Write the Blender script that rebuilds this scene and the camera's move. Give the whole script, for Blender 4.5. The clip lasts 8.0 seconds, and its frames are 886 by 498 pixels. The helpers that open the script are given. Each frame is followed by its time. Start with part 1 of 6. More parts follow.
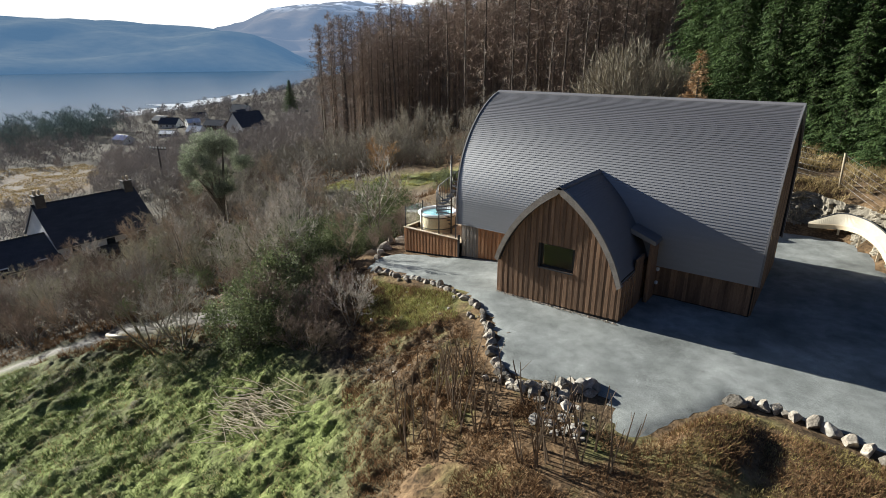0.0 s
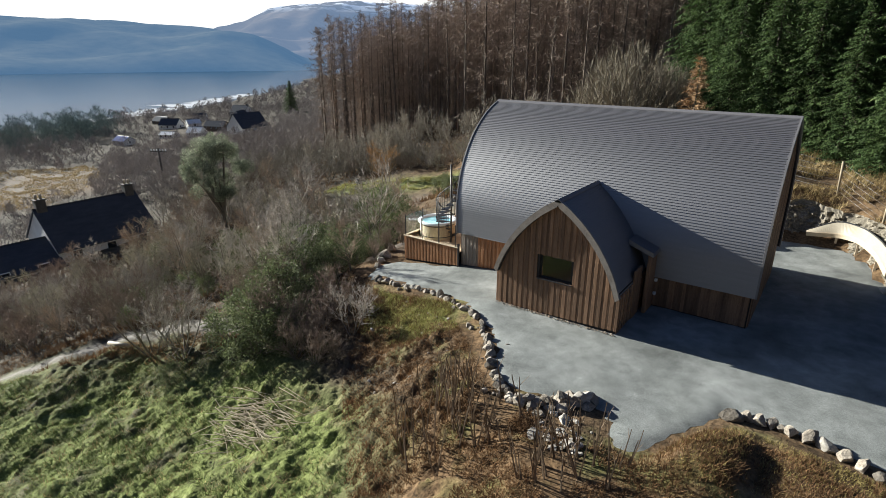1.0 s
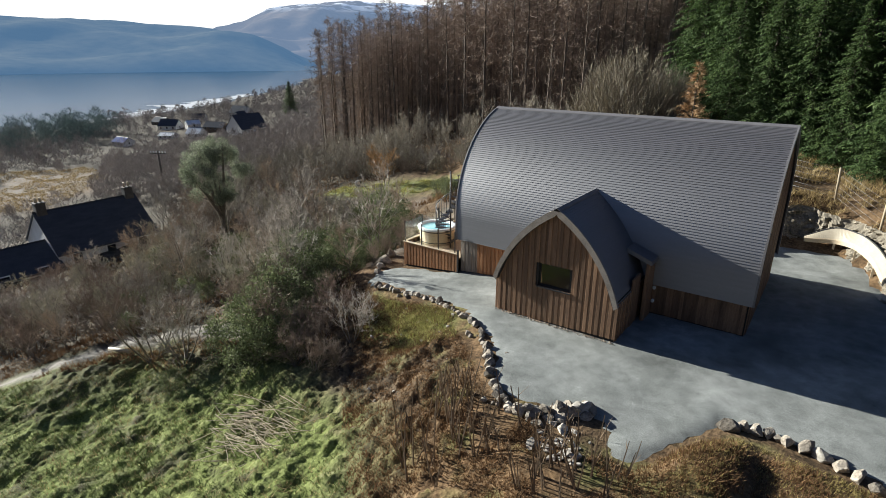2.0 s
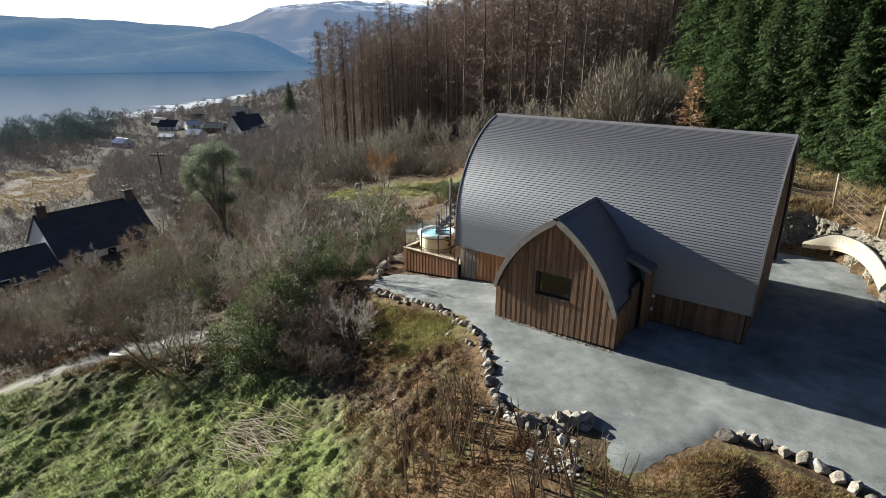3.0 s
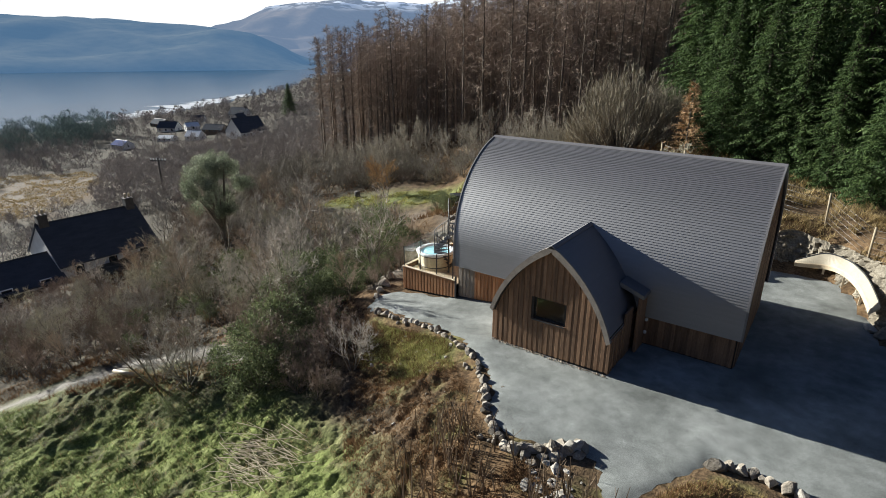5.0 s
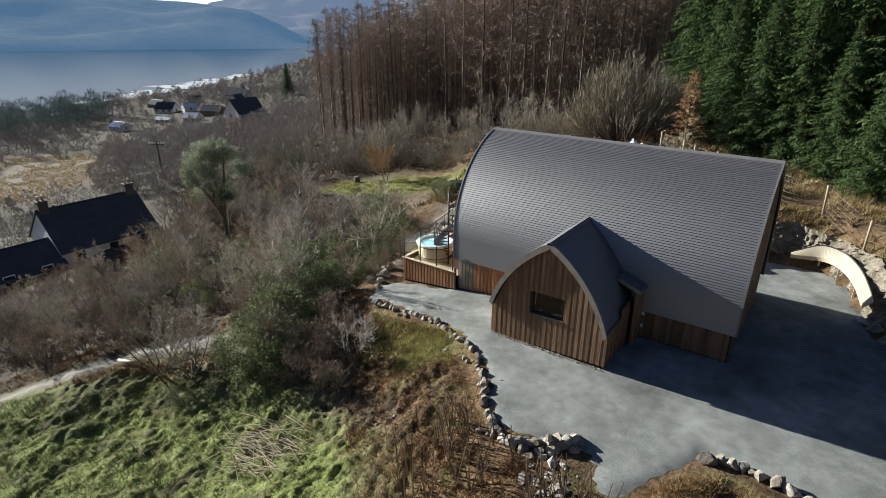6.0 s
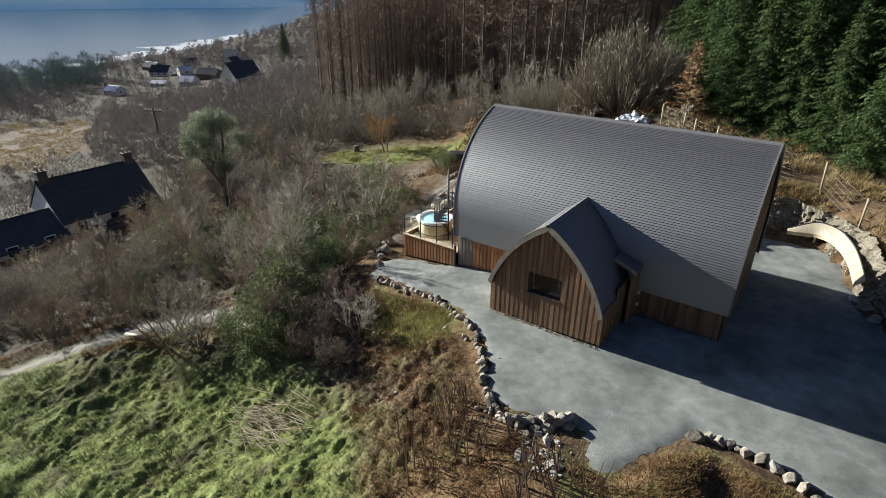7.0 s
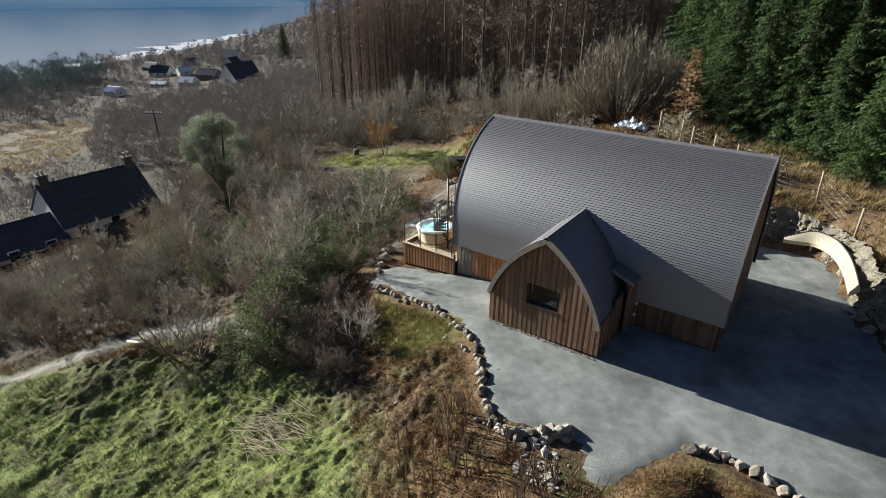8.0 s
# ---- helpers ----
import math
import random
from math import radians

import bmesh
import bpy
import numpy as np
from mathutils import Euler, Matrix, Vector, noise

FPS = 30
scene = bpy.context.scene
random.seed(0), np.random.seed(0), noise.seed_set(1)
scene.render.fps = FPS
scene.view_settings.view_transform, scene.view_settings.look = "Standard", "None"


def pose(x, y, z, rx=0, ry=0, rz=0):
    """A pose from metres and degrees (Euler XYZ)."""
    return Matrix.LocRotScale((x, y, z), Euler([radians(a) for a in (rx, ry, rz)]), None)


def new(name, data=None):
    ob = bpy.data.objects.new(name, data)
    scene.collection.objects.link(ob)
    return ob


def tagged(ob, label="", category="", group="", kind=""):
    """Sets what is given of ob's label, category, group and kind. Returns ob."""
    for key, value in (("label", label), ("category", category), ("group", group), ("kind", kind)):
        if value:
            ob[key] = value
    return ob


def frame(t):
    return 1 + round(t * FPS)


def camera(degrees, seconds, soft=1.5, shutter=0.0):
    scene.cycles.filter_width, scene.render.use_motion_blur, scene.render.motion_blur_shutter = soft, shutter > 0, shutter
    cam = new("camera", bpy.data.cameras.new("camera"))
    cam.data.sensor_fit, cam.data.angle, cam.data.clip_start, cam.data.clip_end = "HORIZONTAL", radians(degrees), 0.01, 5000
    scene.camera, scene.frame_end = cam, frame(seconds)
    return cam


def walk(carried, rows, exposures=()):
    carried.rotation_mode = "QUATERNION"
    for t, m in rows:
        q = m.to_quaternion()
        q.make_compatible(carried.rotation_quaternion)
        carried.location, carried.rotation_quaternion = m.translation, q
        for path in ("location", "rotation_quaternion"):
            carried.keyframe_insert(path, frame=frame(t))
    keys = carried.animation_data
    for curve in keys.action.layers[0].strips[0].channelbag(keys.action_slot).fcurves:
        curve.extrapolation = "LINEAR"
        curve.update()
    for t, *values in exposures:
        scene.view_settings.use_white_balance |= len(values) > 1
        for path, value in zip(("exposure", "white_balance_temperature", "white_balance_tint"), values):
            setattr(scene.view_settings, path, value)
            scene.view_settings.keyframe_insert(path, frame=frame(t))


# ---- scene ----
cam = camera(78.4, 8.0, soft=0.5)
METRES, EYE, TILT, LEAN, TURN = 4.2, 9.1, -19.8, 0.0, 36.2
ROWS = [
    (0.0, 0.0, 0.0, 0.0, 0.0, 0.0, 0.0),
    (0.5, 0.0021, -0.0188, 0.0493, 0.01, -0.03, -0.0),
    (1.0, 0.0036, -0.0389, 0.1039, 0.02, -0.03, -0.01),
    (1.5, 0.0052, -0.0536, 0.145, -0.01, -0.03, -0.01),
    (3.0, -0.0014, -0.0892, 0.2558, -0.09, -0.05, 0.01),
    (3.5, 0.0063, -0.1114, 0.3152, -0.11, -0.08, -0.01),
    (4.0, 0.0102, -0.1412, 0.3794, -0.13, -0.12, -0.03),
    (4.5, 0.0113, -0.1711, 0.4365, -0.16, -0.15, -0.03),
    (4.7, 0.0108, -0.1829, 0.4634, -0.17, -0.16, -0.04),
    (5.4, 0.0065, -0.2242, 0.5577, -0.22, -0.3, -0.07),
    (5.8, 0.004, -0.2478, 0.6117, -0.24, -1.35, -0.09),
    (6.0, 0.003, -0.2596, 0.6387, -0.24, -2.18, -0.11),
    (6.5, -0.0016, -0.2986, 0.7135, -0.24, -4.91, -0.2),
    (7.0, 0.0017, -0.3273, 0.7994, -0.25, -5.95, -0.15),
    (7.5, 0.0026, -0.3521, 0.8602, -0.27, -6.01, -0.14),
    (8.0, 0.0011, -0.3738, 0.9242, -0.3, -6.03, -0.18),
]
walk(cam, [(t, pose(0, 0, EYE, TILT, LEAN, TURN) @ pose(METRES * x, METRES * y, METRES * z, 90 + pitch, roll, yaw)) for t, x, y, z, yaw, pitch, roll in ROWS],
     exposures=[(0.0, 1.2), (4.5, 1.15), (6.0, 1.06), (8.0, 1.06)])

# ---- daylight ----
SUN_TRAVEL = Vector((0.945, 0.062, -0.322)).normalized()
SUN_ELEVATION = math.asin(-SUN_TRAVEL.z)
world = bpy.data.worlds.new("world")
scene.world = world
world.use_nodes = True
_wn = world.node_tree.nodes
_sky = _wn.new("ShaderNodeTexSky")
_sky.sky_type, _sky.sun_disc = "NISHITA", False
_sky.sun_elevation = SUN_ELEVATION
_sky.sun_rotation = math.atan2(-SUN_TRAVEL.x, -SUN_TRAVEL.y)
_sky.air_density, _sky.dust_density, _sky.ozone_density = 0.8, 2.0, 2.5
_wn["Background"].inputs["Strength"].default_value = 0.028
_cool = _wn.new("ShaderNodeMix")
_cool.data_type, _cool.blend_type = "RGBA", "MULTIPLY"
_cool.inputs[0].default_value, _cool.inputs[7].default_value = 1.0, (0.80, 0.97, 1.24, 1)
world.node_tree.links.new(_sky.outputs[0], _cool.inputs[6])
world.node_tree.links.new(_cool.outputs[2], _wn["Background"].inputs[0])
_sun = bpy.data.lights.new("sun", "SUN")
_sun.energy, _sun.angle, _sun.color = 5.0, radians(0.6), (0.97, 0.97, 0.905)
sun = new("sun", _sun)
sun.rotation_mode = "QUATERNION"
sun.rotation_quaternion = SUN_TRAVEL.to_track_quat("-Z", "Y")


# ---- materials ----
def material(name, colours, scale=4.0, fine=40.0, rough=0.8, bump=0.3, metal=0.0, stretch=(1, 1, 1), vary=0.0, spec=0.5, island=0.0, fine_mix=0.45, bump_size=0.02, thin=0.0):
    """Colours from dark to light over two scales of noise, with relief; vary shifts each object's value, island each loose piece's; thin is the share of light let through."""
    m = bpy.data.materials.new(name)
    m.use_nodes = True
    n, l = m.node_tree.nodes, m.node_tree.links
    b = n["Principled BSDF"]
    co = n.new("ShaderNodeTexCoord")
    mp = n.new("ShaderNodeMapping")
    mp.inputs["Scale"].default_value = stretch
    l.new(co.outputs["Object"], mp.inputs[0])
    if vary:
        shift = n.new("ShaderNodeVectorMath")
        shift.operation = "SCALE"
        shift.inputs[0].default_value = (31.0, 47.0, 59.0)
        l.new(n.new("ShaderNodeObjectInfo").outputs["Random"], shift.inputs["Scale"])
        l.new(shift.outputs[0], mp.inputs["Location"])
    big = n.new("ShaderNodeTexNoise")
    big.inputs["Scale"].default_value, big.inputs["Detail"].default_value = scale, 5
    small = n.new("ShaderNodeTexNoise")
    small.inputs["Scale"].default_value, small.inputs["Detail"].default_value = fine, 4
    l.new(mp.outputs[0], big.inputs["Vector"])
    l.new(mp.outputs[0], small.inputs["Vector"])
    mix = n.new("ShaderNodeMix")
    mix.inputs[0].default_value = fine_mix
    l.new(big.outputs["Fac"], mix.inputs[2])
    l.new(small.outputs["Fac"], mix.inputs[3])
    ramp = n.new("ShaderNodeValToRGB")
    el = ramp.color_ramp.elements
    while len(el) < len(colours):
        el.new(0.5)
    for i, c in enumerate(colours):
        el[i].position = 0.28 + 0.44 * i / max(1, len(colours) - 1)
        el[i].color = (*c, 1)
    l.new(mix.outputs[0], ramp.inputs[0])
    out = ramp.outputs[0]
    if vary or island:
        hsv = n.new("ShaderNodeHueSaturation")
        mr = n.new("ShaderNodeMapRange")
        a = vary or island
        mr.inputs[3].default_value, mr.inputs[4].default_value = 1 - a, 1 + a
        if vary:
            l.new(n.new("ShaderNodeObjectInfo").outputs["Random"], mr.inputs[0])
        else:
            l.new(n.new("ShaderNodeNewGeometry").outputs["Random Per Island"], mr.inputs[0])
        l.new(mr.outputs[0], hsv.inputs["Value"])
        l.new(out, hsv.inputs["Color"])
        out = hsv.outputs[0]
    l.new(out, b.inputs["Base Color"])
    b.inputs["Roughness"].default_value, b.inputs["Metallic"].default_value = rough, metal
    b.inputs["Specular IOR Level"].default_value = spec
    if bump:
        bp = n.new("ShaderNodeBump")
        bp.inputs["Strength"].default_value, bp.inputs["Distance"].default_value = bump, bump_size
        l.new(mix.outputs[0], bp.inputs["Height"])
        l.new(bp.outputs[0], b.inputs["Normal"])
    if thin:
        back = n.new("ShaderNodeBsdfTranslucent")
        l.new(out, back.inputs["Color"])
        both = n.new("ShaderNodeMixShader")
        both.inputs[0].default_value = thin
        l.new(b.outputs[0], both.inputs[1])
        l.new(back.outputs[0], both.inputs[2])
        l.new(both.outputs[0], n["Material Output"].inputs["Surface"])
    return m


M_CEDAR = material("cedar_boards", [(0.095, 0.053, 0.032), (0.235, 0.135, 0.076), (0.33, 0.20, 0.12)], 1.6, 14, 0.75, 0.3, stretch=(6, 6, 0.6), vary=0.3)
M_CEDAR_ORANGE = material("fresh_cedar_boards", [(0.16, 0.07, 0.03), (0.36, 0.17, 0.075), (0.46, 0.24, 0.12)], 1.6, 14, 0.72, 0.3, stretch=(6, 6, 0.6), vary=0.22)
M_CEDAR_GREY = material("weathered_boards", [(0.13, 0.11, 0.095), (0.27, 0.23, 0.19), (0.33, 0.28, 0.23)], 1.6, 14, 0.85, 0.3, stretch=(6, 6, 0.6), vary=0.22)
M_VERGE = material("weathered_verge_timber", [(0.19, 0.16, 0.135), (0.31, 0.27, 0.23), (0.40, 0.35, 0.30)], 3, 25, 0.75, 0.2)
M_SHINGLE = material("slate_shingles", [(0.012, 0.0095, 0.013), (0.026, 0.021, 0.027), (0.050, 0.041, 0.051)], 2.2, 16, 0.56, 0.45, stretch=(1, 1, 1), vary=0.26, bump_size=0.01, spec=1.0)
M_SHINGLE.node_tree.nodes["Principled BSDF"].inputs["IOR"].default_value = 2.32
M_RIDGE = material("lead_ridge", [(0.14, 0.135, 0.14), (0.22, 0.21, 0.215)], 2, 20, 0.5, 0.15)
M_DARK = material("dark_metal", [(0.02, 0.02, 0.022), (0.035, 0.035, 0.037)], 5, 40, 0.45, 0.1)
M_GRAVEL = material("grey_gravel", [(0.075, 0.08, 0.072), (0.22, 0.232, 0.218), (0.38, 0.39, 0.37)], 0.42, 30, 0.95, 0.8, fine_mix=0.36, bump_size=0.018)
GRAVEL_NODES, GRAVEL_LINKS = M_GRAVEL.node_tree.nodes, M_GRAVEL.node_tree.links
for _scale, _detail, _lo, _hi, _from, _to in ((2.6, 8, 0.32, 0.68, 0.80, 1.16), (70.0, 3, 0.3, 0.7, 0.70, 1.28)):
    _t, _r, _m = GRAVEL_NODES.new("ShaderNodeTexNoise"), GRAVEL_NODES.new("ShaderNodeMapRange"), GRAVEL_NODES.new("ShaderNodeHueSaturation")
    _t.inputs["Scale"].default_value, _t.inputs["Detail"].default_value = _scale, _detail
    for _k, _v in enumerate((_lo, _hi, _from, _to)):
        _r.inputs[1 + _k].default_value = _v
    GRAVEL_LINKS.new(GRAVEL_NODES["Mapping"].outputs[0], _t.inputs["Vector"])
    GRAVEL_LINKS.new(_t.outputs["Fac"], _r.inputs[0])
    GRAVEL_LINKS.new(_r.outputs[0], _m.inputs["Value"])
    GRAVEL_LINKS.new(GRAVEL_NODES["Principled BSDF"].inputs["Base Color"].links[0].from_socket, _m.inputs["Color"])
    GRAVEL_LINKS.new(_m.outputs[0], GRAVEL_NODES["Principled BSDF"].inputs["Base Color"])
M_ROCK = material("pale_rock", [(0.10, 0.082, 0.064), (0.25, 0.215, 0.17), (0.46, 0.41, 0.335)], 2.2, 9, 0.9, 0.8, vary=0.4, bump_size=0.06)
M_PALE = material("pale_ply", [(0.34, 0.29, 0.21), (0.45, 0.395, 0.305)], 1.2, 12, 0.6, 0.1)
M_RAIL = material("pale_softwood", [(0.42, 0.33, 0.22), (0.60, 0.50, 0.36)], 2, 20, 0.7, 0.15)
M_POST = material("fence_timber", [(0.34, 0.27, 0.18), (0.52, 0.43, 0.30)], 2, 20, 0.85, 0.2, stretch=(5, 5, 0.7), vary=0.15)
M_WHITE = material("white_acrylic", [(0.72, 0.75, 0.76), (0.80, 0.82, 0.83)], 3, 20, 0.25, 0.05)
M_ROUGHCAST = material("white_roughcast", [(0.62, 0.61, 0.58), (0.78, 0.77, 0.74)], 1, 14, 0.9, 0.3)
# Slate colour raised towards blue-grey to paint in haze over the far roofs.
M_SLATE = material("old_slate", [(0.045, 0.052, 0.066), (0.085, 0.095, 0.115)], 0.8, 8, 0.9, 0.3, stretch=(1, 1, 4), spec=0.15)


def glass_material(name, tint, rough=0.02):
    m = bpy.data.materials.new(name)
    m.use_nodes = True
    b = m.node_tree.nodes["Principled BSDF"]
    b.inputs["Base Color"].default_value = (*tint, 1)
    b.inputs["Transmission Weight"].default_value, b.inputs["Roughness"].default_value, b.inputs["IOR"].default_value = 1.0, rough, 1.45
    return m


M_GLASS = glass_material("window_glass", (0.9, 0.95, 0.95))


# ---- building helpers ----
def mesh_of(name, verts, faces, mat, smooth=False):
    me = bpy.data.meshes.new(name)
    me.from_pydata([tuple(v) for v in verts], [], [tuple(f) for f in faces])
    me.materials.append(mat)
    if smooth:
        me.polygons.foreach_set("use_smooth", [True] * len(me.polygons))
    me.update()
    return me


def put(name, me, parent=None, m=None, label=""):
    ob = new(name, me)
    if m is not None:
        ob.matrix_basis = m
    if parent is not None:
        ob.parent = parent
    if label:
        ob["label"] = label
    return ob


def thing(name, place, label, category, group="", kind=""):
    ob = new(name)
    ob.empty_display_size = 0.2
    ob.location = place
    return tagged(ob, label, category, group, kind)


def box_mesh(name, x0, x1, y0, y1, z0, z1, mat, c=0.004):
    """A box with its long edges chamfered."""
    bm = bmesh.new()
    bmesh.ops.create_cube(bm, size=1)
    for v in bm.verts:
        v.co = Vector(((x0, x1)[v.co.x > 0], (y0, y1)[v.co.y > 0], (z0, z1)[v.co.z > 0]))
    if c:
        bmesh.ops.bevel(bm, geom=list(bm.edges), offset=c, segments=1, affect="EDGES", clamp_overlap=True)
    me = bpy.data.meshes.new(name)
    bm.to_mesh(me)
    bm.free()
    me.materials.append(mat)
    return me


def prism(name, outline, axis, a, b, mat):
    """A flat outline carried from a to b along an axis: outline (u, v) is (x, z) along y, (y, z) along x, (x, y) along z."""
    def at(u, v, w):
        return {"y": (u, w, v), "x": (w, u, v), "z": (u, v, w)}[axis]
    k = len(outline)
    verts = [at(u, v, a) for u, v in outline] + [at(u, v, b) for u, v in outline]
    faces = [tuple(range(k)), tuple(range(2 * k - 1, k - 1, -1))] + [(i, i + k, (i + 1) % k + k, (i + 1) % k) for i in range(k)]
    me = mesh_of(name, verts, faces, mat)
    bm = bmesh.new()
    bm.from_mesh(me)
    bmesh.ops.recalc_face_normals(bm, faces=bm.faces)
    bm.to_mesh(me)
    bm.free()
    return me


def tube_data(points, radii, sides, verts, faces):
    """Adds a tapered tube along points to verts and faces."""
    base = len(verts)
    n = len(points)
    for i, p in enumerate(points):
        d = (Vector(points[min(i + 1, n - 1)]) - Vector(points[max(i - 1, 0)])).normalized()
        u = d.orthogonal().normalized()
        w = d.cross(u)
        for k in range(sides):
            a = 2 * math.pi * k / sides
            verts.append(Vector(p) + (u * math.cos(a) + w * math.sin(a)) * radii[i])
    for i in range(n - 1):
        for k in range(sides):
            faces.append((base + i * sides + k, base + i * sides + (k + 1) % sides, base + (i + 1) * sides + (k + 1) % sides, base + (i + 1) * sides + k))
    faces.append(tuple(base + (n - 1) * sides + k for k in range(sides)))
    faces.append(tuple(base + k for k in reversed(range(sides))))


def tube(name, points, radius, mat, sides=8, smooth=True):
    v, f = [], []
    tube_data(points, [radius] * len(points), sides, v, f)
    return mesh_of(name, v, f, mat, smooth)


def arc3(p0, p1, p2, n):
    """Points on the circle through p0, p1, p2, from p0 to p2."""
    (ax, ay), (bx, by), (cx, cy) = p0, p1, p2
    d = 2 * (ax * (by - cy) + bx * (cy - ay) + cx * (ay - by))
    ux = ((ax * ax + ay * ay) * (by - cy) + (bx * bx + by * by) * (cy - ay) + (cx * cx + cy * cy) * (ay - by)) / d
    uy = ((ax * ax + ay * ay) * (cx - bx) + (bx * bx + by * by) * (ax - cx) + (cx * cx + cy * cy) * (bx - ax)) / d
    r = math.hypot(ax - ux, ay - uy)
    a0, a2 = math.atan2(ay - uy, ax - ux), math.atan2(cy - uy, cx - ux)
    return [(ux + r * math.cos(a0 + (a2 - a0) * i / n), uy + r * math.sin(a0 + (a2 - a0) * i / n)) for i in range(n + 1)]


def resample(pts, step):
    """Points a fixed step apart along a polyline."""
    out, left = [pts[0]], step
    for (x0, y0), (x1, y1) in zip(pts, pts[1:]):
        seg, done = math.hypot(x1 - x0, y1 - y0), 0.0
        while seg - done >= left:
            done += left
            out.append((x0 + (x1 - x0) * done / seg, y0 + (y1 - y0) * done / seg))
            left = step
        left -= seg - done
    return out


# ---- lie of the land ----
EDGE = [(14, -60), (3, -12), (-3.2, 5), (-5.4, 11.3), (-7.4, 12.8), (-9.4, 15.3), (-12, 16.7), (-15.5, 17.2), (-19, 18.6), (-20, 25), (-21.5, 33), (-28, 46), (-42, 62), (-60, 82), (-85, 130), (-140, 260), (-300, 700), (-600, 2000)]
INSIDE = EDGE + [(3000, 4000), (3000, -60)]
BANK = [(60, 4), (12, 17), (5.6, 23.7), (3.3, 27.2), (2.75, 29.8), (2.05, 32.3), (0.9, 33.8), (-0.9, 34.1), (-3.2, 33.5), (-5.0, 32.0), (-7.4, 30.1), (-10, 29.7), (-14, 30.6), (-16, 32), (-20, 34.5), (-26, 40), (-60, 84)]
YARD = [(-17.6, 20.2), (-18.4, 18.9), (-17.6, 17.7), (-15.5, 17.35), (-13.2, 17.2), (-11.9, 16.75), (-10.4, 16.15), (-9.4, 15.4), (-8.6, 14.5), (-7.75, 13.1), (-7.3, 12.4), (-6.3, 12.15), (-5.1, 12.5),
        (-4.2, 13.0), (-3.9, 12.5), (-3.5, 11.9), (-3.1, 11.5), (-2.6, 11.5), (-2.2, 12.1), (-1.8, 13.1), (-1.35, 14.1), (-1.0, 14.8), (0, 15.0), (1.2, 14.8), (2.2, 14.4), (4, 13.2), (7, 11), (12, 8.5), (18, 7), (18, 12), (12, 17), (5.2, 23.6), (3.4, 27.1),
        (2.8, 29.7), (2.1, 32.1), (0.9, 33.6), (-0.9, 33.9), (-3.0, 33.3), (-4.8, 31.8), (-7.2, 29.9), (-10, 29.5), (-13.8, 30.3), (-15, 28.5), (-14.5, 20.5)]
BANK_IN = BANK + [(-200, 3000), (3000, 3000), (3000, 4)]


def line_distance(x, y, line):
    best = np.full(np.shape(x), 1e9)
    for (x0, y0), (x1, y1) in zip(line, line[1:]):
        dx, dy = x1 - x0, y1 - y0
        t = np.clip(((x - x0) * dx + (y - y0) * dy) / (dx * dx + dy * dy), 0, 1)
        best = np.minimum(best, np.hypot(x - x0 - t * dx, y - y0 - t * dy))
    return best


def inside(x, y, polygon):
    hit = np.zeros(np.shape(x), bool)
    for (x0, y0), (x1, y1) in zip(polygon, polygon[1:] + polygon[:1]):
        if y0 != y1:
            hit ^= ((y0 > y) != (y1 > y)) & (x < (x1 - x0) * (y - y0) / (y1 - y0) + x0)
    return hit


def lumps(x, y, size, seed):
    """Smooth uneven noise between about -1 and 1, in three octaves."""
    table = np.random.RandomState(seed).uniform(-1, 1, (128, 128))
    out, amp, total = 0.0, 1.0, 0.0
    f = 1.9 / size
    for k in range(3):
        u, v = (x * 0.86 + y * 0.5) * f + 13.7 * k, (y * 0.86 - x * 0.5) * f + 7.1 * k
        iu, iv = np.floor(u).astype(int), np.floor(v).astype(int)
        fu, fv = u - iu, v - iv
        fu, fv = fu * fu * (3 - 2 * fu), fv * fv * (3 - 2 * fv)
        a, b = table[iu % 128, iv % 128], table[(iu + 1) % 128, iv % 128]
        c, d = table[iu % 128, (iv + 1) % 128], table[(iu + 1) % 128, (iv + 1) % 128]
        out = out + amp * ((a * (1 - fu) + b * fu) * (1 - fv) + (c * (1 - fu) + d * fu) * fv)
        total += amp
        amp, f = amp * 0.5, f * 2.1
    return out / total * 1.6


SHORE = [(-420, -200), (-330, 0), (-302, 70), (-308, 118), (-317, 147), (-330, 170), (-345, 198), (-370, 235), (-412, 290), (-490, 388), (-600, 500), (-700, 620), (-1000, 1200), (-1300, 2600)]


def pad_height(x, y):
    return 0.1 + 0.105 * np.minimum(0, x + 10.0) * (x > -24) + 0.105 * -14 * (x <= -24)


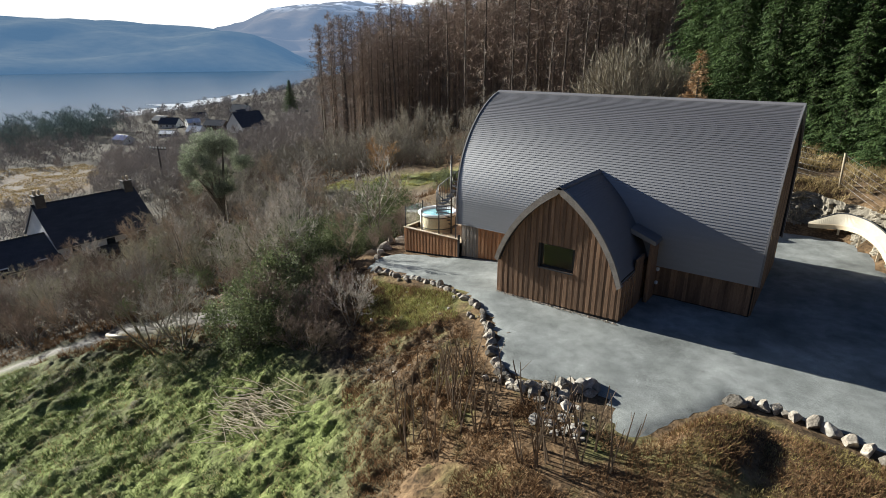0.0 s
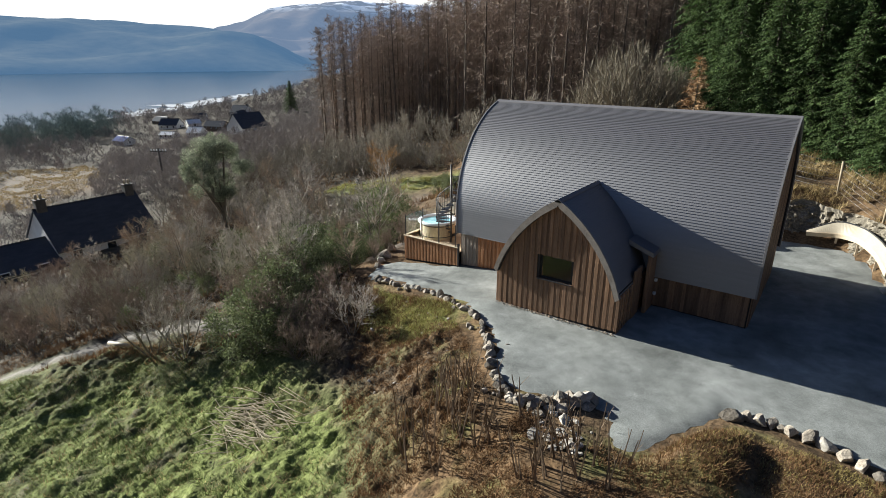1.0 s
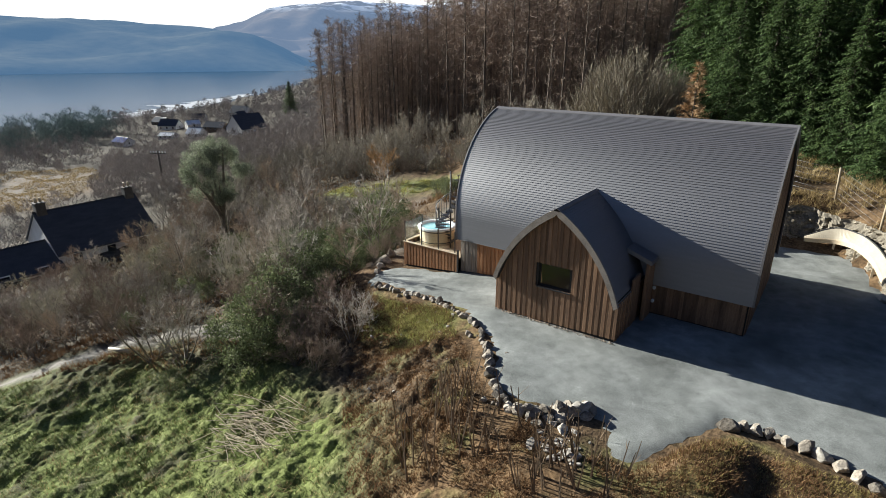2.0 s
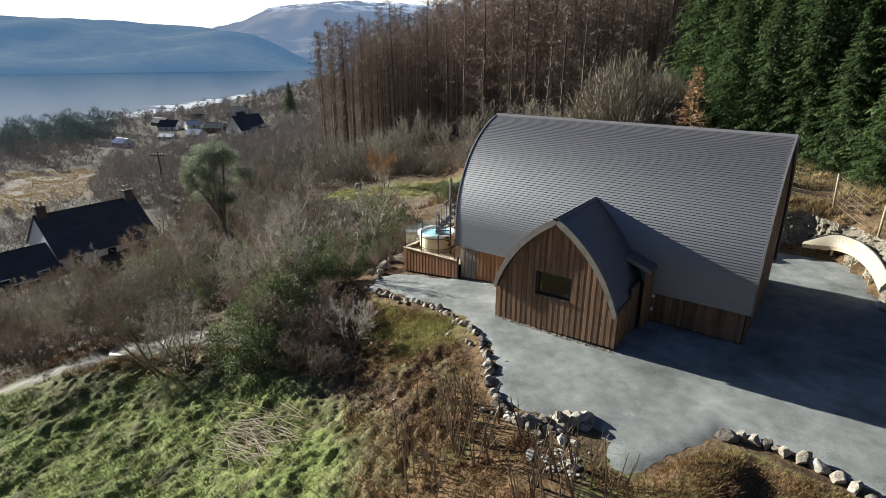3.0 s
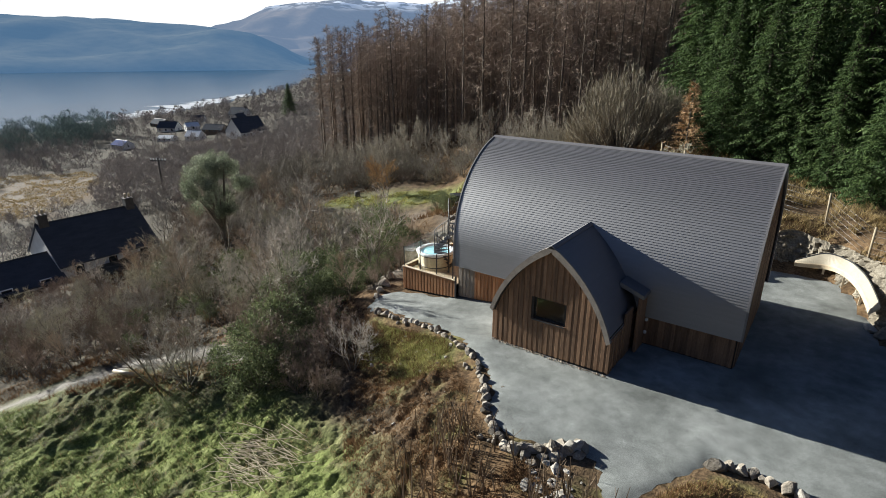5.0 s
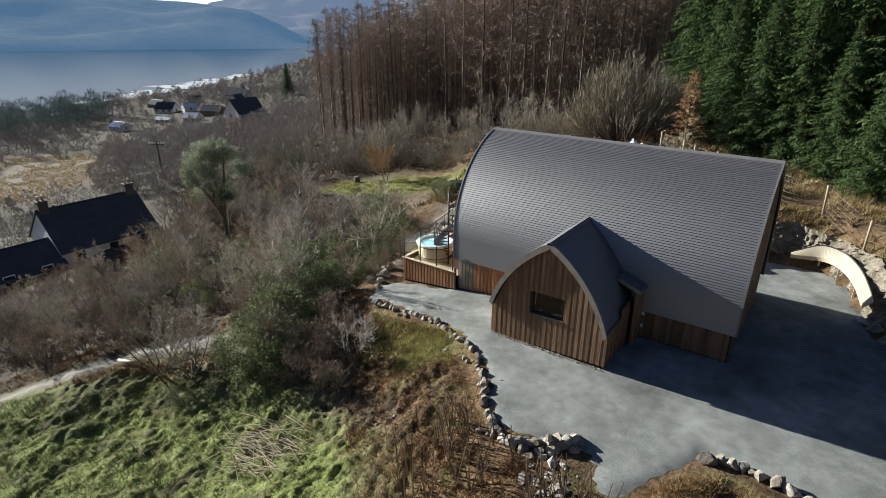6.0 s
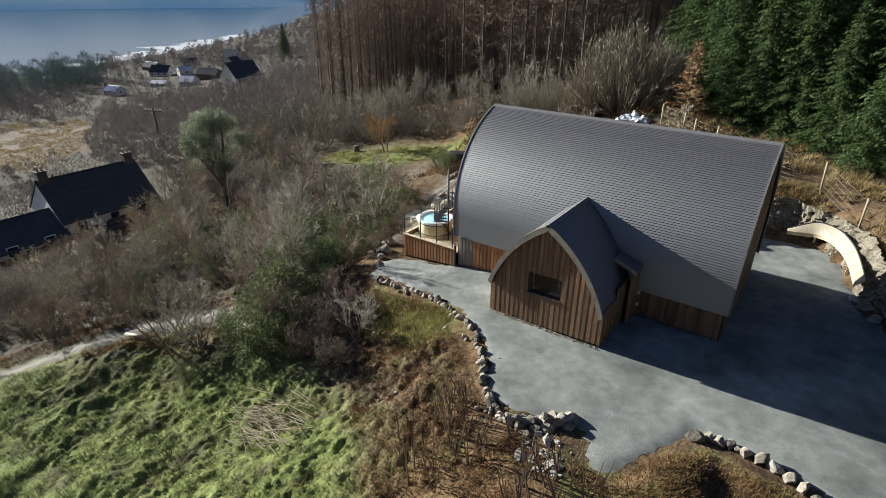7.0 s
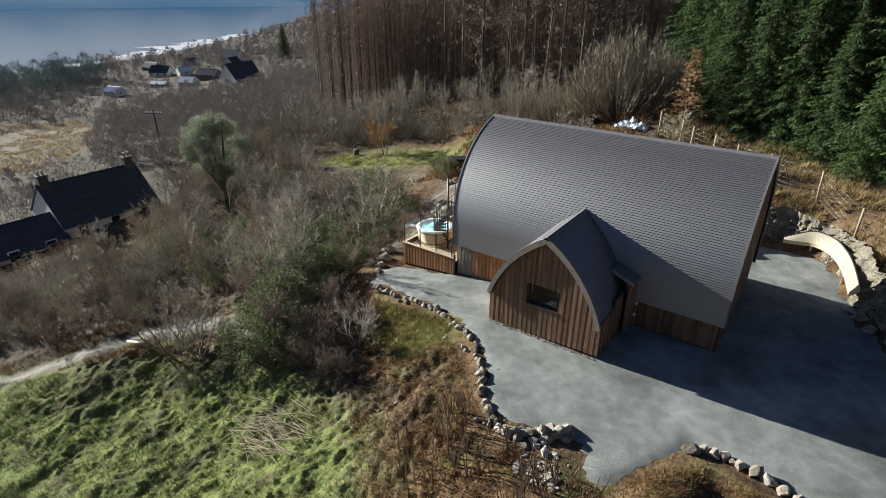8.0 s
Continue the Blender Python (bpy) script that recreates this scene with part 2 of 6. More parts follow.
def land(x, y):
    """The ground's height."""
    x, y = np.asarray(x, float), np.asarray(y, float)
    d = np.where(inside(x, y, INSIDE), 0.0, line_distance(x, y, EDGE))
    fall = -5.4 * (1 - np.exp(-d / 12)) - 10.5 * (1 - np.exp(-np.maximum(0, d - 15) / 80)) - 0.03 * d
    b = np.where(inside(x, y, BANK_IN), line_distance(x, y, BANK), 0.0)
    near = np.exp(-np.maximum(0, -x - 12) / 12.0)
    rise = (2.2 * near + 0.4) * (1 - np.exp(-b / 0.9)) + 0.15 * np.maximum(0, b - 4) + 0.10 * np.maximum(0, b - 25)
    mound = 0.62 * np.exp(-((x + 1.1) ** 2 / 1.7 + (y - 12.2) ** 2 / 2.6)) / (1 + np.exp((x + 0.35) / 0.13)) + 0.5 * np.exp(-((x - 1.4) ** 2 / 5 + (y - 12.3) ** 2 / 2.6)) + 0.25 * np.exp(-((x - 1.0) ** 2 / 30 + (y - 9) ** 2 / 9))
    rough = np.clip(d / 2.2, 0, 1) + np.clip(b / 2, 0, 1)
    tussocky = np.clip((x + 31) / 2, 0, 1) * np.clip((-2.5 - x) / 1.5, 0, 1) * np.clip((y - 3) / 1.0, 0, 1) * np.clip((18 - y) / 1.5, 0, 1) * np.clip((line_distance(x, y, TRACK_LINE) - 0.5) / 1.0, 0, 1)
    bumps = rough * (0.16 * lumps(x, y, 3.0, 3) + 0.10 * lumps(x, y, 1.5, 14) * np.exp(-d / 40) + (0.17 * np.abs(lumps(x, y, 1.0, 15)) + 0.17 * np.abs(lumps(x, y, 0.48, 16))) * np.exp(-d / 30) * tussocky + 0.35 * lumps(x, y, 11, 4)) + np.clip(d / 60, 0, 1) * 1.2 * lumps(x, y, 70, 5)
    in_yard = inside(x, y, YARD)
    z = pad_height(x, y) + fall + rise * np.exp(-d / 60) + mound * np.where(in_yard, 0.0, np.clip(line_distance(x, y, YARD) / 0.7, 0, 1)) + bumps
    z = np.where(in_yard, np.minimum(z, pad_height(x, y)), z)
    far = np.clip((np.hypot(x, y) - 240) / 60, 0, 1) * (x < 0)
    off = line_distance(x, y, SHORE) * np.where(inside(x, y, SHORE + [(3000, 2600), (3000, -200)]), 1, -1)
    shelf = -23.0 + np.where(off > 0, np.minimum(0.045 * off, 3.6 + 0.008 * off), 0.12 * off) + np.clip(off / 30, 0, 1) * 0.8 * lumps(x, y, 40, 6)
    return z * (1 - far) + far * np.where(off < 90, np.minimum(shelf, np.maximum(z, shelf)), np.maximum(z, shelf))


def land_material():
    """Grass, bracken, bare soil and path, mixed by the ground's own zones."""
    m = bpy.data.materials.new("hillside_ground")
    m.use_nodes = True
    n, l = m.node_tree.nodes, m.node_tree.links
    b = n["Principled BSDF"]
    b.inputs["Roughness"].default_value, b.inputs["Specular IOR Level"].default_value = 0.95, 0.15
    co = n.new("ShaderNodeTexCoord")

    def noise_at(scale, detail=6):
        t = n.new("ShaderNodeTexNoise")
        t.inputs["Scale"].default_value, t.inputs["Detail"].default_value = scale, detail
        l.new(co.outputs["Object"], t.inputs["Vector"])
        return t.outputs["Fac"]

    def ramp(fac, *stops):
        r = n.new("ShaderNodeValToRGB")
        while len(r.color_ramp.elements) < len(stops):
            r.color_ramp.elements.new(0.5)
        for e, (p, c) in zip(r.color_ramp.elements, stops):
            e.position, e.color = p, (*c, 1)
        l.new(fac, r.inputs[0])
        return r.outputs[0]

    def mixed(fac, a, c):
        x = n.new("ShaderNodeMix")
        x.data_type = "RGBA"
        l.new(fac, x.inputs[0])
        l.new(a, x.inputs[6])
        l.new(c, x.inputs[7])
        return x.outputs[2]

    zone = n.new("ShaderNodeVertexColor")
    zone.layer_name = "zone"
    sep = n.new("ShaderNodeSeparateColor")
    l.new(zone.outputs[0], sep.inputs[0])
    fine, mid, broad = noise_at(9.0), noise_at(1.7), noise_at(0.35)
    add = n.new("ShaderNodeMath")
    add.operation = "MULTIPLY_ADD"
    add.inputs[1].default_value, add.inputs[2].default_value = 0.5, 0.0
    l.new(fine, add.inputs[0])
    both = n.new("ShaderNodeMath")
    both.operation = "MULTIPLY_ADD"
    both.inputs[1].default_value = 0.5
    l.new(mid, both.inputs[0])
    l.new(add.outputs[0], both.inputs[2])
    tex = both.outputs[0]
    wood = ramp(tex, (0.3, (0.032, 0.027, 0.02)), (0.5, (0.08, 0.067, 0.048)), (0.68, (0.165, 0.138, 0.10)))
    grass = ramp(tex, (0.34, (0.065, 0.06, 0.024)), (0.46, (0.125, 0.15, 0.045)), (0.56, (0.20, 0.235, 0.075)), (0.68, (0.30, 0.31, 0.14)))
    bracken = ramp(tex, (0.34, (0.035, 0.024, 0.013)), (0.48, (0.12, 0.075, 0.04)), (0.66, (0.25, 0.16, 0.085)))
    track = ramp(tex, (0.3, (0.13, 0.118, 0.102)), (0.65, (0.32, 0.295, 0.262)))
    c = mixed(sep.outputs[1], wood, bracken)
    c = mixed(sep.outputs[0], c, grass)
    c = mixed(sep.outputs[2], c, track)
    l.new(c, b.inputs["Base Color"])
    bp = n.new("ShaderNodeBump")
    bp.inputs["Strength"].default_value, bp.inputs["Distance"].default_value = 0.8, 0.12
    l.new(tex, bp.inputs["Height"])
    l.new(bp.outputs[0], b.inputs["Normal"])
    return m


M_LAND = land_material()

# ---- the ground ----
GRASS_ZONE = [(-36, 4.5), (-32.4, 5.7), (-28.8, 7.2), (-26.8, 9.1), (-25.1, 10.8), (-23.3, 11.6), (-18.8, 11.6), (-15.5, 11.8), (-14.4, 11.3), (-12.3, 10.6), (-9.5, 8.4), (-6.5, 3), (-8, -6), (-36, -8)]
MOSS_ZONE = [(-16.2, 16.7), (-11.7, 16.5), (-10.2, 14.9), (-11.6, 13.8), (-14.6, 14.2)]
LAWN_STRIP = [(-51, 42), (-48, 45.6), (-38, 48.2), (-30, 47.4), (-29, 44.6), (-37, 43.8)]
ROCK_SLOPE = [(-16.5, 28), (-18.3, 25), (-18.6, 21.5), (-19.5, 20.5), (-21, 22), (-22, 25.5), (-25, 32), (-28, 38.5), (-26, 40), (-21.5, 35), (-17, 30)]
FIELD_ZONE = [(-158, 40), (-142, 54), (-116, 46), (-102, 32), (-108, 22)]
PALE_PATCH = [(-51, 12), (-45, 13.3), (-44, 14.8), (-50, 14.5)]
TRACK_LINE = [(-40, 0), (-34, 5.2), (-30.6, 8.6), (-28.6, 11.4), (-25.6, 13.4), (-22, 14.6), (-20, 17)]


def soft_zone(x, y, polygon, width):
    d = line_distance(x, y, polygon + polygon[:1]) * np.where(inside(x, y, polygon), 1, -1)
    return np.clip(0.5 + (d + width * 0.6 * lumps(x, y, width * 3, 8)) / width, 0, 1)


def steps(near0, near1, step, far0, far1, grow):
    a = list(np.arange(near0, near1 + step / 2, step))
    s, v = step, near1
    while v < far1:
        s = min(s * grow, 120)
        v += s
        a.append(v)
    s, v, lo = step, near0, []
    while v > far0:
        s = min(s * grow, 120)
        v -= s
        lo.append(v)
    return np.array(lo[::-1] + a)


def build_ground():
    xs, ys = steps(-30, -3, 0.095, -2600, 1500, 1.12), steps(3.5, 17.3, 0.095, -600, 3200, 1.09)
    X, Y = np.meshgrid(xs, ys)
    Z = land(X, Y)
    ny, nx = X.shape
    me = bpy.data.meshes.new("ground")
    idx = np.arange(nx * ny).reshape(ny, nx)
    faces = np.stack([idx[:-1, :-1], idx[:-1, 1:], idx[1:, 1:], idx[1:, :-1]], -1).reshape(-1, 4)
    me.from_pydata(np.stack([X, Y, Z], -1).reshape(-1, 3).tolist(), [], faces.tolist())
    me.materials.append(M_LAND)
    green = soft_zone(X, Y, GRASS_ZONE, 3.0)
    green = np.maximum(green, 0.8 * soft_zone(X, Y, MOSS_ZONE, 0.8) * np.clip(0.85 + 0.8 * lumps(X, Y, 0.9, 38), 0, 1))
    green = np.maximum(green, 0.9 * soft_zone(X, Y, LAWN_STRIP, 1.6))
    brown = np.clip(1.15 - line_distance(X, Y, EDGE) / 7 + 0.35 * lumps(X, Y, 4, 12), 0, 1)
    brown = np.maximum(brown, np.clip(1 - line_distance(X, Y, BANK) / 14, 0, 1))
    brown = np.maximum(brown, np.clip(1.3 - np.hypot(X - 1, Y - 10) / 9, 0, 1))
    brown = np.maximum(brown, 1.6 * soft_zone(X, Y, FIELD_ZONE, 3))
    track = np.clip(1.25 - line_distance(X, Y, TRACK_LINE) / 0.75, 0, 1)
    track = np.maximum(track, 0.4 * soft_zone(X, Y, PALE_PATCH, 1.5) * np.clip(0.8 + 0.7 * lumps(X, Y, 2.5, 37), 0, 1))
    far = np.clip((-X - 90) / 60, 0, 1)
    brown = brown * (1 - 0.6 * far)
    track = np.maximum(track, 0.8 * soft_zone(X, Y, ROCK_SLOPE, 1.5) * np.clip(0.8 + 0.6 * lumps(X, Y, 1.2, 33), 0, 1))
    track = np.maximum(track, 0.6 * np.clip(1.5 - np.hypot((X + 33.5) * 0.6, Y - 39.5) / 2.0, 0, 1))
    track = np.maximum(track, 0.55 * soft_zone(X, Y, FIELD_ZONE, 4) * np.clip(0.75 + 0.6 * lumps(X, Y, 9, 35), 0, 1))
    green = np.maximum(green, 0.7 * np.clip(lumps(X, Y, 1.7, 36) - 0.25, 0, 1) * (np.hypot(X + 6, Y - 11) < 7))
    green = green * np.clip(1.05 + 0.7 * lumps(X, Y, 1.1, 31) + 0.3 * lumps(X, Y, 4.0, 32), 0.15, 1)
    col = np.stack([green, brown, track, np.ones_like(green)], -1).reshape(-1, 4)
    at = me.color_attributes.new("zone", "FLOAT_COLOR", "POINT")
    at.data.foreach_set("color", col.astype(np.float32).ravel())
    me.polygons.foreach_set("use_smooth", [True] * len(me.polygons))
    me.update()
    return tagged(put("ground", me), "rough hillside of green grass, brown bracken and bare soil", "ground", kind="structure")


build_ground()

# ---- gravel yard ----


def build_yard():
    """A sheet a hand's width thick that follows the yard's fall, with an uneven rim."""
    bm = bmesh.new()
    step = 0.3
    xs, ys = np.arange(-19, 18.1, step), np.arange(6.5, 37.6, step)
    X, Y = np.meshgrid(xs, ys)
    sd = line_distance(X, Y, YARD + YARD[:1]) * np.where(inside(X, Y, YARD), 1, -1) + 0.22 * lumps(X, Y, 1.4, 21)
    Z = pad_height(X, Y) + 0.05 + 0.02 * lumps(X, Y, 2.2, 22) + 0.012 * lumps(X, Y, 0.7, 23)
    Z = np.where(sd < 0.3, Z - 0.16 * np.clip((0.3 - sd) / 0.3, 0, 1), Z)
    Z = np.where(sd < 0.0, land(X, Y) - 0.1, Z)
    grid = {}
    for j in range(len(ys)):
        for i in range(len(xs)):
            if sd[j, i] > -0.35:
                grid[i, j] = bm.verts.new((X[j, i], Y[j, i], Z[j, i]))
    for i, j in list(grid):
        q = [grid.get(k) for k in ((i, j), (i + 1, j), (i + 1, j + 1), (i, j + 1))]
        if all(q):
            bm.faces.new(q).smooth = True
    me = bpy.data.meshes.new("road")
    bm.to_mesh(me)
    bm.free()
    me.materials.append(M_GRAVEL)
    tagged(put("road", me), "grey compacted gravel yard and drive with faint tyre marks", "driveway", kind="structure")


build_yard()

# ---- the big arched house ----
HX0, HX1, HRIDGE_Y, HRIDGE_Z = -14.05, -1.5, 24.1, 7.34
HALF = 3.57
half_profile = arc3((0, HRIDGE_Z), (2.5, 5.66), (HALF, 2.4), 28) + [(HALF, 1.42)]
COURSE = 0.102


def shell(name, prof, thick, mat, a, b, axis, centre):
    """Both halves of an arched roof skin, carried from a to b along an axis."""
    outer = [(centre - u, v) for u, v in prof[::-1]] + [(centre + u, v) for u, v in prof[1:]]
    inner = [(centre - max(0.0, u - thick), v - thick * 0.6 * (1 - i / len(prof))) for i, (u, v) in reversed(list(enumerate(prof)))]
    inner += [(centre + max(0.0, u - thick), v - thick * 0.6 * (1 - i / len(prof))) for i, (u, v) in list(enumerate(prof))[1:]]
    k = len(outer)
    pts = outer + inner

    def at(u, v, w):
        return (w, u, v) if axis == "x" else (u, w, v)
    verts = [at(u, v, a) for u, v in pts] + [at(u, v, b) for u, v in pts]
    o = 2 * k
    faces = []
    for i in range(k - 1):
        faces += [(i, i + 1, o + i + 1, o + i), (k + i, o + k + i, o + k + i + 1, k + i + 1), (i, k + i, k + i + 1, i + 1), (o + i, o + i + 1, o + k + i + 1, o + k + i)]
    faces += [(0, o, o + k, k), (k - 1, 2 * k - 1, o + 2 * k - 1, o + k - 1)]
    return mesh_of(name, verts, faces, mat)


def courses(parent, prof, length, start, axis, centre, sides=(-1, 1), step=COURSE):
    """Overlapping shingle courses up an arched roof: each one an object on a shared strip."""
    pts = resample(prof[::-1], step)
    strip = None
    rnd = random.Random(5)
    for (u0, v0), (u1, v1) in zip(pts, pts[1:]):
        for s in sides:
            if strip is None:
                segs = max(2, int(length / 0.9))
                verts, faces = [], []
                for i in range(segs + 1):
                    w = length * i / segs
                    e = 0.0015 * math.sin(i * 2.1) + 0.001 * math.sin(i * 0.7)
                    verts += [(w, 0.0 + e, 0.004), (w, 0.0 + e, 0.03), (w, step * 1.12, 0.008)]
                for i in range(segs):
                    q = 3 * i
                    faces += [(q, q + 3, q + 4, q + 1), (q + 1, q + 4, q + 5, q + 2)]
                faces += [(0, 1, 2), (3 * segs + 2, 3 * segs + 1, 3 * segs)]
                strip = mesh_of("shingle_course", verts, faces, M_SHINGLE)
            d = Vector((u1 - u0, v1 - v0)).normalized()
            du, dv = s * d.x, d.y
            if axis == "x":
                up, along = Vector((0, du, dv)), Vector((1, 0, 0))
                place = Vector((start, centre + s * u0, v0))
            else:
                up, along = Vector((du, 0, dv)), Vector((0, 1, 0))
                place = Vector((centre + s * u0, start, v0))
            out = along.cross(up)
            want = Vector((0, s, 0.3)) if axis == "x" else Vector((s, 0, 0.3))
            if out.dot(want) < 0:
                place = place + along * length
                along = -along
                out = along.cross(up)
            m = Matrix((along, up, out)).transposed().to_4x4()
            m.translation = place + up * rnd.uniform(-0.004, 0.004)
            put("shingle_course", strip, parent, m)


house = thing("arched_house", (HX0, HRIDGE_Y - HALF, 0), "large arched timber house with a curved dark shingle roof", "house")
HOUSE_INV = house.matrix_basis.inverted()


def h(name, me, label="", parent=None):
    """A part of the house, from a mesh in world metres."""
    ob = put(name, me, parent or house, HOUSE_INV if parent is None else None, label)
    return ob


roof = h("roof", shell("roof", half_profile, 0.22, M_DARK, HX0 - 0.12, HX1 + 0.1, "x", HRIDGE_Y), "curved roof of thin dark slate-grey shingle courses")
M_WALLBACK = material("dark_membrane", [(0.02, 0.017, 0.015), (0.04, 0.035, 0.03)], 3, 20, 0.9, 0.1)


def cladding(parent, inv, a, b, fixed, axis, face, bottom, top, mat_of, hole=None, pitch=0.24, seed=1):
    """Upright boards with proud cover boards, each one an object; top(w) and bottom(w) give the ends."""
    rnd = random.Random(seed)
    w = a
    i = 0
    while w < b - 0.03:
        for kind, w0, w1, proud in (("under", w, w + pitch * 0.62, 0.0), ("cover", w + pitch * 0.5, w + pitch * 1.08, 0.026)):
            w0, w1 = max(a, w0), min(b, w1 - rnd.uniform(0, 0.01))
            if w1 - w0 < 0.03:
                continue
            spans = [(bottom, top)]
            if hole and w1 > hole[0] and w0 < hole[1]:
                spans = [(bottom, lambda q: hole[2]), (lambda q: hole[3], top)]
            for lo, hi in spans:
                lo0, lo1, hi0, hi1 = lo(w0), lo(w1), hi(w0), hi(w1)
                if min(hi0 - lo0, hi1 - lo1) < 0.02:
                    continue
                f0, f1 = fixed + face * proud, fixed + face * (proud + 0.024 + rnd.uniform(0, 0.004))
                c = 0.004

                def at(u, v, f):
                    return (u, f, v) if axis == "x" else (f, u, v)
                mid = (w0 + w1) / 2
                verts = [at(w0, lo0, f0), at(w1, lo1, f0), at(w1, hi1, f0), at(w0, hi0, f0),
                         at(w0, lo0, f1 - face * c), at(w0 + c, lo0, f1), at(w1 - c, lo1, f1), at(w1, lo1, f1 - face * c),
                         at(w1, hi1, f1 - face * c), at(w1 - c, hi1, f1), at(w0 + c, hi0, f1), at(w0, hi0, f1 - face * c)]
                faces = [(0, 4, 11, 3), (4, 5, 10, 11), (5, 6, 9, 10), (6, 7, 8, 9), (7, 1, 2, 8), (0, 1, 7, 6, 5, 4), (3, 11, 10, 9, 8, 2)]
                put("board", mesh_of("board", verts, faces, mat_of(mid, rnd)), parent, inv)
        w += pitch
        i += 1


def roof_under(y):
    """The height of the roof's inner side over the house's end walls."""
    u = abs(y - HRIDGE_Y)
    for (u0, v0), (u1, v1) in zip(half_profile, half_profile[1:]):
        if u0 <= u <= u1 and u1 > u0:
            return v0 + (v1 - v0) * (u - u0) / (u1 - u0) - 0.12
    return 1.5


# walls: front, back, and the two arched ends
WALL_U = HALF - 0.16
front_y, back_y = HRIDGE_Y - WALL_U, HRIDGE_Y + WALL_U
front_wall = h("wall", box_mesh("wall", HX0 + 0.05, HX1 - 0.05, front_y, front_y + 0.2, -1.2, 1.75, M_WALLBACK), "front wall of upright cedar boards under the eaves")
back_wall = h("wall", box_mesh("wall", HX0 + 0.05, HX1 - 0.05, back_y - 0.2, back_y, -1.2, 1.75, M_WALLBACK))
end_outline = [(HRIDGE_Y - max(0, u - 0.16), v - 0.1) for u, v in half_profile[::-1]] + [(HRIDGE_Y + max(0, u - 0.16), v - 0.1) for u, v in half_profile[1:]]
end_outline = [(end_outline[0][0], -1.2)] + end_outline + [(end_outline[-1][0], -1.2)]
end_right = h("wall", prism("wall", end_outline, "x", HX1 - 0.2, HX1 - 0.02, M_WALLBACK), "arched end wall of dark timber in shade")
end_left = h("wall", prism("wall", end_outline, "x", HX0 + 0.02, HX0 + 0.2, M_WALLBACK), "arched end wall above the deck")
floor_slab = h("slab", box_mesh("slab", HX0 + 0.1, HX1 - 0.1, front_y + 0.05, back_y - 0.05, -1.2, 0.12, M_WALLBACK))


# Darker cedar beyond the wing, chosen to deepen the shade on that stretch.
def front_mix(x, r):
    return (M_CEDAR_GREY if x < -13.0 and r.random() < 0.85 else M_CEDAR_ORANGE) if x < -9 else M_CEDAR


cladding(front_wall, None, HX0 + 0.06, HX1 - 0.06, front_y - 0.002, "x", -1, lambda x: float(pad_height(x, 0)) + 0.09, lambda x: 1.5, front_mix, pitch=0.21, seed=2)
cladding(end_right, None, front_y + 0.05, back_y - 0.05, HX1 - 0.02, "y", 1, lambda y: 0.17, lambda y: roof_under(y) - 0.02, lambda y, r: M_CEDAR, pitch=0.22, seed=3)
cladding(end_left, None, front_y + 0.05, back_y - 0.05, HX0 + 0.02, "y", -1, lambda y: -0.3, lambda y: roof_under(y) - 0.02, lambda y, r: M_CEDAR, pitch=0.22, seed=4)

# verge trims and ridge cap
for x0, x1 in ((HX0 - 0.17, HX0 - 0.11), (HX1 + 0.09, HX1 + 0.15)):
    for s in (-1, 1):
        outer = [(HRIDGE_Y + s * (u + 0.045 * min(1, u / 0.3)), v + 0.05 * (1 - i / 30)) for i, (u, v) in enumerate(half_profile)]
        inner = [(HRIDGE_Y + s * max(0, u - 0.17), v - 0.16 + 0.1 * i / 30) for i, (u, v) in enumerate(half_profile)]
        h("verge_trim", prism("verge_trim", outer + inner[::-1], "x", x0, x1, M_RIDGE), "grey metal verge trim", )
h("ridge_cap", prism("ridge_cap", [(HRIDGE_Y - 0.2, HRIDGE_Z - 0.055), (HRIDGE_Y - 0.17, HRIDGE_Z + 0.0), (HRIDGE_Y, HRIDGE_Z + 0.075), (HRIDGE_Y + 0.17, HRIDGE_Z), (HRIDGE_Y + 0.2, HRIDGE_Z - 0.055)], "x", HX0 - 0.17, HX1 + 0.15, M_RIDGE), "grey ridge capping")

# ---- the arched entrance wing ----
AX, AY0, AY1, APEX = -7.64, 17.44, 21.4, 4.68
wing_profile = arc3((0, APEX), (1.74, 3.03), (2.46, 1.52), 22)
wing = thing("entrance_wing", (AX, AY0, 0.1), "small pointed-arch wing clad in brown cedar boards", "house wing")
WING_INV = wing.matrix_basis.inverted()


def wpart(name, me, label=""):
    return put(name, me, wing, WING_INV, label)


wing_roof = wpart("roof", shell("roof", wing_profile, 0.16, M_DARK, AY0 - 0.1, AY1, "y", AX), "curved dark shingle roof meeting the larger one")
wing_outline = [(AX - 2.36, -0.3)] + [(AX - max(0, u - 0.08), v - 0.1) for u, v in wing_profile[::-1]] + [(AX + max(0, u - 0.08), v - 0.1) for u, v in wing_profile[1:]] + [(AX + 2.36, -0.3)]
WIN = (-8.27, -6.98, 1.6, 2.53)
gable = wpart("wall", mesh_of("wall", [], [], M_WALLBACK), "pointed gable wall of upright cedar boards")


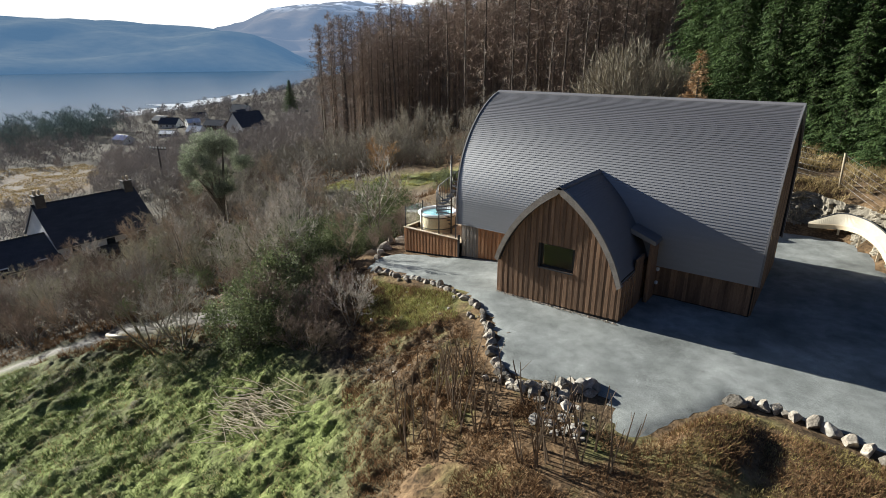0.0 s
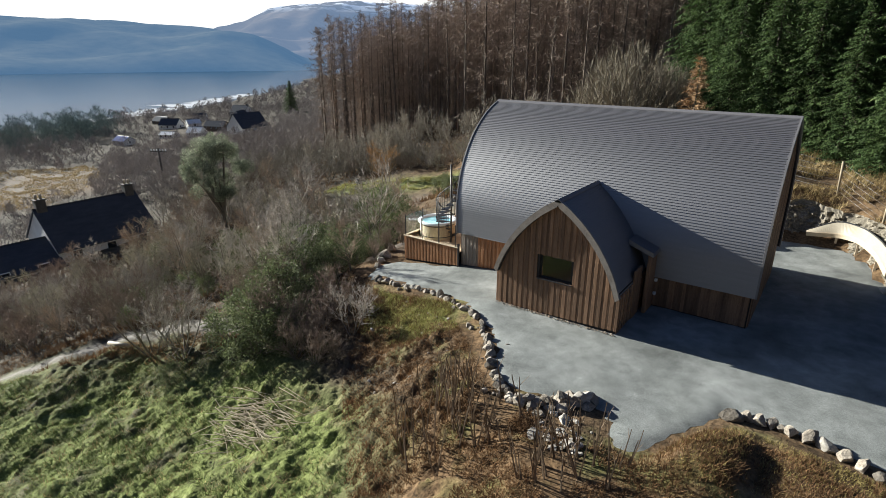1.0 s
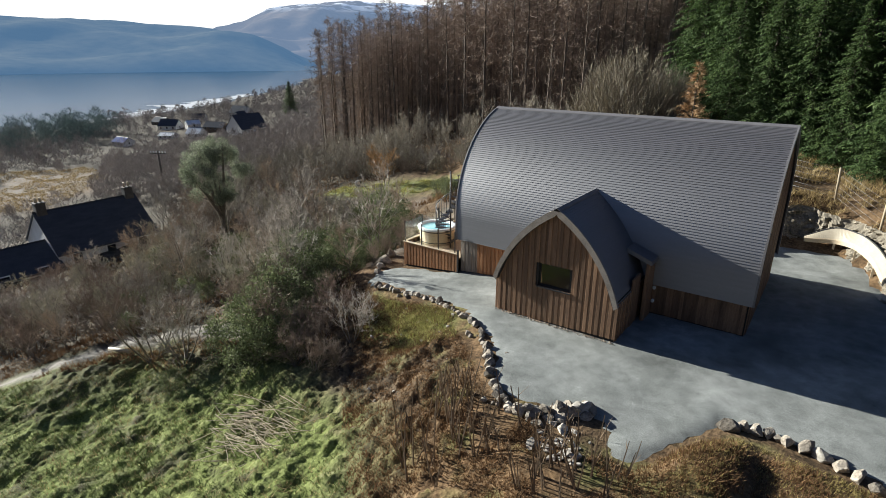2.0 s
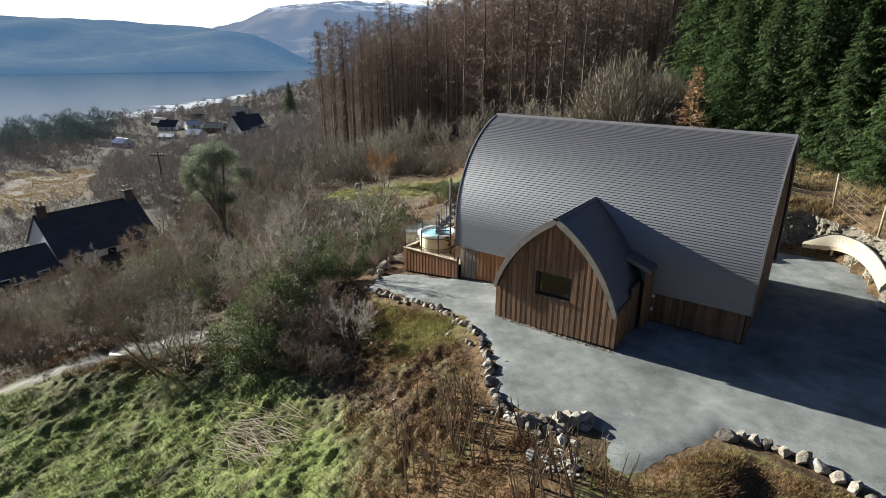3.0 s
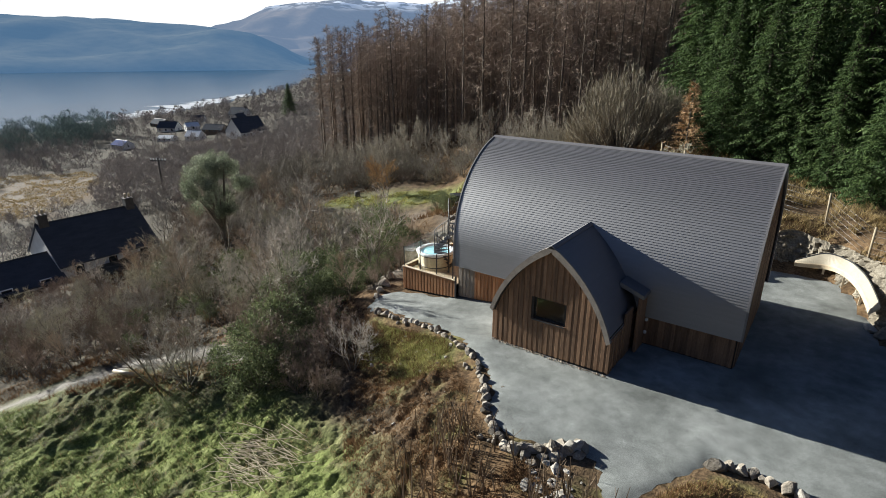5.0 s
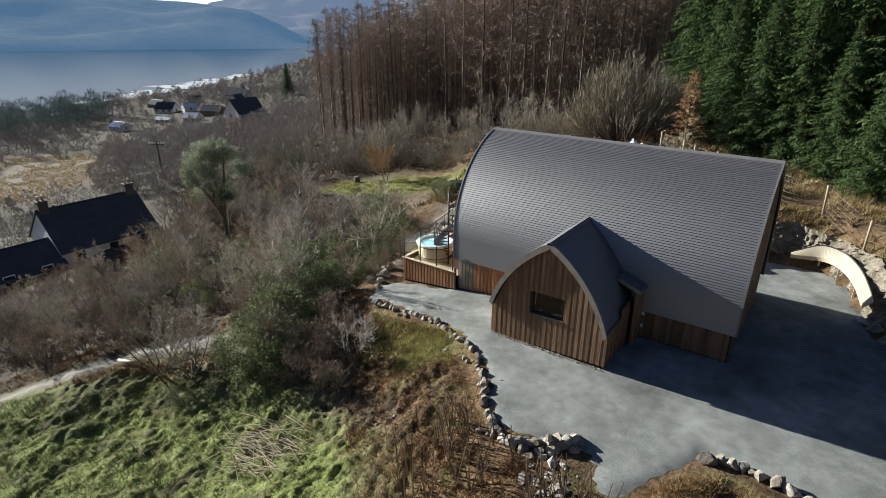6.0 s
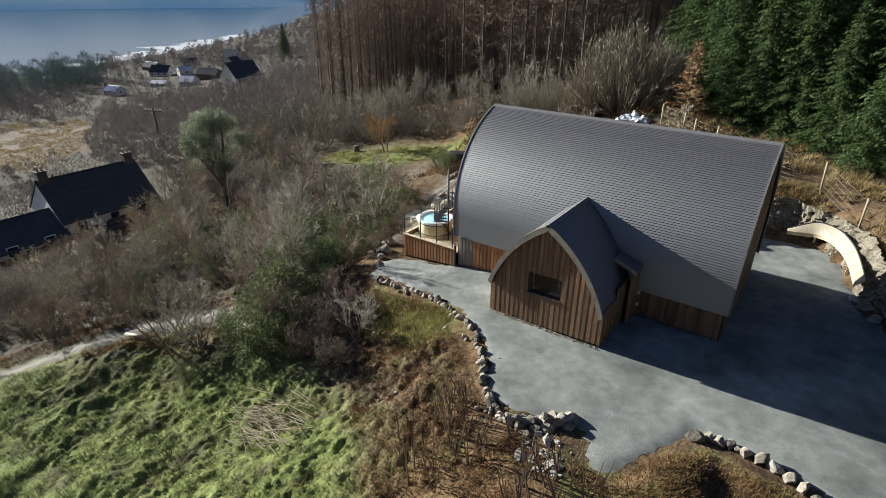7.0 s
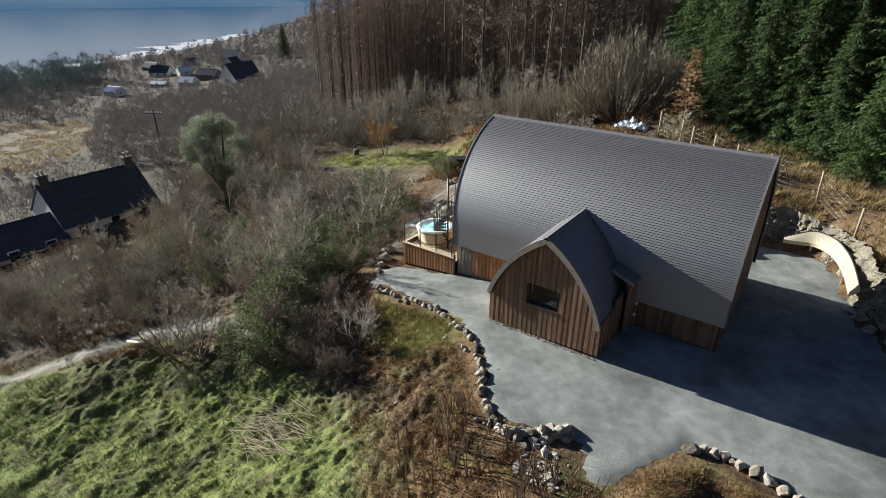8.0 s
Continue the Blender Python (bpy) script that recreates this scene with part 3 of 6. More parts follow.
def gable_back():
    """The gable's core, with the window's opening through it."""
    bm = bmesh.new()
    loop = [bm.verts.new((u, AY0 + 0.02, v)) for u, v in wing_outline]
    hole = [bm.verts.new((u, AY0 + 0.02, v)) for u, v in ((WIN[0], WIN[2]), (WIN[1], WIN[2]), (WIN[1], WIN[3]), (WIN[0], WIN[3]))]
    edges = [bm.edges.new((c[i], c[(i + 1) % len(c)])) for c in (loop, hole) for i in range(len(c))]
    bmesh.ops.triangle_fill(bm, use_beauty=True, edges=edges)
    ext = bmesh.ops.extrude_face_region(bm, geom=list(bm.faces))
    for v in ext["geom"]:
        if isinstance(v, bmesh.types.BMVert):
            v.co.y += 0.2
    bmesh.ops.recalc_face_normals(bm, faces=bm.faces)
    bm.to_mesh(gable.data)
    bm.free()


gable_back()


def wing_top(x):
    u = abs(x - AX)
    for (u0, v0), (u1, v1) in zip(wing_profile, wing_profile[1:]):
        if u0 <= u <= u1:
            return v0 + (v1 - v0) * (u - u0) / (u1 - u0) - 0.07
    return 1.5


cladding(gable, None, AX - 2.44, AX + 2.5, AY0 + 0.02, "x", -1, lambda x: 0.12 + 0.03 * (x + 10.2), wing_top, lambda x, r: M_CEDAR, hole=WIN, pitch=0.225, seed=11)
for s in (-1, 1):
    side = wpart("wall", box_mesh("wall", AX + s * 2.36 - 0.08, AX + s * 2.36 + 0.08, AY0 + 0.03, 20.6, -0.3, 1.72, M_WALLBACK))
    cladding(side, None, AY0 + 0.03, 20.6, AX + s * 2.44, "y", s, lambda y: 0.16, lambda y: 1.62, lambda y, r: M_CEDAR, pitch=0.23, seed=13 + s)
    outer = [(AX + s * (u + 0.05 * min(1, u / 0.3)), v + 0.05) for u, v in wing_profile]
    inner = [(AX + s * max(0, u - 0.09), v - 0.15 + 0.09 * i / 22) for i, (u, v) in enumerate(wing_profile)]
    wpart("verge_board", prism("verge_board", outer + inner[::-1], "y", AY0 - 0.17, AY0 - 0.06, M_VERGE), "broad weathered grey verge board")
wpart("ridge_cap", prism("ridge_cap", [(AX - 0.13, APEX - 0.04), (AX - 0.11, APEX + 0.02), (AX, APEX + 0.085), (AX + 0.11, APEX + 0.02), (AX + 0.13, APEX - 0.04)], "y", AY0 - 0.17, AY1 - 0.1, M_RIDGE))

# the gable window
window = wpart("window", box_mesh("window", WIN[0], WIN[1], AY0 + 0.1, AY0 + 0.15, WIN[2], WIN[2] + 0.06, M_DARK), "dark-framed square window")
for box in ((WIN[0], WIN[0] + 0.06, WIN[2] + 0.06, WIN[3]), (WIN[1] - 0.06, WIN[1], WIN[2] + 0.06, WIN[3]), (WIN[0] + 0.06, WIN[1] - 0.06, WIN[3] - 0.06, WIN[3])):
    put("frame", box_mesh("frame", box[0], box[1], AY0 + 0.1, AY0 + 0.15, box[2], box[3], M_DARK), window)
pane = put("pane", box_mesh("pane", WIN[0] + 0.06, WIN[1] - 0.06, AY0 + 0.118, AY0 + 0.13, WIN[2] + 0.06, WIN[3] - 0.06, M_GLASS, 0), window)
put("sill", box_mesh("sill", WIN[0] - 0.05, WIN[1] + 0.05, AY0 - 0.07, AY0 + 0.1, WIN[2] - 0.045, WIN[2] - 0.003, M_DARK), window, None, "thin dark metal sill")
M_ROOM = material("dim_plaster", [(0.30, 0.28, 0.25), (0.36, 0.34, 0.31)], 2, 20, 0.9, 0.05)
wpart("room_lining", box_mesh("room_lining", WIN[0] - 0.6, WIN[1] + 0.6, AY0 + 1.6, AY0 + 1.7, 0.1, 3.2, M_ROOM), "plain inner wall behind the window")

# ---- porch cheek and canopy beside the wing ----
porch = thing("porch", (-5.1, 20.1, 0.1), "dark timber porch tucked between wing and house in shade", "porch")
PORCH_INV = porch.matrix_basis.inverted()
put("side_panel", box_mesh("side_panel", -5.0, -4.86, 19.75, 20.62, 0.14, 2.55, M_CEDAR, 0.02), porch, PORCH_INV, "narrow upright timber panel")
put("canopy", prism("canopy", [(-5.75, 2.98), (-4.8, 2.62), (-4.76, 2.5), (-4.8, 2.46), (-5.75, 2.8)], "y", 19.7, 20.9, M_SHINGLE), porch, PORCH_INV, "small dark canopy roof")
put("door", box_mesh("door", -5.2, -5.12, 18.9, 19.7, 0.16, 2.1, M_CEDAR, 0.01), porch, PORCH_INV, "plain shaded timber door")
for z in (1.28, 0.72):
    lamp = put("wall_lamp", box_mesh("wall_lamp", -4.86, -4.74, 20.52, 20.64, z - 0.07, z + 0.07, M_WHITE, 0.03), porch, PORCH_INV, "small white wall lamp")

# ---- the deck ----
DX0, DX1, DY0, DY1, DZ = -17.42, -14.03, 20.4, 26.2, 0.42
deck = thing("deck", (DX0, DY0, -0.5), "raised timber deck with a cedar-clad front and pale top rail", "deck")
DECK_INV = deck.matrix_basis.inverted()


def dpart(name, me, label=""):
    return put(name, me, deck, DECK_INV, label)


skirt = dpart("skirt", box_mesh("skirt", DX0 + 0.05, DX1, DY0 + 0.04, DY0 + 0.1, -1.3, 0.66, M_WALLBACK), "orange cedar boards along the deck's front")
cladding(skirt, None, DX0, DX1 - 0.02, DY0 + 0.038, "x", -1, lambda x: float(pad_height(x, 0)) + 0.1, lambda x: 0.67, lambda x, r: M_CEDAR_ORANGE, pitch=0.2, seed=31)
side_skirt = dpart("skirt", box_mesh("skirt", DX0 + 0.02, DX0 + 0.06, DY0 + 0.1, DY1, -1.5, 0.66, M_CEDAR), "side boards of the deck")
dpart("top_rail", box_mesh("top_rail", DX0 - 0.03, DX1 + 0.02, DY0 - 0.05, DY0 + 0.12, 0.675, 0.715, M_RAIL, 0.008), "pale softwood top rail")
dpart("top_rail", box_mesh("top_rail", DX0 - 0.03, DX0 + 0.12, DY0 + 0.125, DY1, 0.675, 0.715, M_RAIL, 0.008))
dpart("corner_post", box_mesh("corner_post", DX1 - 0.02, DX1 + 0.06, DY0 - 0.03, DY0 + 0.06, -0.45, 0.9, M_DARK, 0.006), "dark downpipe at the corner")
w = DX0 + 0.1
while w < DX1 - 0.1:
    dpart("plank", box_mesh("plank", w, w + 0.135, DY0 + 0.13, DY1, DZ - 0.03, DZ, M_RAIL, 0.004))
    w += 0.142
for x in (-17.34, -16.27, -15.21, -14.2):
    dpart("balustrade_post", box_mesh("balustrade_post", x - 0.022, x + 0.022, DY0 + 0.02, DY0 + 0.064, 0.716, 1.8, M_DARK, 0.006))
for y in (21.9, 23.4, 24.9):
    dpart("balustrade_post", box_mesh("balustrade_post", DX0 + 0.03, DX0 + 0.074, y - 0.022, y + 0.022, 0.716, 1.8, M_DARK, 0.006))
for x0, x1 in ((-17.3, -16.31), (-16.23, -15.25), (-15.17, -14.24)):
    g = dpart("glass_panel", box_mesh("glass_panel", x0, x1, DY0 + 0.035, DY0 + 0.047, 0.78, 1.72, M_GLASS, 0), "clear glass balustrade panel")
    g.visible_shadow = False
for y0, y1 in ((20.5, 21.86), (21.94, 23.36), (23.44, 24.86)):
    g = dpart("glass_panel", box_mesh("glass_panel", DX0 + 0.045, DX0 + 0.057, y0, y1, 0.78, 1.72, M_GLASS, 0))
    g.visible_shadow = False

# ---- hot tub ----
TX, TY, TR = -16.5, 22.1, 0.92
tub = thing("hot_tub", (TX, TY, DZ), "round timber-clad hot tub with pale rim and blue water", "hot tub")
for i in range(40):
    a = 2 * math.pi * i / 40
    stave = box_mesh("stave", -0.074, 0.074, -0.016, 0.016, 0.0, 0.84, M_RAIL, 0.006) if i == 0 else stave
    put("stave", stave, tub, pose(TR * math.cos(a), TR * math.sin(a), 0, 0, 0, math.degrees(a) + 90))


def lathe(name, profile, mat, n=40):
    verts, faces = [], []
    k = len(profile)
    for i in range(n):
        a = 2 * math.pi * i / n
        verts += [(r * math.cos(a), r * math.sin(a), z) for r, z in profile]
    for i in range(n):
        for j in range(k - 1):
            faces.append((i * k + j, ((i + 1) % n) * k + j, ((i + 1) % n) * k + j + 1, i * k + j + 1))
    return mesh_of(name, verts, faces, mat, True)


put("shell", lathe("shell", [(1.03, 0.80), (1.05, 0.87), (1.0, 0.915), (0.88, 0.915), (0.84, 0.88), (0.8, 0.55), (0.6, 0.16), (0.02, 0.14)], M_WHITE), tub, None, "pale blue-white moulded shell and rim")
for z in (0.12, 0.7):
    put("hoop", lathe("hoop", [(TR + 0.018, z), (TR + 0.024, z + 0.01), (TR + 0.024, z + 0.04), (TR + 0.018, z + 0.05)], M_DARK), tub)
M_TUBWATER2 = material("tub_water_surface", [(0.30, 0.62, 0.70), (0.45, 0.75, 0.80)], 2, 9, 0.08, 0.5, bump_size=0.03)
put("water", lathe("water", [(0.838, 0.80), (0.4, 0.803), (0.01, 0.80)], M_TUBWATER2), tub, None, "light turquoise water")

# ---- spiral stair ----
stair = thing("spiral_stair", (-15.3, 21.62, DZ), "dark metal spiral stair rising beside the hot tub", "staircase")
put("pole", tube("pole", [(0, 0, 0), (0, 0, 4.0)], 0.045, M_DARK, 10), stair)
STEPS = 13
for i in range(STEPS):
    if i == 0:
        wedge = [(0.05 * math.cos(a), 0.05 * math.sin(a)) for a in (-0.3, 0.3)] + [(0.78 * math.cos(a), 0.78 * math.sin(a)) for a in (0.26, 0.09, -0.09, -0.26)]
        tread = prism("tread", wedge, "z", 0, 0.035, M_DARK)
        baluster = tube("baluster", [(0.75, 0, 0.03), (0.75, 0, 1.0)], 0.012, M_DARK, 6)
    a = math.degrees(2.0 + i * 0.36)
    put("tread", tread, stair, pose(0, 0, 0.2 + i * 0.21, 0, 0, a))
    put("baluster", baluster, stair, pose(0, 0, 0.2 + i * 0.21, 0, 0, a))
    put("baluster", baluster, stair, pose(0, 0, 0.3 + i * 0.21, 0, 0, a + 10))
put("handrail", tube("handrail", [(0.75 * math.cos(2.0 + i * 0.18), 0.75 * math.sin(2.0 + i * 0.18), 1.2 + i * 0.105) for i in range(2 * STEPS)], 0.022, M_DARK, 6), stair)
balcony = thing("balcony", (-14.2, 22.9, 3.1), "small metal balcony on the house's end wall", "balcony")
BINV = balcony.matrix_basis.inverted()
put("platform", box_mesh("platform", -15.1, -14.06, 21.85, 25.2, 3.08, 3.16, M_DARK, 0.01), balcony, BINV)
put("handrail", box_mesh("handrail", -15.1, -15.05, 21.85, 25.2, 4.16, 4.2, M_RIDGE, 0.008), balcony, BINV, "pale metal handrail")
for i in range(12):
    rod = box_mesh("rod", -0.01, 0.01, -0.01, 0.01, 0, 1.0, M_DARK, 0) if i == 0 else rod
    put("rod", rod, balcony, BINV @ pose(-15.075, 21.95 + i * 0.29, 3.16))

# ---- stones ----
ROCK_SHAPES, SLAB_SHAPES = [], []
M_SLAB = material("pale_broken_slab", [(0.20, 0.18, 0.15), (0.37, 0.34, 0.29), (0.58, 0.55, 0.49)], 2.0, 9, 0.9, 0.5, vary=0.3, bump_size=0.03)
for seed in range(13):
    bm = bmesh.new()
    bmesh.ops.create_icosphere(bm, subdivisions=3, radius=0.52)
    off = Vector((seed * 7.3, seed * 3.1, 0))
    r = random.Random(seed)
    cuts = [(Vector((r.uniform(-1, 1), r.uniform(-1, 1), r.uniform(-0.6, 1))).normalized(), r.uniform(0.24, 0.40)) for _ in range(11)]
    for v in bm.verts:
        p = v.co * (1 + 0.28 * noise.noise(v.co * 2.2 + off))
        for nrm, dd in cuts:
            k = p.dot(nrm) - dd
            if k > 0:
                p -= nrm * k * 0.98
        v.co = p * (1 + 0.05 * noise.noise(v.co * 7 + off))
    me = bpy.data.meshes.new("stone")
    bm.to_mesh(me)
    bm.free()
    me.materials.append(M_ROCK if seed < 9 else M_SLAB)
    (ROCK_SHAPES if seed < 9 else SLAB_SHAPES).append(me)


def stone(x, y, size, rnd, flat=0.75, label="pale angular stone edging the gravel yard", group="edging stones", lift=0.0, ground=None):
    z = (float(land(x, y)) if ground is None else ground) + size * flat * 0.3 + lift
    ob = put("stone", rnd.choice(SLAB_SHAPES if "slab" in label or rnd.random() < 0.12 else ROCK_SHAPES), None, pose(x, y, z, rnd.uniform(-14, 14), rnd.uniform(-14, 14), rnd.uniform(0, 360)))
    ob.scale = (size * rnd.uniform(0.85, 1.3), size * rnd.uniform(0.75, 1.1), size * flat * rnd.uniform(0.85, 1.2))
    return tagged(ob, label, "stone", group)


EDGING = [(-16.6, 17.4), (-15.4, 17.2), (-14.4, 17.25), (-13.2, 17.1), (-11.85, 16.65), (-10.4, 16.05), (-9.45, 15.35), (-8.65, 14.5), (-7.75, 13.2), (-7.1, 12.45), (-6.4, 12.2)]
rnd = random.Random(12)
for k, (x, y) in enumerate(resample(EDGING, 0.21)):
    stone(x + rnd.uniform(-0.07, 0.07), y + rnd.uniform(-0.07, 0.07), rnd.choice((0.2, 0.24, 0.28, 0.32, 0.36, 0.44)), rnd, ground=float(pad_height(x, y)) - 0.02)
    if rnd.random() < 0.16:
        stone(x - 0.25 + rnd.uniform(-0.1, 0.1), y - 0.3 + rnd.uniform(-0.1, 0.1), rnd.uniform(0.16, 0.3), rnd)
for x, y, s in ((-6.05, 12.05, 0.55), (-5.8, 12.2, 0.42), (-5.55, 12.3, 0.45), (-5.3, 12.45, 0.48), (-5.05, 12.65, 0.55), (-4.8, 12.85, 0.6), (-4.55, 13.05, 0.62), (-4.4, 13.25, 0.55), (-5.6, 11.95, 0.45), (-5.15, 12.2, 0.42), (-4.8, 12.5, 0.46), (-6.35, 11.95, 0.36), (-5.35, 11.8, 0.36), (-5.25, 12.7, 0.34), (-4.95, 12.95, 0.36), (-5.7, 12.45, 0.3), (-4.35, 12.85, 0.42)):
    stone(x, y, s * 1.2, rnd, 0.75, "large rough boulder in a heap at the yard's edge", "boulder heap", ground=0.02)
for x, y, s, z in ((-5.0, 12.6, 0.5, 0.28), (-4.6, 12.9, 0.55, 0.3), (-5.75, 12.1, 0.42, 0.26), (-5.35, 12.3, 0.4, 0.26)):
    stone(x, y, s * 0.85, rnd, 0.7, "large rough boulder in a heap at the yard's edge", "boulder heap", ground=z)
for x, y, s in ((-0.98, 14.75, 0.52), (-0.62, 14.95, 0.36), (-0.33, 14.95, 0.46), (-0.05, 15.05, 0.42), (0.22, 14.95, 0.3), (0.42, 14.95, 0.44), (0.8, 14.9, 0.5), (1.2, 14.8, 0.46), (1.58, 14.62, 0.44), (1.95, 14.5, 0.5), (2.35, 14.25, 0.42), (2.8, 13.95, 0.5), (3.3, 13.6, 0.45)):
    stone(x, y, s, rnd, 0.85, ground=0.12)
for k in range(44):
    stone(-4.4 + rnd.uniform(-0.8, 0.65), 11.35 + rnd.uniform(-0.65, 0.7), rnd.choice((0.12, 0.16, 0.2, 0.24, 0.3, 0.42)), rnd, 0.35, "flat pale broken slab in a rubble pile", "rubble slabs")
for k in range(22):
    x, y = rnd.uniform(-12.5, -7.2), rnd.uniform(10, 16)
    stone(x, y, rnd.uniform(0.08, 0.2), rnd, 0.45, "small pale stone lying on the bank", "loose stones")
for x, y, s in ((3.1, 26.9, 0.9), (3.5, 26.2, 0.7), (2.7, 27.6, 0.6), (4.2, 25.4, 0.8), (-18.3, 19.6, 0.6), (-18.8, 20.4, 0.7), (-19.2, 21.4, 0.8), (-18.0, 18.9, 0.5)):
    stone(x, y, s, rnd, 0.7, "grey boulder at the foot of the bank", "bank boulders")

for k in range(14):
    stone(rnd.uniform(-15, -11), rnd.uniform(14.4, 16.4), rnd.uniform(0.14, 0.26), rnd, 0.5, "pale slab lying in the moss of the bank", "loose stones")
for k in range(46):
    u = rnd.random()
    x, y = -19.5 - 6.5 * u + rnd.uniform(-1.6, 1.6), 27 + 11 * u + rnd.uniform(-1.2, 1.2)
    stone(x, y, rnd.choice((0.3, 0.4, 0.55, 0.7, 0.95)), rnd, 0.6, "pale rock breaking through the slope behind the deck", "slope rocks")
tank = thing("dark_tank", (-27.9, 40.9, float(land(-27.9, 40.9))), "square black tank standing on the slope", "tank")
put("body", box_mesh("body", -0.75, 0.75, -0.55, 0.55, -0.2, 1.0, M_DARK, 0.04), tank, pose(0, 0, 0, 0, 0, 35))
put("lid", box_mesh("lid", -0.8, 0.8, -0.6, 0.6, 1.003, 1.08, M_DARK, 0.02), tank, pose(0, 0, 0, 0, 0, 35))

def pebble_strip(x0, x1, y, seed):
    """Loose pebbles along the foot of the gable."""
    r = random.Random(seed)
    verts, faces = [], []
    for _ in range(int((x1 - x0) * 60)):
        x, yy, q = r.uniform(x0, x1), y - abs(r.gauss(0, 0.07)), r.uniform(0.012, 0.035)
        z = float(pad_height(x, yy)) + 0.05
        k = len(verts)
        for dx, dy, dz in ((1, 0, 0), (0.3, 0.95, 0.1), (-0.8, 0.6, 0), (-0.8, -0.6, 0.1), (0.3, -0.95, 0), (0, 0, 0.8), (0, 0, -0.8)):
            verts.append((x + dx * q * r.uniform(0.8, 1.2), yy + dy * q * r.uniform(0.8, 1.2), z + dz * q + q * 0.4))
        for m in range(5):
            faces += [(k + m, k + (m + 1) % 5, k + 5), (k + (m + 1) % 5, k + m, k + 6)]
    tagged(put("pebbles", mesh_of("pebbles", verts, faces, M_PEBBLE)), "loose pale brown pebbles along the foot of the gable", "pebbles", kind="stuff")


M_PEBBLE = material("mixed_pebbles", [(0.16, 0.11, 0.075), (0.34, 0.27, 0.2), (0.55, 0.5, 0.43)], 9, 40, 0.9, 0.3, island=0.45)
pebble_strip(AX - 2.4, AX + 2.5, AY0 - 0.05, 21)

# ---- rock face behind the yard ----


def outcrop(name, line, depth, low, high, seed, label):
    """A broken rock face that follows a line, as a thick slab with craggy relief."""
    pts = resample(line, 0.1)
    rows = 30
    verts, faces = [], []
    for i, (x, y) in enumerate(pts):
        x2, y2 = pts[min(i + 1, len(pts) - 1)]
        x1, y1 = pts[max(i - 1, 0)]
        nx, ny = -(y2 - y1), x2 - x1
        l = math.hypot(nx, ny)
        nx, ny = nx / l, ny / l
        for j in range(rows + 1):
            t = j / rows
            p = Vector((x * 0.8 + seed, y * 0.8, t * 2.0))
            crag = 0.5 * noise.noise(p) + 0.5 * abs(noise.noise(p * 1.9)) - 0.5 * abs(noise.noise(p * 3.8)) + 0.3 * abs(noise.noise(p * 7.5)) + 0.1 * noise.noise(p * 15)
            step = 0.22 * math.floor(t * 4 + 1.2 * noise.noise(p * 0.6)) / 4
            o = depth * (t ** 1.4) * 0.85 + crag * 0.6 - step - 0.3
            top = high * (0.72 + 0.36 * noise.noise(Vector((x * 0.5, y * 0.5, seed))))
            verts.append((x - nx * o, y - ny * o, low + (top - low) * t + 0.12 * crag))
    k = rows + 1
    for i in range(len(pts) - 1):
        for j in range(rows):
            faces.append((i * k + j, (i + 1) * k + j, (i + 1) * k + j + 1, i * k + j + 1))
    # a rough back that sinks into the bank
    n0 = len(verts)
    for i in range(len(pts)):
        vx, vy, vz = verts[i * k + rows]
        verts.append((vx + (vx - pts[i][0]) * 0.5, vy + (vy - pts[i][1]) * 0.5, vz - 0.6))
    for i in range(len(pts) - 1):
        faces.append((i * k + rows, (i + 1) * k + rows, n0 + i + 1, n0 + i))
    return tagged(put(name, mesh_of(name, verts, faces, M_ROCKFACE)), label, "rock face")


M_ROCKFACE = material("fractured_rock", [(0.06, 0.05, 0.036), (0.20, 0.172, 0.128), (0.40, 0.355, 0.28)], 1.8, 11, 0.92, 0.9, bump_size=0.08)
outcrop("rock_outcrop", [(5.8, 23.6), (4.6, 25.3), (3.4, 27.1), (2.85, 29.8), (2.15, 32.2), (0.95, 33.75), (-0.9, 34.05), (-3.2, 33.45), (-5.0, 31.95), (-7.4, 30.05), (-10, 29.65), (-13, 30.3)], 1.0, -0.1, 2.6, 3.0, "pale fractured rock face cut behind the gravel yard")
outcrop("rock_outcrop", [(-15.2, 31.5), (-17.2, 29.6), (-19.5, 30.2), (-21, 33), (-22.5, 37)], 1.6, -1.2, 1.2, 6.0, "pale broken rock and soil slope behind the deck")

# ---- curved pale panel lying against the bank ----


def spline(pts, n):
    """A smooth curve through points, n steps between two."""
    p = [Vector(q) for q in pts]
    p = [2 * p[0] - p[1]] + p + [2 * p[-1] - p[-2]]
    out = []
    for a, b, c, d in zip(p, p[1:], p[2:], p[3:]):
        for i in range(n):
            t = i / n
            out.append(0.5 * (2 * b + (c - a) * t + (2 * a - 5 * b + 4 * c - d) * t * t + (3 * b - a - 3 * c + d) * t ** 3))
    return out + [p[-2]]


outer_arc = spline([(-0.64, 33.3, 0.8), (0.6, 33.45, 1.4), (1.55, 32.95, 1.42), (2.12, 31.6, 1.42), (2.48, 30.0, 1.4), (2.83, 27.5, 1.3)], 16)
inner_arc = spline([(-0.62, 33.0, 0.78), (0.72, 33.15, 0.9), (1.46, 32.45, 0.98), (1.94, 31.35, 1.0), (2.3, 29.8, 1.0), (2.6, 27.9, 0.85)], 16)
arch_panel = thing("curved_panel", (1.5, 31.5, 0.1), "long curved pale plywood roof panel leaning on the bank", "building panel")
AINV = arch_panel.matrix_basis.inverted()


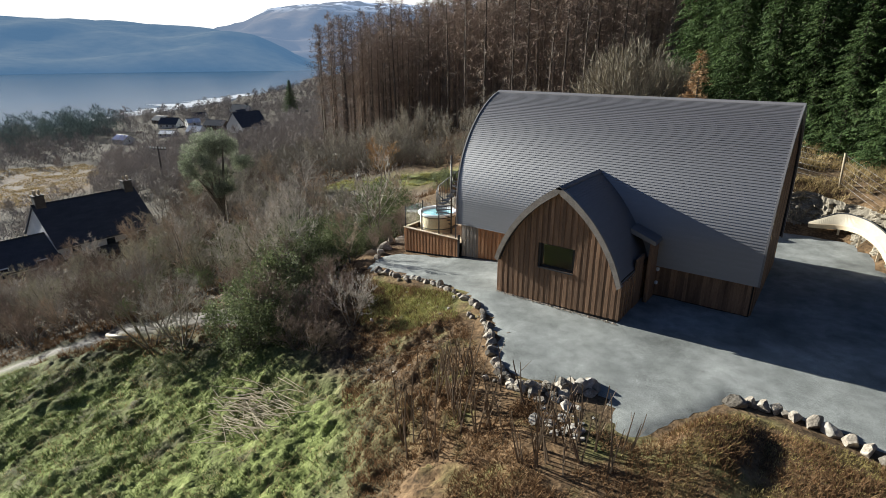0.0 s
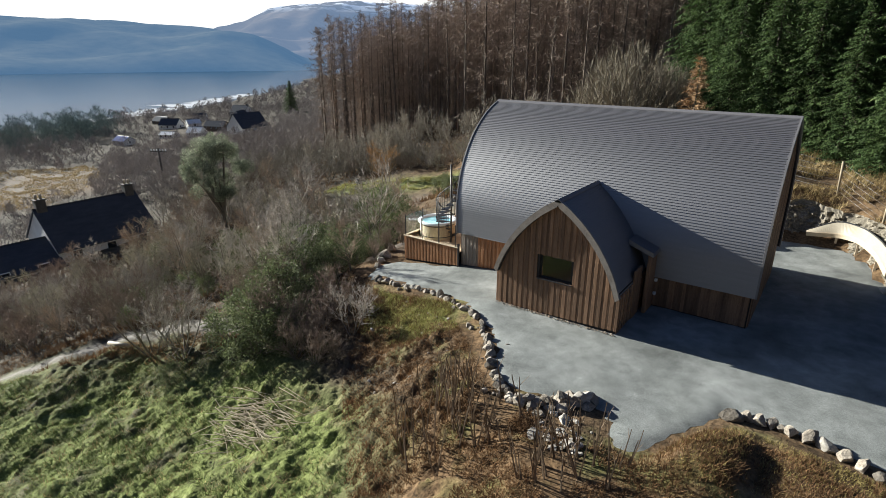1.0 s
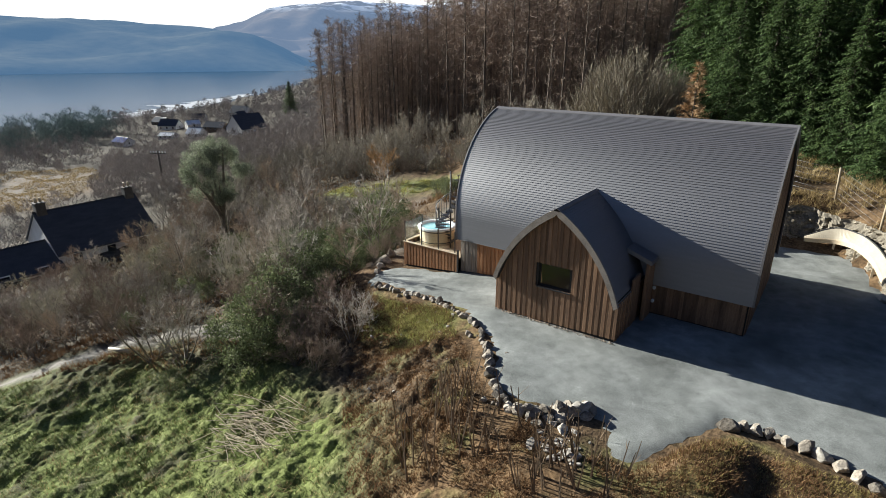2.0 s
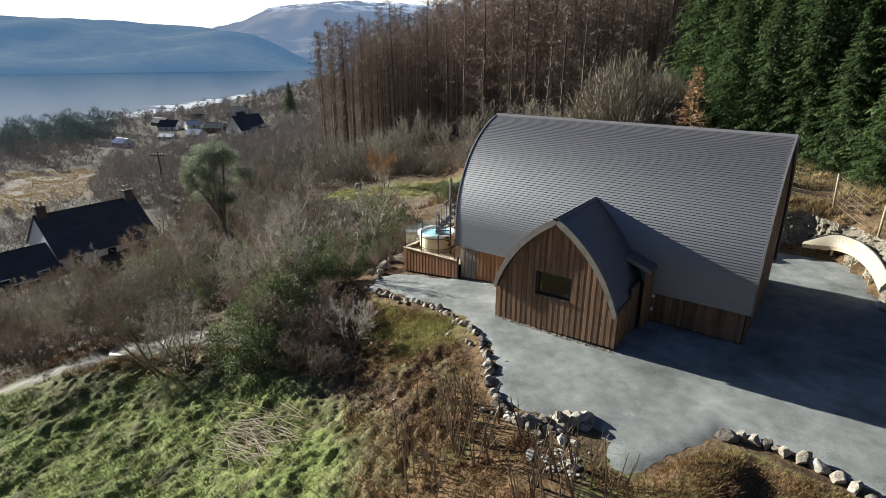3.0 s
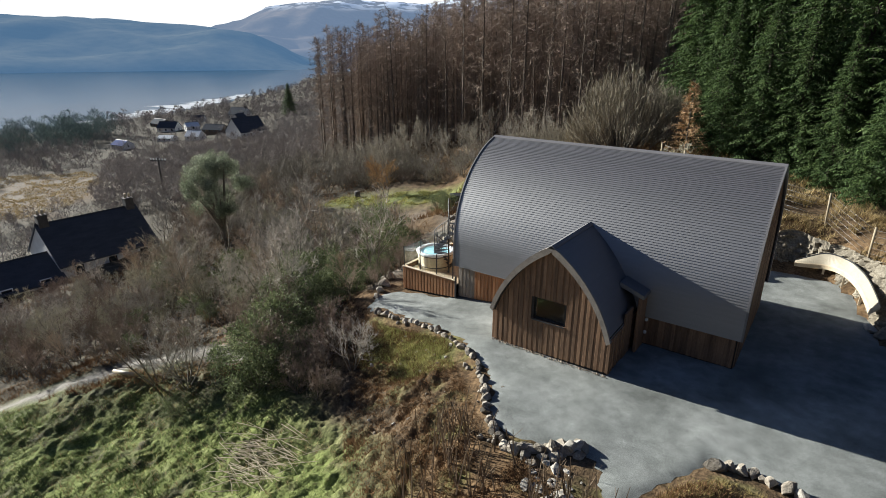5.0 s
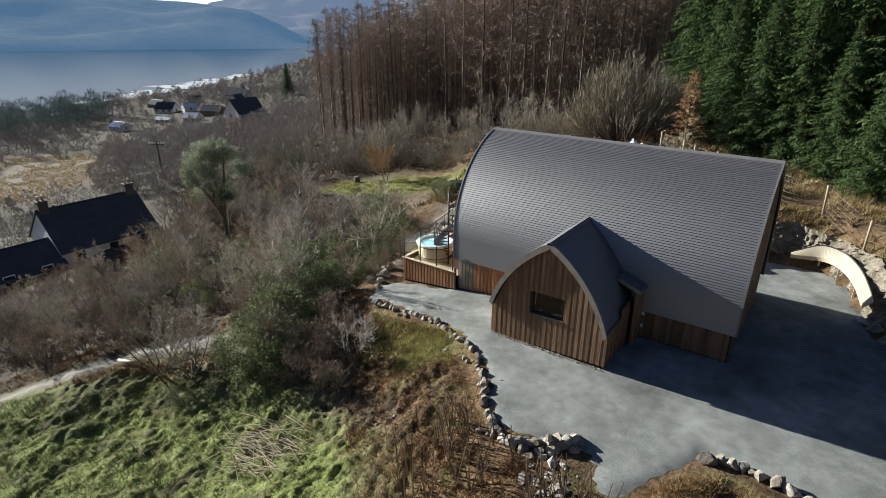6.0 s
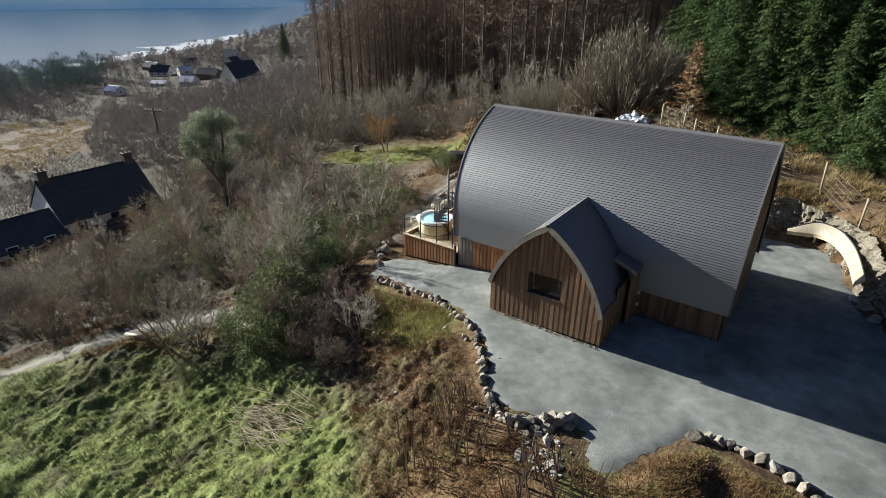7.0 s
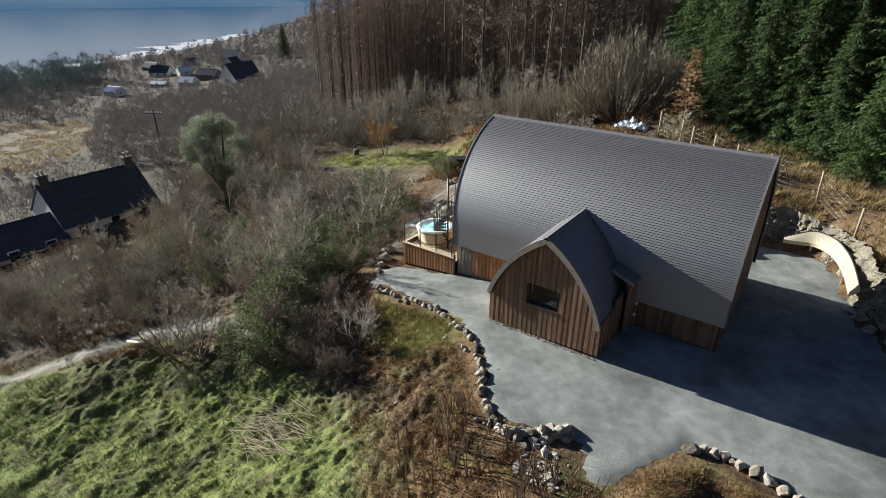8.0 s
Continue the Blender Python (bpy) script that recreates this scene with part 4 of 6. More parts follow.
def ribbon(name, a, b, thick, mat):
    """A slab between two edges, with a thickness."""
    verts, faces = [], []
    for p, q in zip(a, b):
        verts += [p, q, q - Vector((0, 0, thick)), p - Vector((0, 0, thick))]
    n = len(a)
    for i in range(n - 1):
        for k in range(4):
            faces.append((4 * i + k, 4 * i + (k + 1) % 4, 4 * i + 4 + (k + 1) % 4, 4 * i + 4 + k))
    faces += [(3, 2, 1, 0), tuple(4 * (n - 1) + k for k in range(4))]
    me = mesh_of(name, verts, faces, mat)
    bm = bmesh.new()
    bm.from_mesh(me)
    bmesh.ops.recalc_face_normals(bm, faces=bm.faces)
    bm.to_mesh(me)
    bm.free()
    return me


put("face", ribbon("face", outer_arc, inner_arc, 0.1, M_PALE), arch_panel, AINV, "smooth cream face")
lip_a = [p + Vector((0, 0, 0.035)) for p in inner_arc]
lip_b = [p + (p - q).normalized() * 0.07 + Vector((0, 0, 0.035)) for p, q in zip(inner_arc, outer_arc)]
put("edge_strip", ribbon("edge_strip", lip_a, lip_b, 0.2, M_RAIL), arch_panel, AINV, "raised edge strip")
rim_a = [p + Vector((0, 0, 0.03)) for p in outer_arc]
rim_b = [p + (p - q).normalized() * 0.04 + Vector((0, 0, 0.03)) for p, q in zip(outer_arc, inner_arc)]
put("edge_strip", ribbon("edge_strip", rim_a, rim_b, 0.16, M_DARK), arch_panel, AINV, "thin dark edge")
for q in ((0.7, 33.2), (1.6, 32.3), (2.3, 30.2)):
    put("prop", box_mesh("prop", q[0] - 0.05, q[0] + 0.05, q[1] - 0.05, q[1] + 0.05, 0.05, 0.92, M_RAIL), arch_panel, AINV)

# ---- stock fence along the top of the bank ----
POSTS = [(8.6, 22.4), (6.5, 25.7), (4.45, 29.2), (2.35, 33.0), (0.3, 35.9), (-2.6, 36.6), (-4.4, 37.3), (-6.0, 38.2), (-7.6, 39.4), (-8.6, 40.6), (-10.4, 41.6)]
fence = thing("wire_fence", (0.24, 34.8, 2.4), "timber post and wire stock fence above the rock face", "fence")
FINV = fence.matrix_basis.inverted()
rnd = random.Random(4)
post_me = tube("post", [(0, 0, -0.3), (0, 0, 1.0), (0, 0, 1.84)], 0.06, M_POST, 8)
tops = []
for x, y in POSTS:
    z = float(land(x, y))
    put("post", post_me, fence, FINV @ pose(x, y, z, rnd.uniform(-3, 3), rnd.uniform(-3, 3), rnd.uniform(0, 90)))
    tops.append(Vector((x, y, z)))
M_WIRE = material("galvanised_wire", [(0.30, 0.30, 0.29), (0.42, 0.42, 0.41)], 8, 40, 0.5, 0.0, metal=0.6)
for level in (0.25, 0.5, 0.8, 1.1, 1.4, 1.7):
    for a, b in zip(tops, tops[1:]):
        m = (a + b) / 2 + Vector((0, 0, level - 0.02))
        put("wire", tube("wire", [a + Vector((0, 0, level)), m, b + Vector((0, 0, level))], 0.007, M_WIRE, 3), fence, FINV)

# ---- the distance: loch, hills, village ----


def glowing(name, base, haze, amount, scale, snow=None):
    """Far slope: its own colour, with haze (skylight scattered on the way) painted as emission."""
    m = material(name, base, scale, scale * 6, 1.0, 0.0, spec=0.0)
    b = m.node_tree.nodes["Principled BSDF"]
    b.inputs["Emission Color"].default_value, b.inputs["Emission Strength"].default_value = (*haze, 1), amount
    if snow:
        n, l = m.node_tree.nodes, m.node_tree.links
        geo = n.new("ShaderNodeNewGeometry")
        sep = n.new("ShaderNodeSeparateXYZ")
        l.new(geo.outputs["Position"], sep.inputs[0])
        t = n.new("ShaderNodeTexNoise")
        t.inputs["Scale"].default_value, t.inputs["Detail"].default_value = 0.012, 8
        l.new(geo.outputs["Position"], t.inputs["Vector"])
        hgt = n.new("ShaderNodeMapRange")
        hgt.inputs[1].default_value, hgt.inputs[2].default_value = snow
        l.new(sep.outputs[2], hgt.inputs[0])
        mul = n.new("ShaderNodeMath")
        mul.operation = "MULTIPLY"
        l.new(hgt.outputs[0], mul.inputs[0])
        cut = n.new("ShaderNodeMapRange")
        cut.inputs[1].default_value, cut.inputs[2].default_value = 0.47, 0.54
        l.new(t.outputs["Fac"], cut.inputs[0])
        l.new(cut.outputs[0], mul.inputs[1])
        mix = n.new("ShaderNodeMix")
        mix.data_type = "RGBA"
        l.new(mul.outputs[0], mix.inputs[0])
        l.new(b.inputs["Base Color"].links[0].from_socket, mix.inputs[6])
        mix.inputs[7].default_value = (0.85, 0.87, 0.9, 1)
        l.new(mix.outputs[2], b.inputs["Base Color"])
    return m


# The blue haze over both ranges is emission laid over their base colours.
M_HILL_NEAR = glowing("hillside_haze_glow", [(0.02, 0.024, 0.018), (0.13, 0.115, 0.08)], (0.115, 0.24, 0.42), 0.31, 0.006)
M_HILL_FAR = glowing("mountain_haze_glow", [(0.05, 0.05, 0.045), (0.17, 0.125, 0.09)], (0.20, 0.29, 0.44), 0.35, 0.004, snow=(225.0, 300.0))


def hill_range(name, crest, near, far, foot, mat, seed, label):
    """A hill in sectors round the viewpoint: crest gives bearing (degrees west of north) and slope of the skyline."""
    az = np.linspace(crest[0][0], crest[-1][0], 150)
    sl = np.interp(az, [c[0] for c in crest], [c[1] for c in crest])
    rows = 46
    verts, faces = [], []
    for i, (a, s) in enumerate(zip(az, sl)):
        top = 9.1 + s * far
        for j in range(rows + 8):
            t = j / rows
            d = near + (far - near) * t
            if t <= 1:
                z = foot + (top - foot) * (t ** 0.8)
            else:
                z = top - (t - 1) * 4 * 60
            ca, sa = math.cos(radians(a)), math.sin(radians(a))
            p = Vector((-sa * d, ca * d, 0))
            amp = min(1, t * 3) * (1 - 0.8 * min(1, t)) * max(0.0, min(1, (top - foot) / 130)) if t <= 1 else 0
            z += amp * (0.05 * far * noise.noise(p * 0.0016 + Vector((seed, 0, 0))) + 0.016 * far * noise.noise(p * 0.006)) + (0.002 * far * noise.noise(p * 0.02) if t > 0.9 else 0)
            verts.append((p.x, p.y, z))
    k = rows + 8
    for i in range(len(az) - 1):
        for j in range(k - 1):
            faces.append((i * k + j, (i + 1) * k + j, (i + 1) * k + j + 1, i * k + j + 1))
    return tagged(put(name, mesh_of(name, verts, faces, mat, True)), label, "hill", kind="structure")


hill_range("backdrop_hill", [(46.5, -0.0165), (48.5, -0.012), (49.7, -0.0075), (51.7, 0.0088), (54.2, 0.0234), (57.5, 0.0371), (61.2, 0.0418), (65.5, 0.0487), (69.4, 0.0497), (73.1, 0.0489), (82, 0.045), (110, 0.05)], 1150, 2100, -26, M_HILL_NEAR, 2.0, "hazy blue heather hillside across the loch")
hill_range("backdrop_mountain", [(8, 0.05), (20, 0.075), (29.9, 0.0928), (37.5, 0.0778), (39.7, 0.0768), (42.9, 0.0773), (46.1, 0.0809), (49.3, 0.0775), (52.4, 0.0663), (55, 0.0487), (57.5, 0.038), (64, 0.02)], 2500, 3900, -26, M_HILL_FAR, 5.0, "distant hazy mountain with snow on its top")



def horizon_haze():
    """An added glowing sheet for bright hazy air low in the sky on the sun's side, far behind the mountains, thinning
    out upwards.
    """
    m = bpy.data.materials.new("glowing_horizon_haze")
    m.use_nodes = True
    n, l = m.node_tree.nodes, m.node_tree.links
    n.remove(n["Principled BSDF"])
    glow, clear, mix = n.new("ShaderNodeEmission"), n.new("ShaderNodeBsdfTransparent"), n.new("ShaderNodeMixShader")
    glow.inputs[0].default_value, glow.inputs[1].default_value = (0.97, 0.985, 1.0, 1), 0.52
    co, sep, up = n.new("ShaderNodeTexCoord"), n.new("ShaderNodeSeparateXYZ"), n.new("ShaderNodeMapRange")
    l.new(co.outputs["Generated"], sep.inputs[0])
    l.new(sep.outputs[2], up.inputs[0])
    up.inputs[1].default_value, up.inputs[2].default_value, up.inputs[3].default_value, up.inputs[4].default_value = 0.5, 1.0, 0.0, 1.0
    l.new(up.outputs[0], mix.inputs[0])
    l.new(glow.outputs[0], mix.inputs[1])
    l.new(clear.outputs[0], mix.inputs[2])
    l.new(mix.outputs[0], n["Material Output"].inputs["Surface"])
    verts, faces = [], []
    for i in range(49):
        a = math.pi * (0.36 + 0.82 * i / 48)
        verts += [(4750 * math.cos(a), 4750 * math.sin(a), z) for z in (-80, 900)]
    faces = [(2 * i, 2 * i + 2, 2 * i + 3, 2 * i + 1) for i in range(48)]
    tagged(put("backdrop_sky", mesh_of("backdrop_sky", verts, faces, m, True)), "added glowing sheet for the white hazy sky low over the mountains", "sky", kind="structure")


horizon_haze()

# Unseen hill added behind the viewpoint to darken reflections and low sky light.
M_UNSEEN_HILL = material("unseen_dark_hill", [(0.025, 0.028, 0.018), (0.07, 0.062, 0.042)], 0.02, 0.3, 1.0, 0.0, spec=0.0)
hill_range("backdrop_hill", [(132, 0.02), (150, 0.16), (180, 0.26), (220, 0.30), (270, 0.28), (300, 0.22), (322, 0.12)], 260, 760, -8, M_UNSEEN_HILL, 8.0, "dark unseen hill added behind the viewpoint to cut low sky light")

WATER_Z = -23.0
M_WATER = material("loch_water", [(0.012, 0.052, 0.105), (0.03, 0.088, 0.158)], 0.01, 0.08, 0.16, 0.02, stretch=(1, 1, 1), bump_size=0.4, spec=0.3)
M_WATER.node_tree.nodes["Principled BSDF"].inputs["IOR"].default_value = 1.11
water_me = mesh_of("water", [(-3600, -2600, WATER_Z), (-200, -2600, WATER_Z), (-200, 3600, WATER_Z), (-3600, 3600, WATER_Z)], [(0, 1, 2, 3)], M_WATER)
tagged(put("water", water_me), "still blue-grey loch beyond the village", "loch", kind="structure")
# Near-white colour that paints the glitter seen along the shore.
M_GLINT = material("shore_glitter_white", [(0.55, 0.56, 0.56), (0.8, 0.81, 0.82)], 0.05, 0.6, 0.35, 0.2)


def shoreline():
    """The strip where land meets loch, coloured white to imitate glitter on the water's edge."""
    pts = resample(SHORE[3:9], 1.2)
    n = len(pts)
    verts, faces = [], []
    for i, (x, y) in enumerate(pts):
        (x0, y0), (x1, y1) = pts[max(0, i - 3)], pts[min(n - 1, i + 3)]
        l = math.hypot(x1 - x0, y1 - y0)
        nx, ny = -(y1 - y0) / l, (x1 - x0) / l
        if nx > 0:
            nx, ny = -nx, -ny
        core = max(0.0, 1 - abs(y - 205) / 115.0)
        rag = 5 * noise.noise(Vector((i * 0.11, 0, 0))) + 3.5 * noise.noise(Vector((i * 0.53, 7, 0)))
        wid = 1 + 26 * core ** 0.8 * max(0.1, 0.75 + 0.8 * noise.noise(Vector((i * 0.07, 4, 0))) + 0.5 * noise.noise(Vector((i * 0.4, 9, 0))))
        verts += [(x - nx * (3 + rag), y - ny * (3 + rag), WATER_Z + 0.12), (x + nx * (wid + rag), y + ny * (wid + rag), WATER_Z + 0.06)]
    for i in range(n - 1):
        faces.append((2 * i, 2 * i + 2, 2 * i + 3, 2 * i + 1))
    tagged(put("shore", mesh_of("shore", verts, faces, M_GLINT)), "white strip standing in for glitter along the loch's shore", "shore", kind="structure")


shoreline()


def cottage(name, x, y, turn, length, half, wall_h, rise, roof_mat, label, chimneys=(), wall_mat=None, windows=3, category="house", size=1.0):
    """A gabled house: walls with openings for windows, a roof with thickness and eaves, chimneys with pots."""
    z = float(land(x, y))
    base = thing(name, (x, y, z), label, category)
    base.rotation_euler.z = radians(turn)
    base.scale = (size, size, size)
    wm = wall_mat or M_ROUGHCAST
    L = length / 2
    outline = [(-half, -1.5), (-half, wall_h), (0, wall_h + rise), (half, wall_h), (half, -1.5)]
    put("wall", prism("wall", outline, "x", -L, L, wm), base)
    for s in (-1, 1):
        o = 0.3
        pts = [(0, wall_h + rise + 0.12), (s * (half + o), wall_h - rise * o / half + 0.12), (s * (half + o), wall_h - rise * o / half), (0, wall_h + rise)]
        put("roof", prism("roof", pts, "x", -L - 0.15, L + 0.15, roof_mat), base, pose(0, 0, 0.02))
    put("ridge", prism("ridge", [(-0.14, wall_h + rise + 0.1), (0, wall_h + rise + 0.24), (0.14, wall_h + rise + 0.1)], "x", -L - 0.15, L + 0.15, M_DARK), base)
    for cx in chimneys:
        ch = put("chimney", box_mesh("chimney", cx - 0.45, cx + 0.45, -0.4, 0.4, wall_h + rise - 0.7, wall_h + rise + 1.0, M_CHIMNEY, 0.03), base, None, "square stone chimney stack")
        put("chimney_cap", box_mesh("chimney_cap", cx - 0.52, cx + 0.52, -0.47, 0.47, wall_h + rise + 1.003, wall_h + rise + 1.12, M_CHIMNEY, 0.03), ch)
        for px in (-0.2, 0.2):
            put("chimney_pot", tube("chimney_pot", [(cx + px, 0, wall_h + rise + 1.12), (cx + px, 0, wall_h + rise + 1.6)], 0.13, M_RAIL, 8), ch, None, "pale clay pot")
    for s in (-1, 1):
        for i in range(windows):
            wx = -L + length * (i + 0.5) / windows
            win = put("window", box_mesh("window", wx - 0.5, wx + 0.5, s * half - 0.06, s * half + 0.06, 0.9, 2.1, M_WHITE, 0.02), base)
            put("pane", box_mesh("pane", wx - 0.42, wx + 0.42, s * (half + 0.07) - 0.012, s * (half + 0.07) + 0.012, 0.98, 2.02, M_PANE, 0), win)
    for s in (-1, 1):
        win = put("window", box_mesh("window", s * L - 0.06, s * L + 0.06, -0.45, 0.45, 1.0, 2.1, M_WHITE, 0.02), base)
        put("pane", box_mesh("pane", s * (L + 0.07) - 0.012, s * (L + 0.07) + 0.012, -0.38, 0.38, 1.07, 2.03, M_PANE, 0), win)
    return base


M_CHIMNEY = material("sooty_stone", [(0.05, 0.045, 0.042), (0.13, 0.12, 0.11)], 2, 10, 0.9, 0.4)
M_PANE = material("dark_pane", [(0.02, 0.025, 0.03), (0.03, 0.035, 0.04)], 1, 5, 0.08, 0.0)
M_BLUEROOF = material("blue_sheet_roof", [(0.05, 0.07, 0.20), (0.07, 0.10, 0.26)], 1, 8, 0.9, 0.1, spec=0.1)
M_WHITEROOF = material("pale_sheet_roof", [(0.70, 0.72, 0.74), (0.82, 0.83, 0.84)], 1, 8, 0.4, 0.1)
M_BROWNWALL = material("brown_timber_wall", [(0.10, 0.07, 0.05), (0.18, 0.13, 0.09)], 2, 9, 0.85, 0.2)
big = cottage("cottage", -64.3, 23.1, 90, 9.8, 3.9, 2.4, 3.4, M_SLATE, "white cottage with a dark slate roof and end chimneys", chimneys=(-4.3, 4.3))
big.location.z = -11.2
low = cottage("outhouse", -63.0, 15.0, 90, 6.4, 3.1, 1.7, 1.9, M_SLATE, "low slate-roofed outhouse against the cottage's gable", windows=2)
low.location.z = -11.6
cottage("village_house", -174.5, 99.5, 24, 7.5, 3.0, 2.4, 2.4, M_WHITEROOF, "small house with a bright pale sheet roof", windows=2, size=0.68)
cottage("village_house", -153, 104.5, 92, 12, 4.6, 2.6, 4.8, M_SLATE, "tall dark slate-roofed house with white gable", windows=4, size=0.82)
cottage("village_house", -184, 113, 22, 13, 3.6, 2.2, 2.6, M_SLATE, "long low dark-roofed house in the village", windows=4, wall_mat=M_BROWNWALL, size=0.62)
cottage("village_house", -190, 98, 30, 9, 3.2, 2.2, 1.4, M_WHITEROOF, "low pale-roofed building among the village houses", windows=3, size=0.6)
cottage("village_house", -200, 134, 112, 8, 3.4, 2.6, 3.6, M_SLATE, "white-gabled house beside the larger dark one", windows=2, size=0.75)
cottage("village_house", -238, 160, 15, 12, 4.5, 3.0, 4.2, M_SLATE, "grey slate-roofed house near the loch", chimneys=(5,), windows=4, size=0.75)
cottage("village_house", -180, 78.5, 10, 9, 3.2, 2.3, 2.0, M_BLUEROOF, "low house with a blue sheet roof", windows=3, size=0.6)
cottage("village_house", -216, 113, 30, 10, 3.6, 2.5, 2.8, M_SLATE, "white house with a dark roof among trees", windows=3, size=0.75)
cottage("village_house", -240, 122, 8, 12, 3.6, 2.5, 2.6, M_SLATE, "long low house with a slate roof by the loch", windows=4, wall_mat=M_BROWNWALL, size=0.65)
cottage("village_house", -246, 143, 40, 9, 3.4, 2.5, 2.6, M_SLATE, "grey-roofed house near the shore", windows=3, size=0.65)
cottage("village_house", -205, 116, 75, 6, 2.6, 2.2, 1.6, M_WHITEROOF, "small white-roofed shed in the village", windows=1, category="shed", size=0.8)

# telegraph pole above the cottage
tp = thing("telegraph_pole", (-90.5, 44.5, float(land(-90.5, 44.5))), "dark telegraph pole with a cross-arm and pale insulators", "pole")
put("shaft", tube("shaft", [(0, 0, -0.5), (0, 0, 6.2)], 0.16, M_CHIMNEY, 8), tp)
put("cross_arm", box_mesh("cross_arm", -1.5, 1.5, -0.08, 0.08, 5.6, 5.75, M_CHIMNEY, 0.01), tp, pose(0, 0, 0, 0, 0, 25))
for k in range(6):
    ins = tube("insulator", [(0, 0, 0), (0, 0, 0.28)], 0.1, M_WHITE, 6) if k == 0 else ins
    put("insulator", ins, tp, pose(0, 0, 0, 0, 0, 25) @ pose(-1.35 + k * 0.54, 0, 5.75))
for q, hgt in (((-78, 24), 3.2), ((-83, 23), 2.6), ((-74, 26), 2.2)):
    gp = thing("gate_post", (*q, float(land(*q))), "dark weathered post beside the cottage track", "post", "track posts")
    put("shaft", tube("shaft", [(0, 0, -0.3), (0, 0, hgt)], 0.13, M_CHIMNEY, 7), gp)

# ---- plants ----
M_BARK = material("grey_bark", [(0.09, 0.076, 0.06), (0.24, 0.21, 0.17)], 3, 20, 0.95, 0.4, vary=0.2)
M_SPRUCEBARK = material("dark_spruce_bark", [(0.035, 0.028, 0.022), (0.085, 0.07, 0.055)], 3, 20, 0.95, 0.4, vary=0.2)
M_LARCHBARK = material("larch_bark", [(0.06, 0.048, 0.04), (0.17, 0.138, 0.112)], 2, 14, 0.95, 0.4, vary=0.25)
M_TWIG = material("grey_twigs", [(0.24, 0.21, 0.18), (0.56, 0.51, 0.45)], 0.8, 6, 0.9, 0.0, vary=0.3)
M_TWIG_OLIVE = material("olive_twigs", [(0.23, 0.21, 0.15), (0.52, 0.48, 0.37)], 0.8, 6, 0.9, 0.0, vary=0.25)
M_TWIG_WILLOW = material("willow_twigs", [(0.175, 0.15, 0.105), (0.39, 0.34, 0.255)], 0.8, 6, 0.9, 0.0, vary=0.2)
M_TWIG_BROWN = material("brown_twigs", [(0.16, 0.12, 0.095), (0.36, 0.28, 0.225)], 0.8, 6, 0.9, 0.0, vary=0.25)
M_TWIG_RED = material("birch_twigs", [(0.235, 0.175, 0.125), (0.47, 0.365, 0.275)], 0.8, 6, 0.9, 0.0, vary=0.25)
M_TWIG_LARCH = material("larch_twigs", [(0.175, 0.132, 0.104), (0.37, 0.285, 0.225)], 0.4, 4, 0.95, 0.0, vary=0.3)
# Darker copy of the twig colour, painting in shade near the larch wood.
M_TWIG_DIM = material("shade_painted_twigs", [(0.20, 0.178, 0.145), (0.43, 0.385, 0.315)], 0.8, 6, 0.9, 0.0, vary=0.3)
M_NEEDLE = material("spruce_needles", [(0.025, 0.048, 0.017), (0.066, 0.11, 0.036), (0.145, 0.195, 0.066)], 0.7, 6, 0.75, 0.0, island=0.35, spec=0.25, thin=0.25)
M_LEAF = material("evergreen_leaves", [(0.048, 0.064, 0.03), (0.14, 0.165, 0.078), (0.34, 0.36, 0.215)], 0.9, 8, 0.7, 0.0, island=0.5, spec=0.15, thin=0.25)
M_HOLLY = material("silvery_holly_leaves", [(0.09, 0.11, 0.068), (0.26, 0.29, 0.20), (0.52, 0.55, 0.43)], 0.6, 7, 0.7, 0.0, island=0.5, spec=0.12, thin=0.25)
M_RUST = material("rusty_needles", [(0.26, 0.155, 0.075), (0.50, 0.33, 0.18)], 1, 8, 0.9, 0.0, island=0.3)
M_GRASS = material("green_blades", [(0.085, 0.075, 0.03), (0.11, 0.14, 0.043), (0.175, 0.225, 0.075), (0.29, 0.34, 0.145)], 0.45, 5, 0.8, 0.0, island=0.45, spec=0.2, thin=0.12)
M_STRAW = material("dead_grass", [(0.17, 0.12, 0.055), (0.38, 0.285, 0.14), (0.55, 0.44, 0.25)], 0.7, 5, 0.9, 0.0, island=0.4, spec=0.15, thin=0.25)
M_BRACKEN = material("dead_bracken", [(0.08, 0.045, 0.023), (0.19, 0.11, 0.055), (0.35, 0.235, 0.125)], 0.7, 5, 0.9, 0.0, island=0.45, spec=0.12, thin=0.25)
M_MOSS = material("yellow_moss", [(0.17, 0.17, 0.055), (0.37, 0.36, 0.135), (0.56, 0.52, 0.26)], 0.7, 5, 0.9, 0.0, island=0.4, spec=0.12, thin=0.25)
M_MOUND = material("olive_brown_moss", [(0.11, 0.082, 0.033), (0.235, 0.185, 0.072), (0.40, 0.33, 0.14)], 0.9, 6, 0.9, 0.0, island=0.4, spec=0.12, thin=0.2)
M_STICK = material("bare_sticks", [(0.17, 0.115, 0.07), (0.34, 0.245, 0.155)], 2, 14, 0.85, 0.1, vary=0.2)
M_BRUSH = material("cut_branches", [(0.28, 0.23, 0.15), (0.55, 0.47, 0.34)], 2, 14, 0.85, 0.1, vary=0.2)


def blade(verts, faces, a, b, w, rnd):
    """A thin three-cornered twig from a to b."""
    d = b - a
    s = d.cross(Vector((rnd.uniform(-1, 1), rnd.uniform(-1, 1), rnd.uniform(-1, 1))))
    if s.length < 1e-6:
        return
    s = s.normalized() * w * 0.5
    k = len(verts)
    verts += [a - s, a + s, b]
    faces.append((k, k + 1, k + 2))


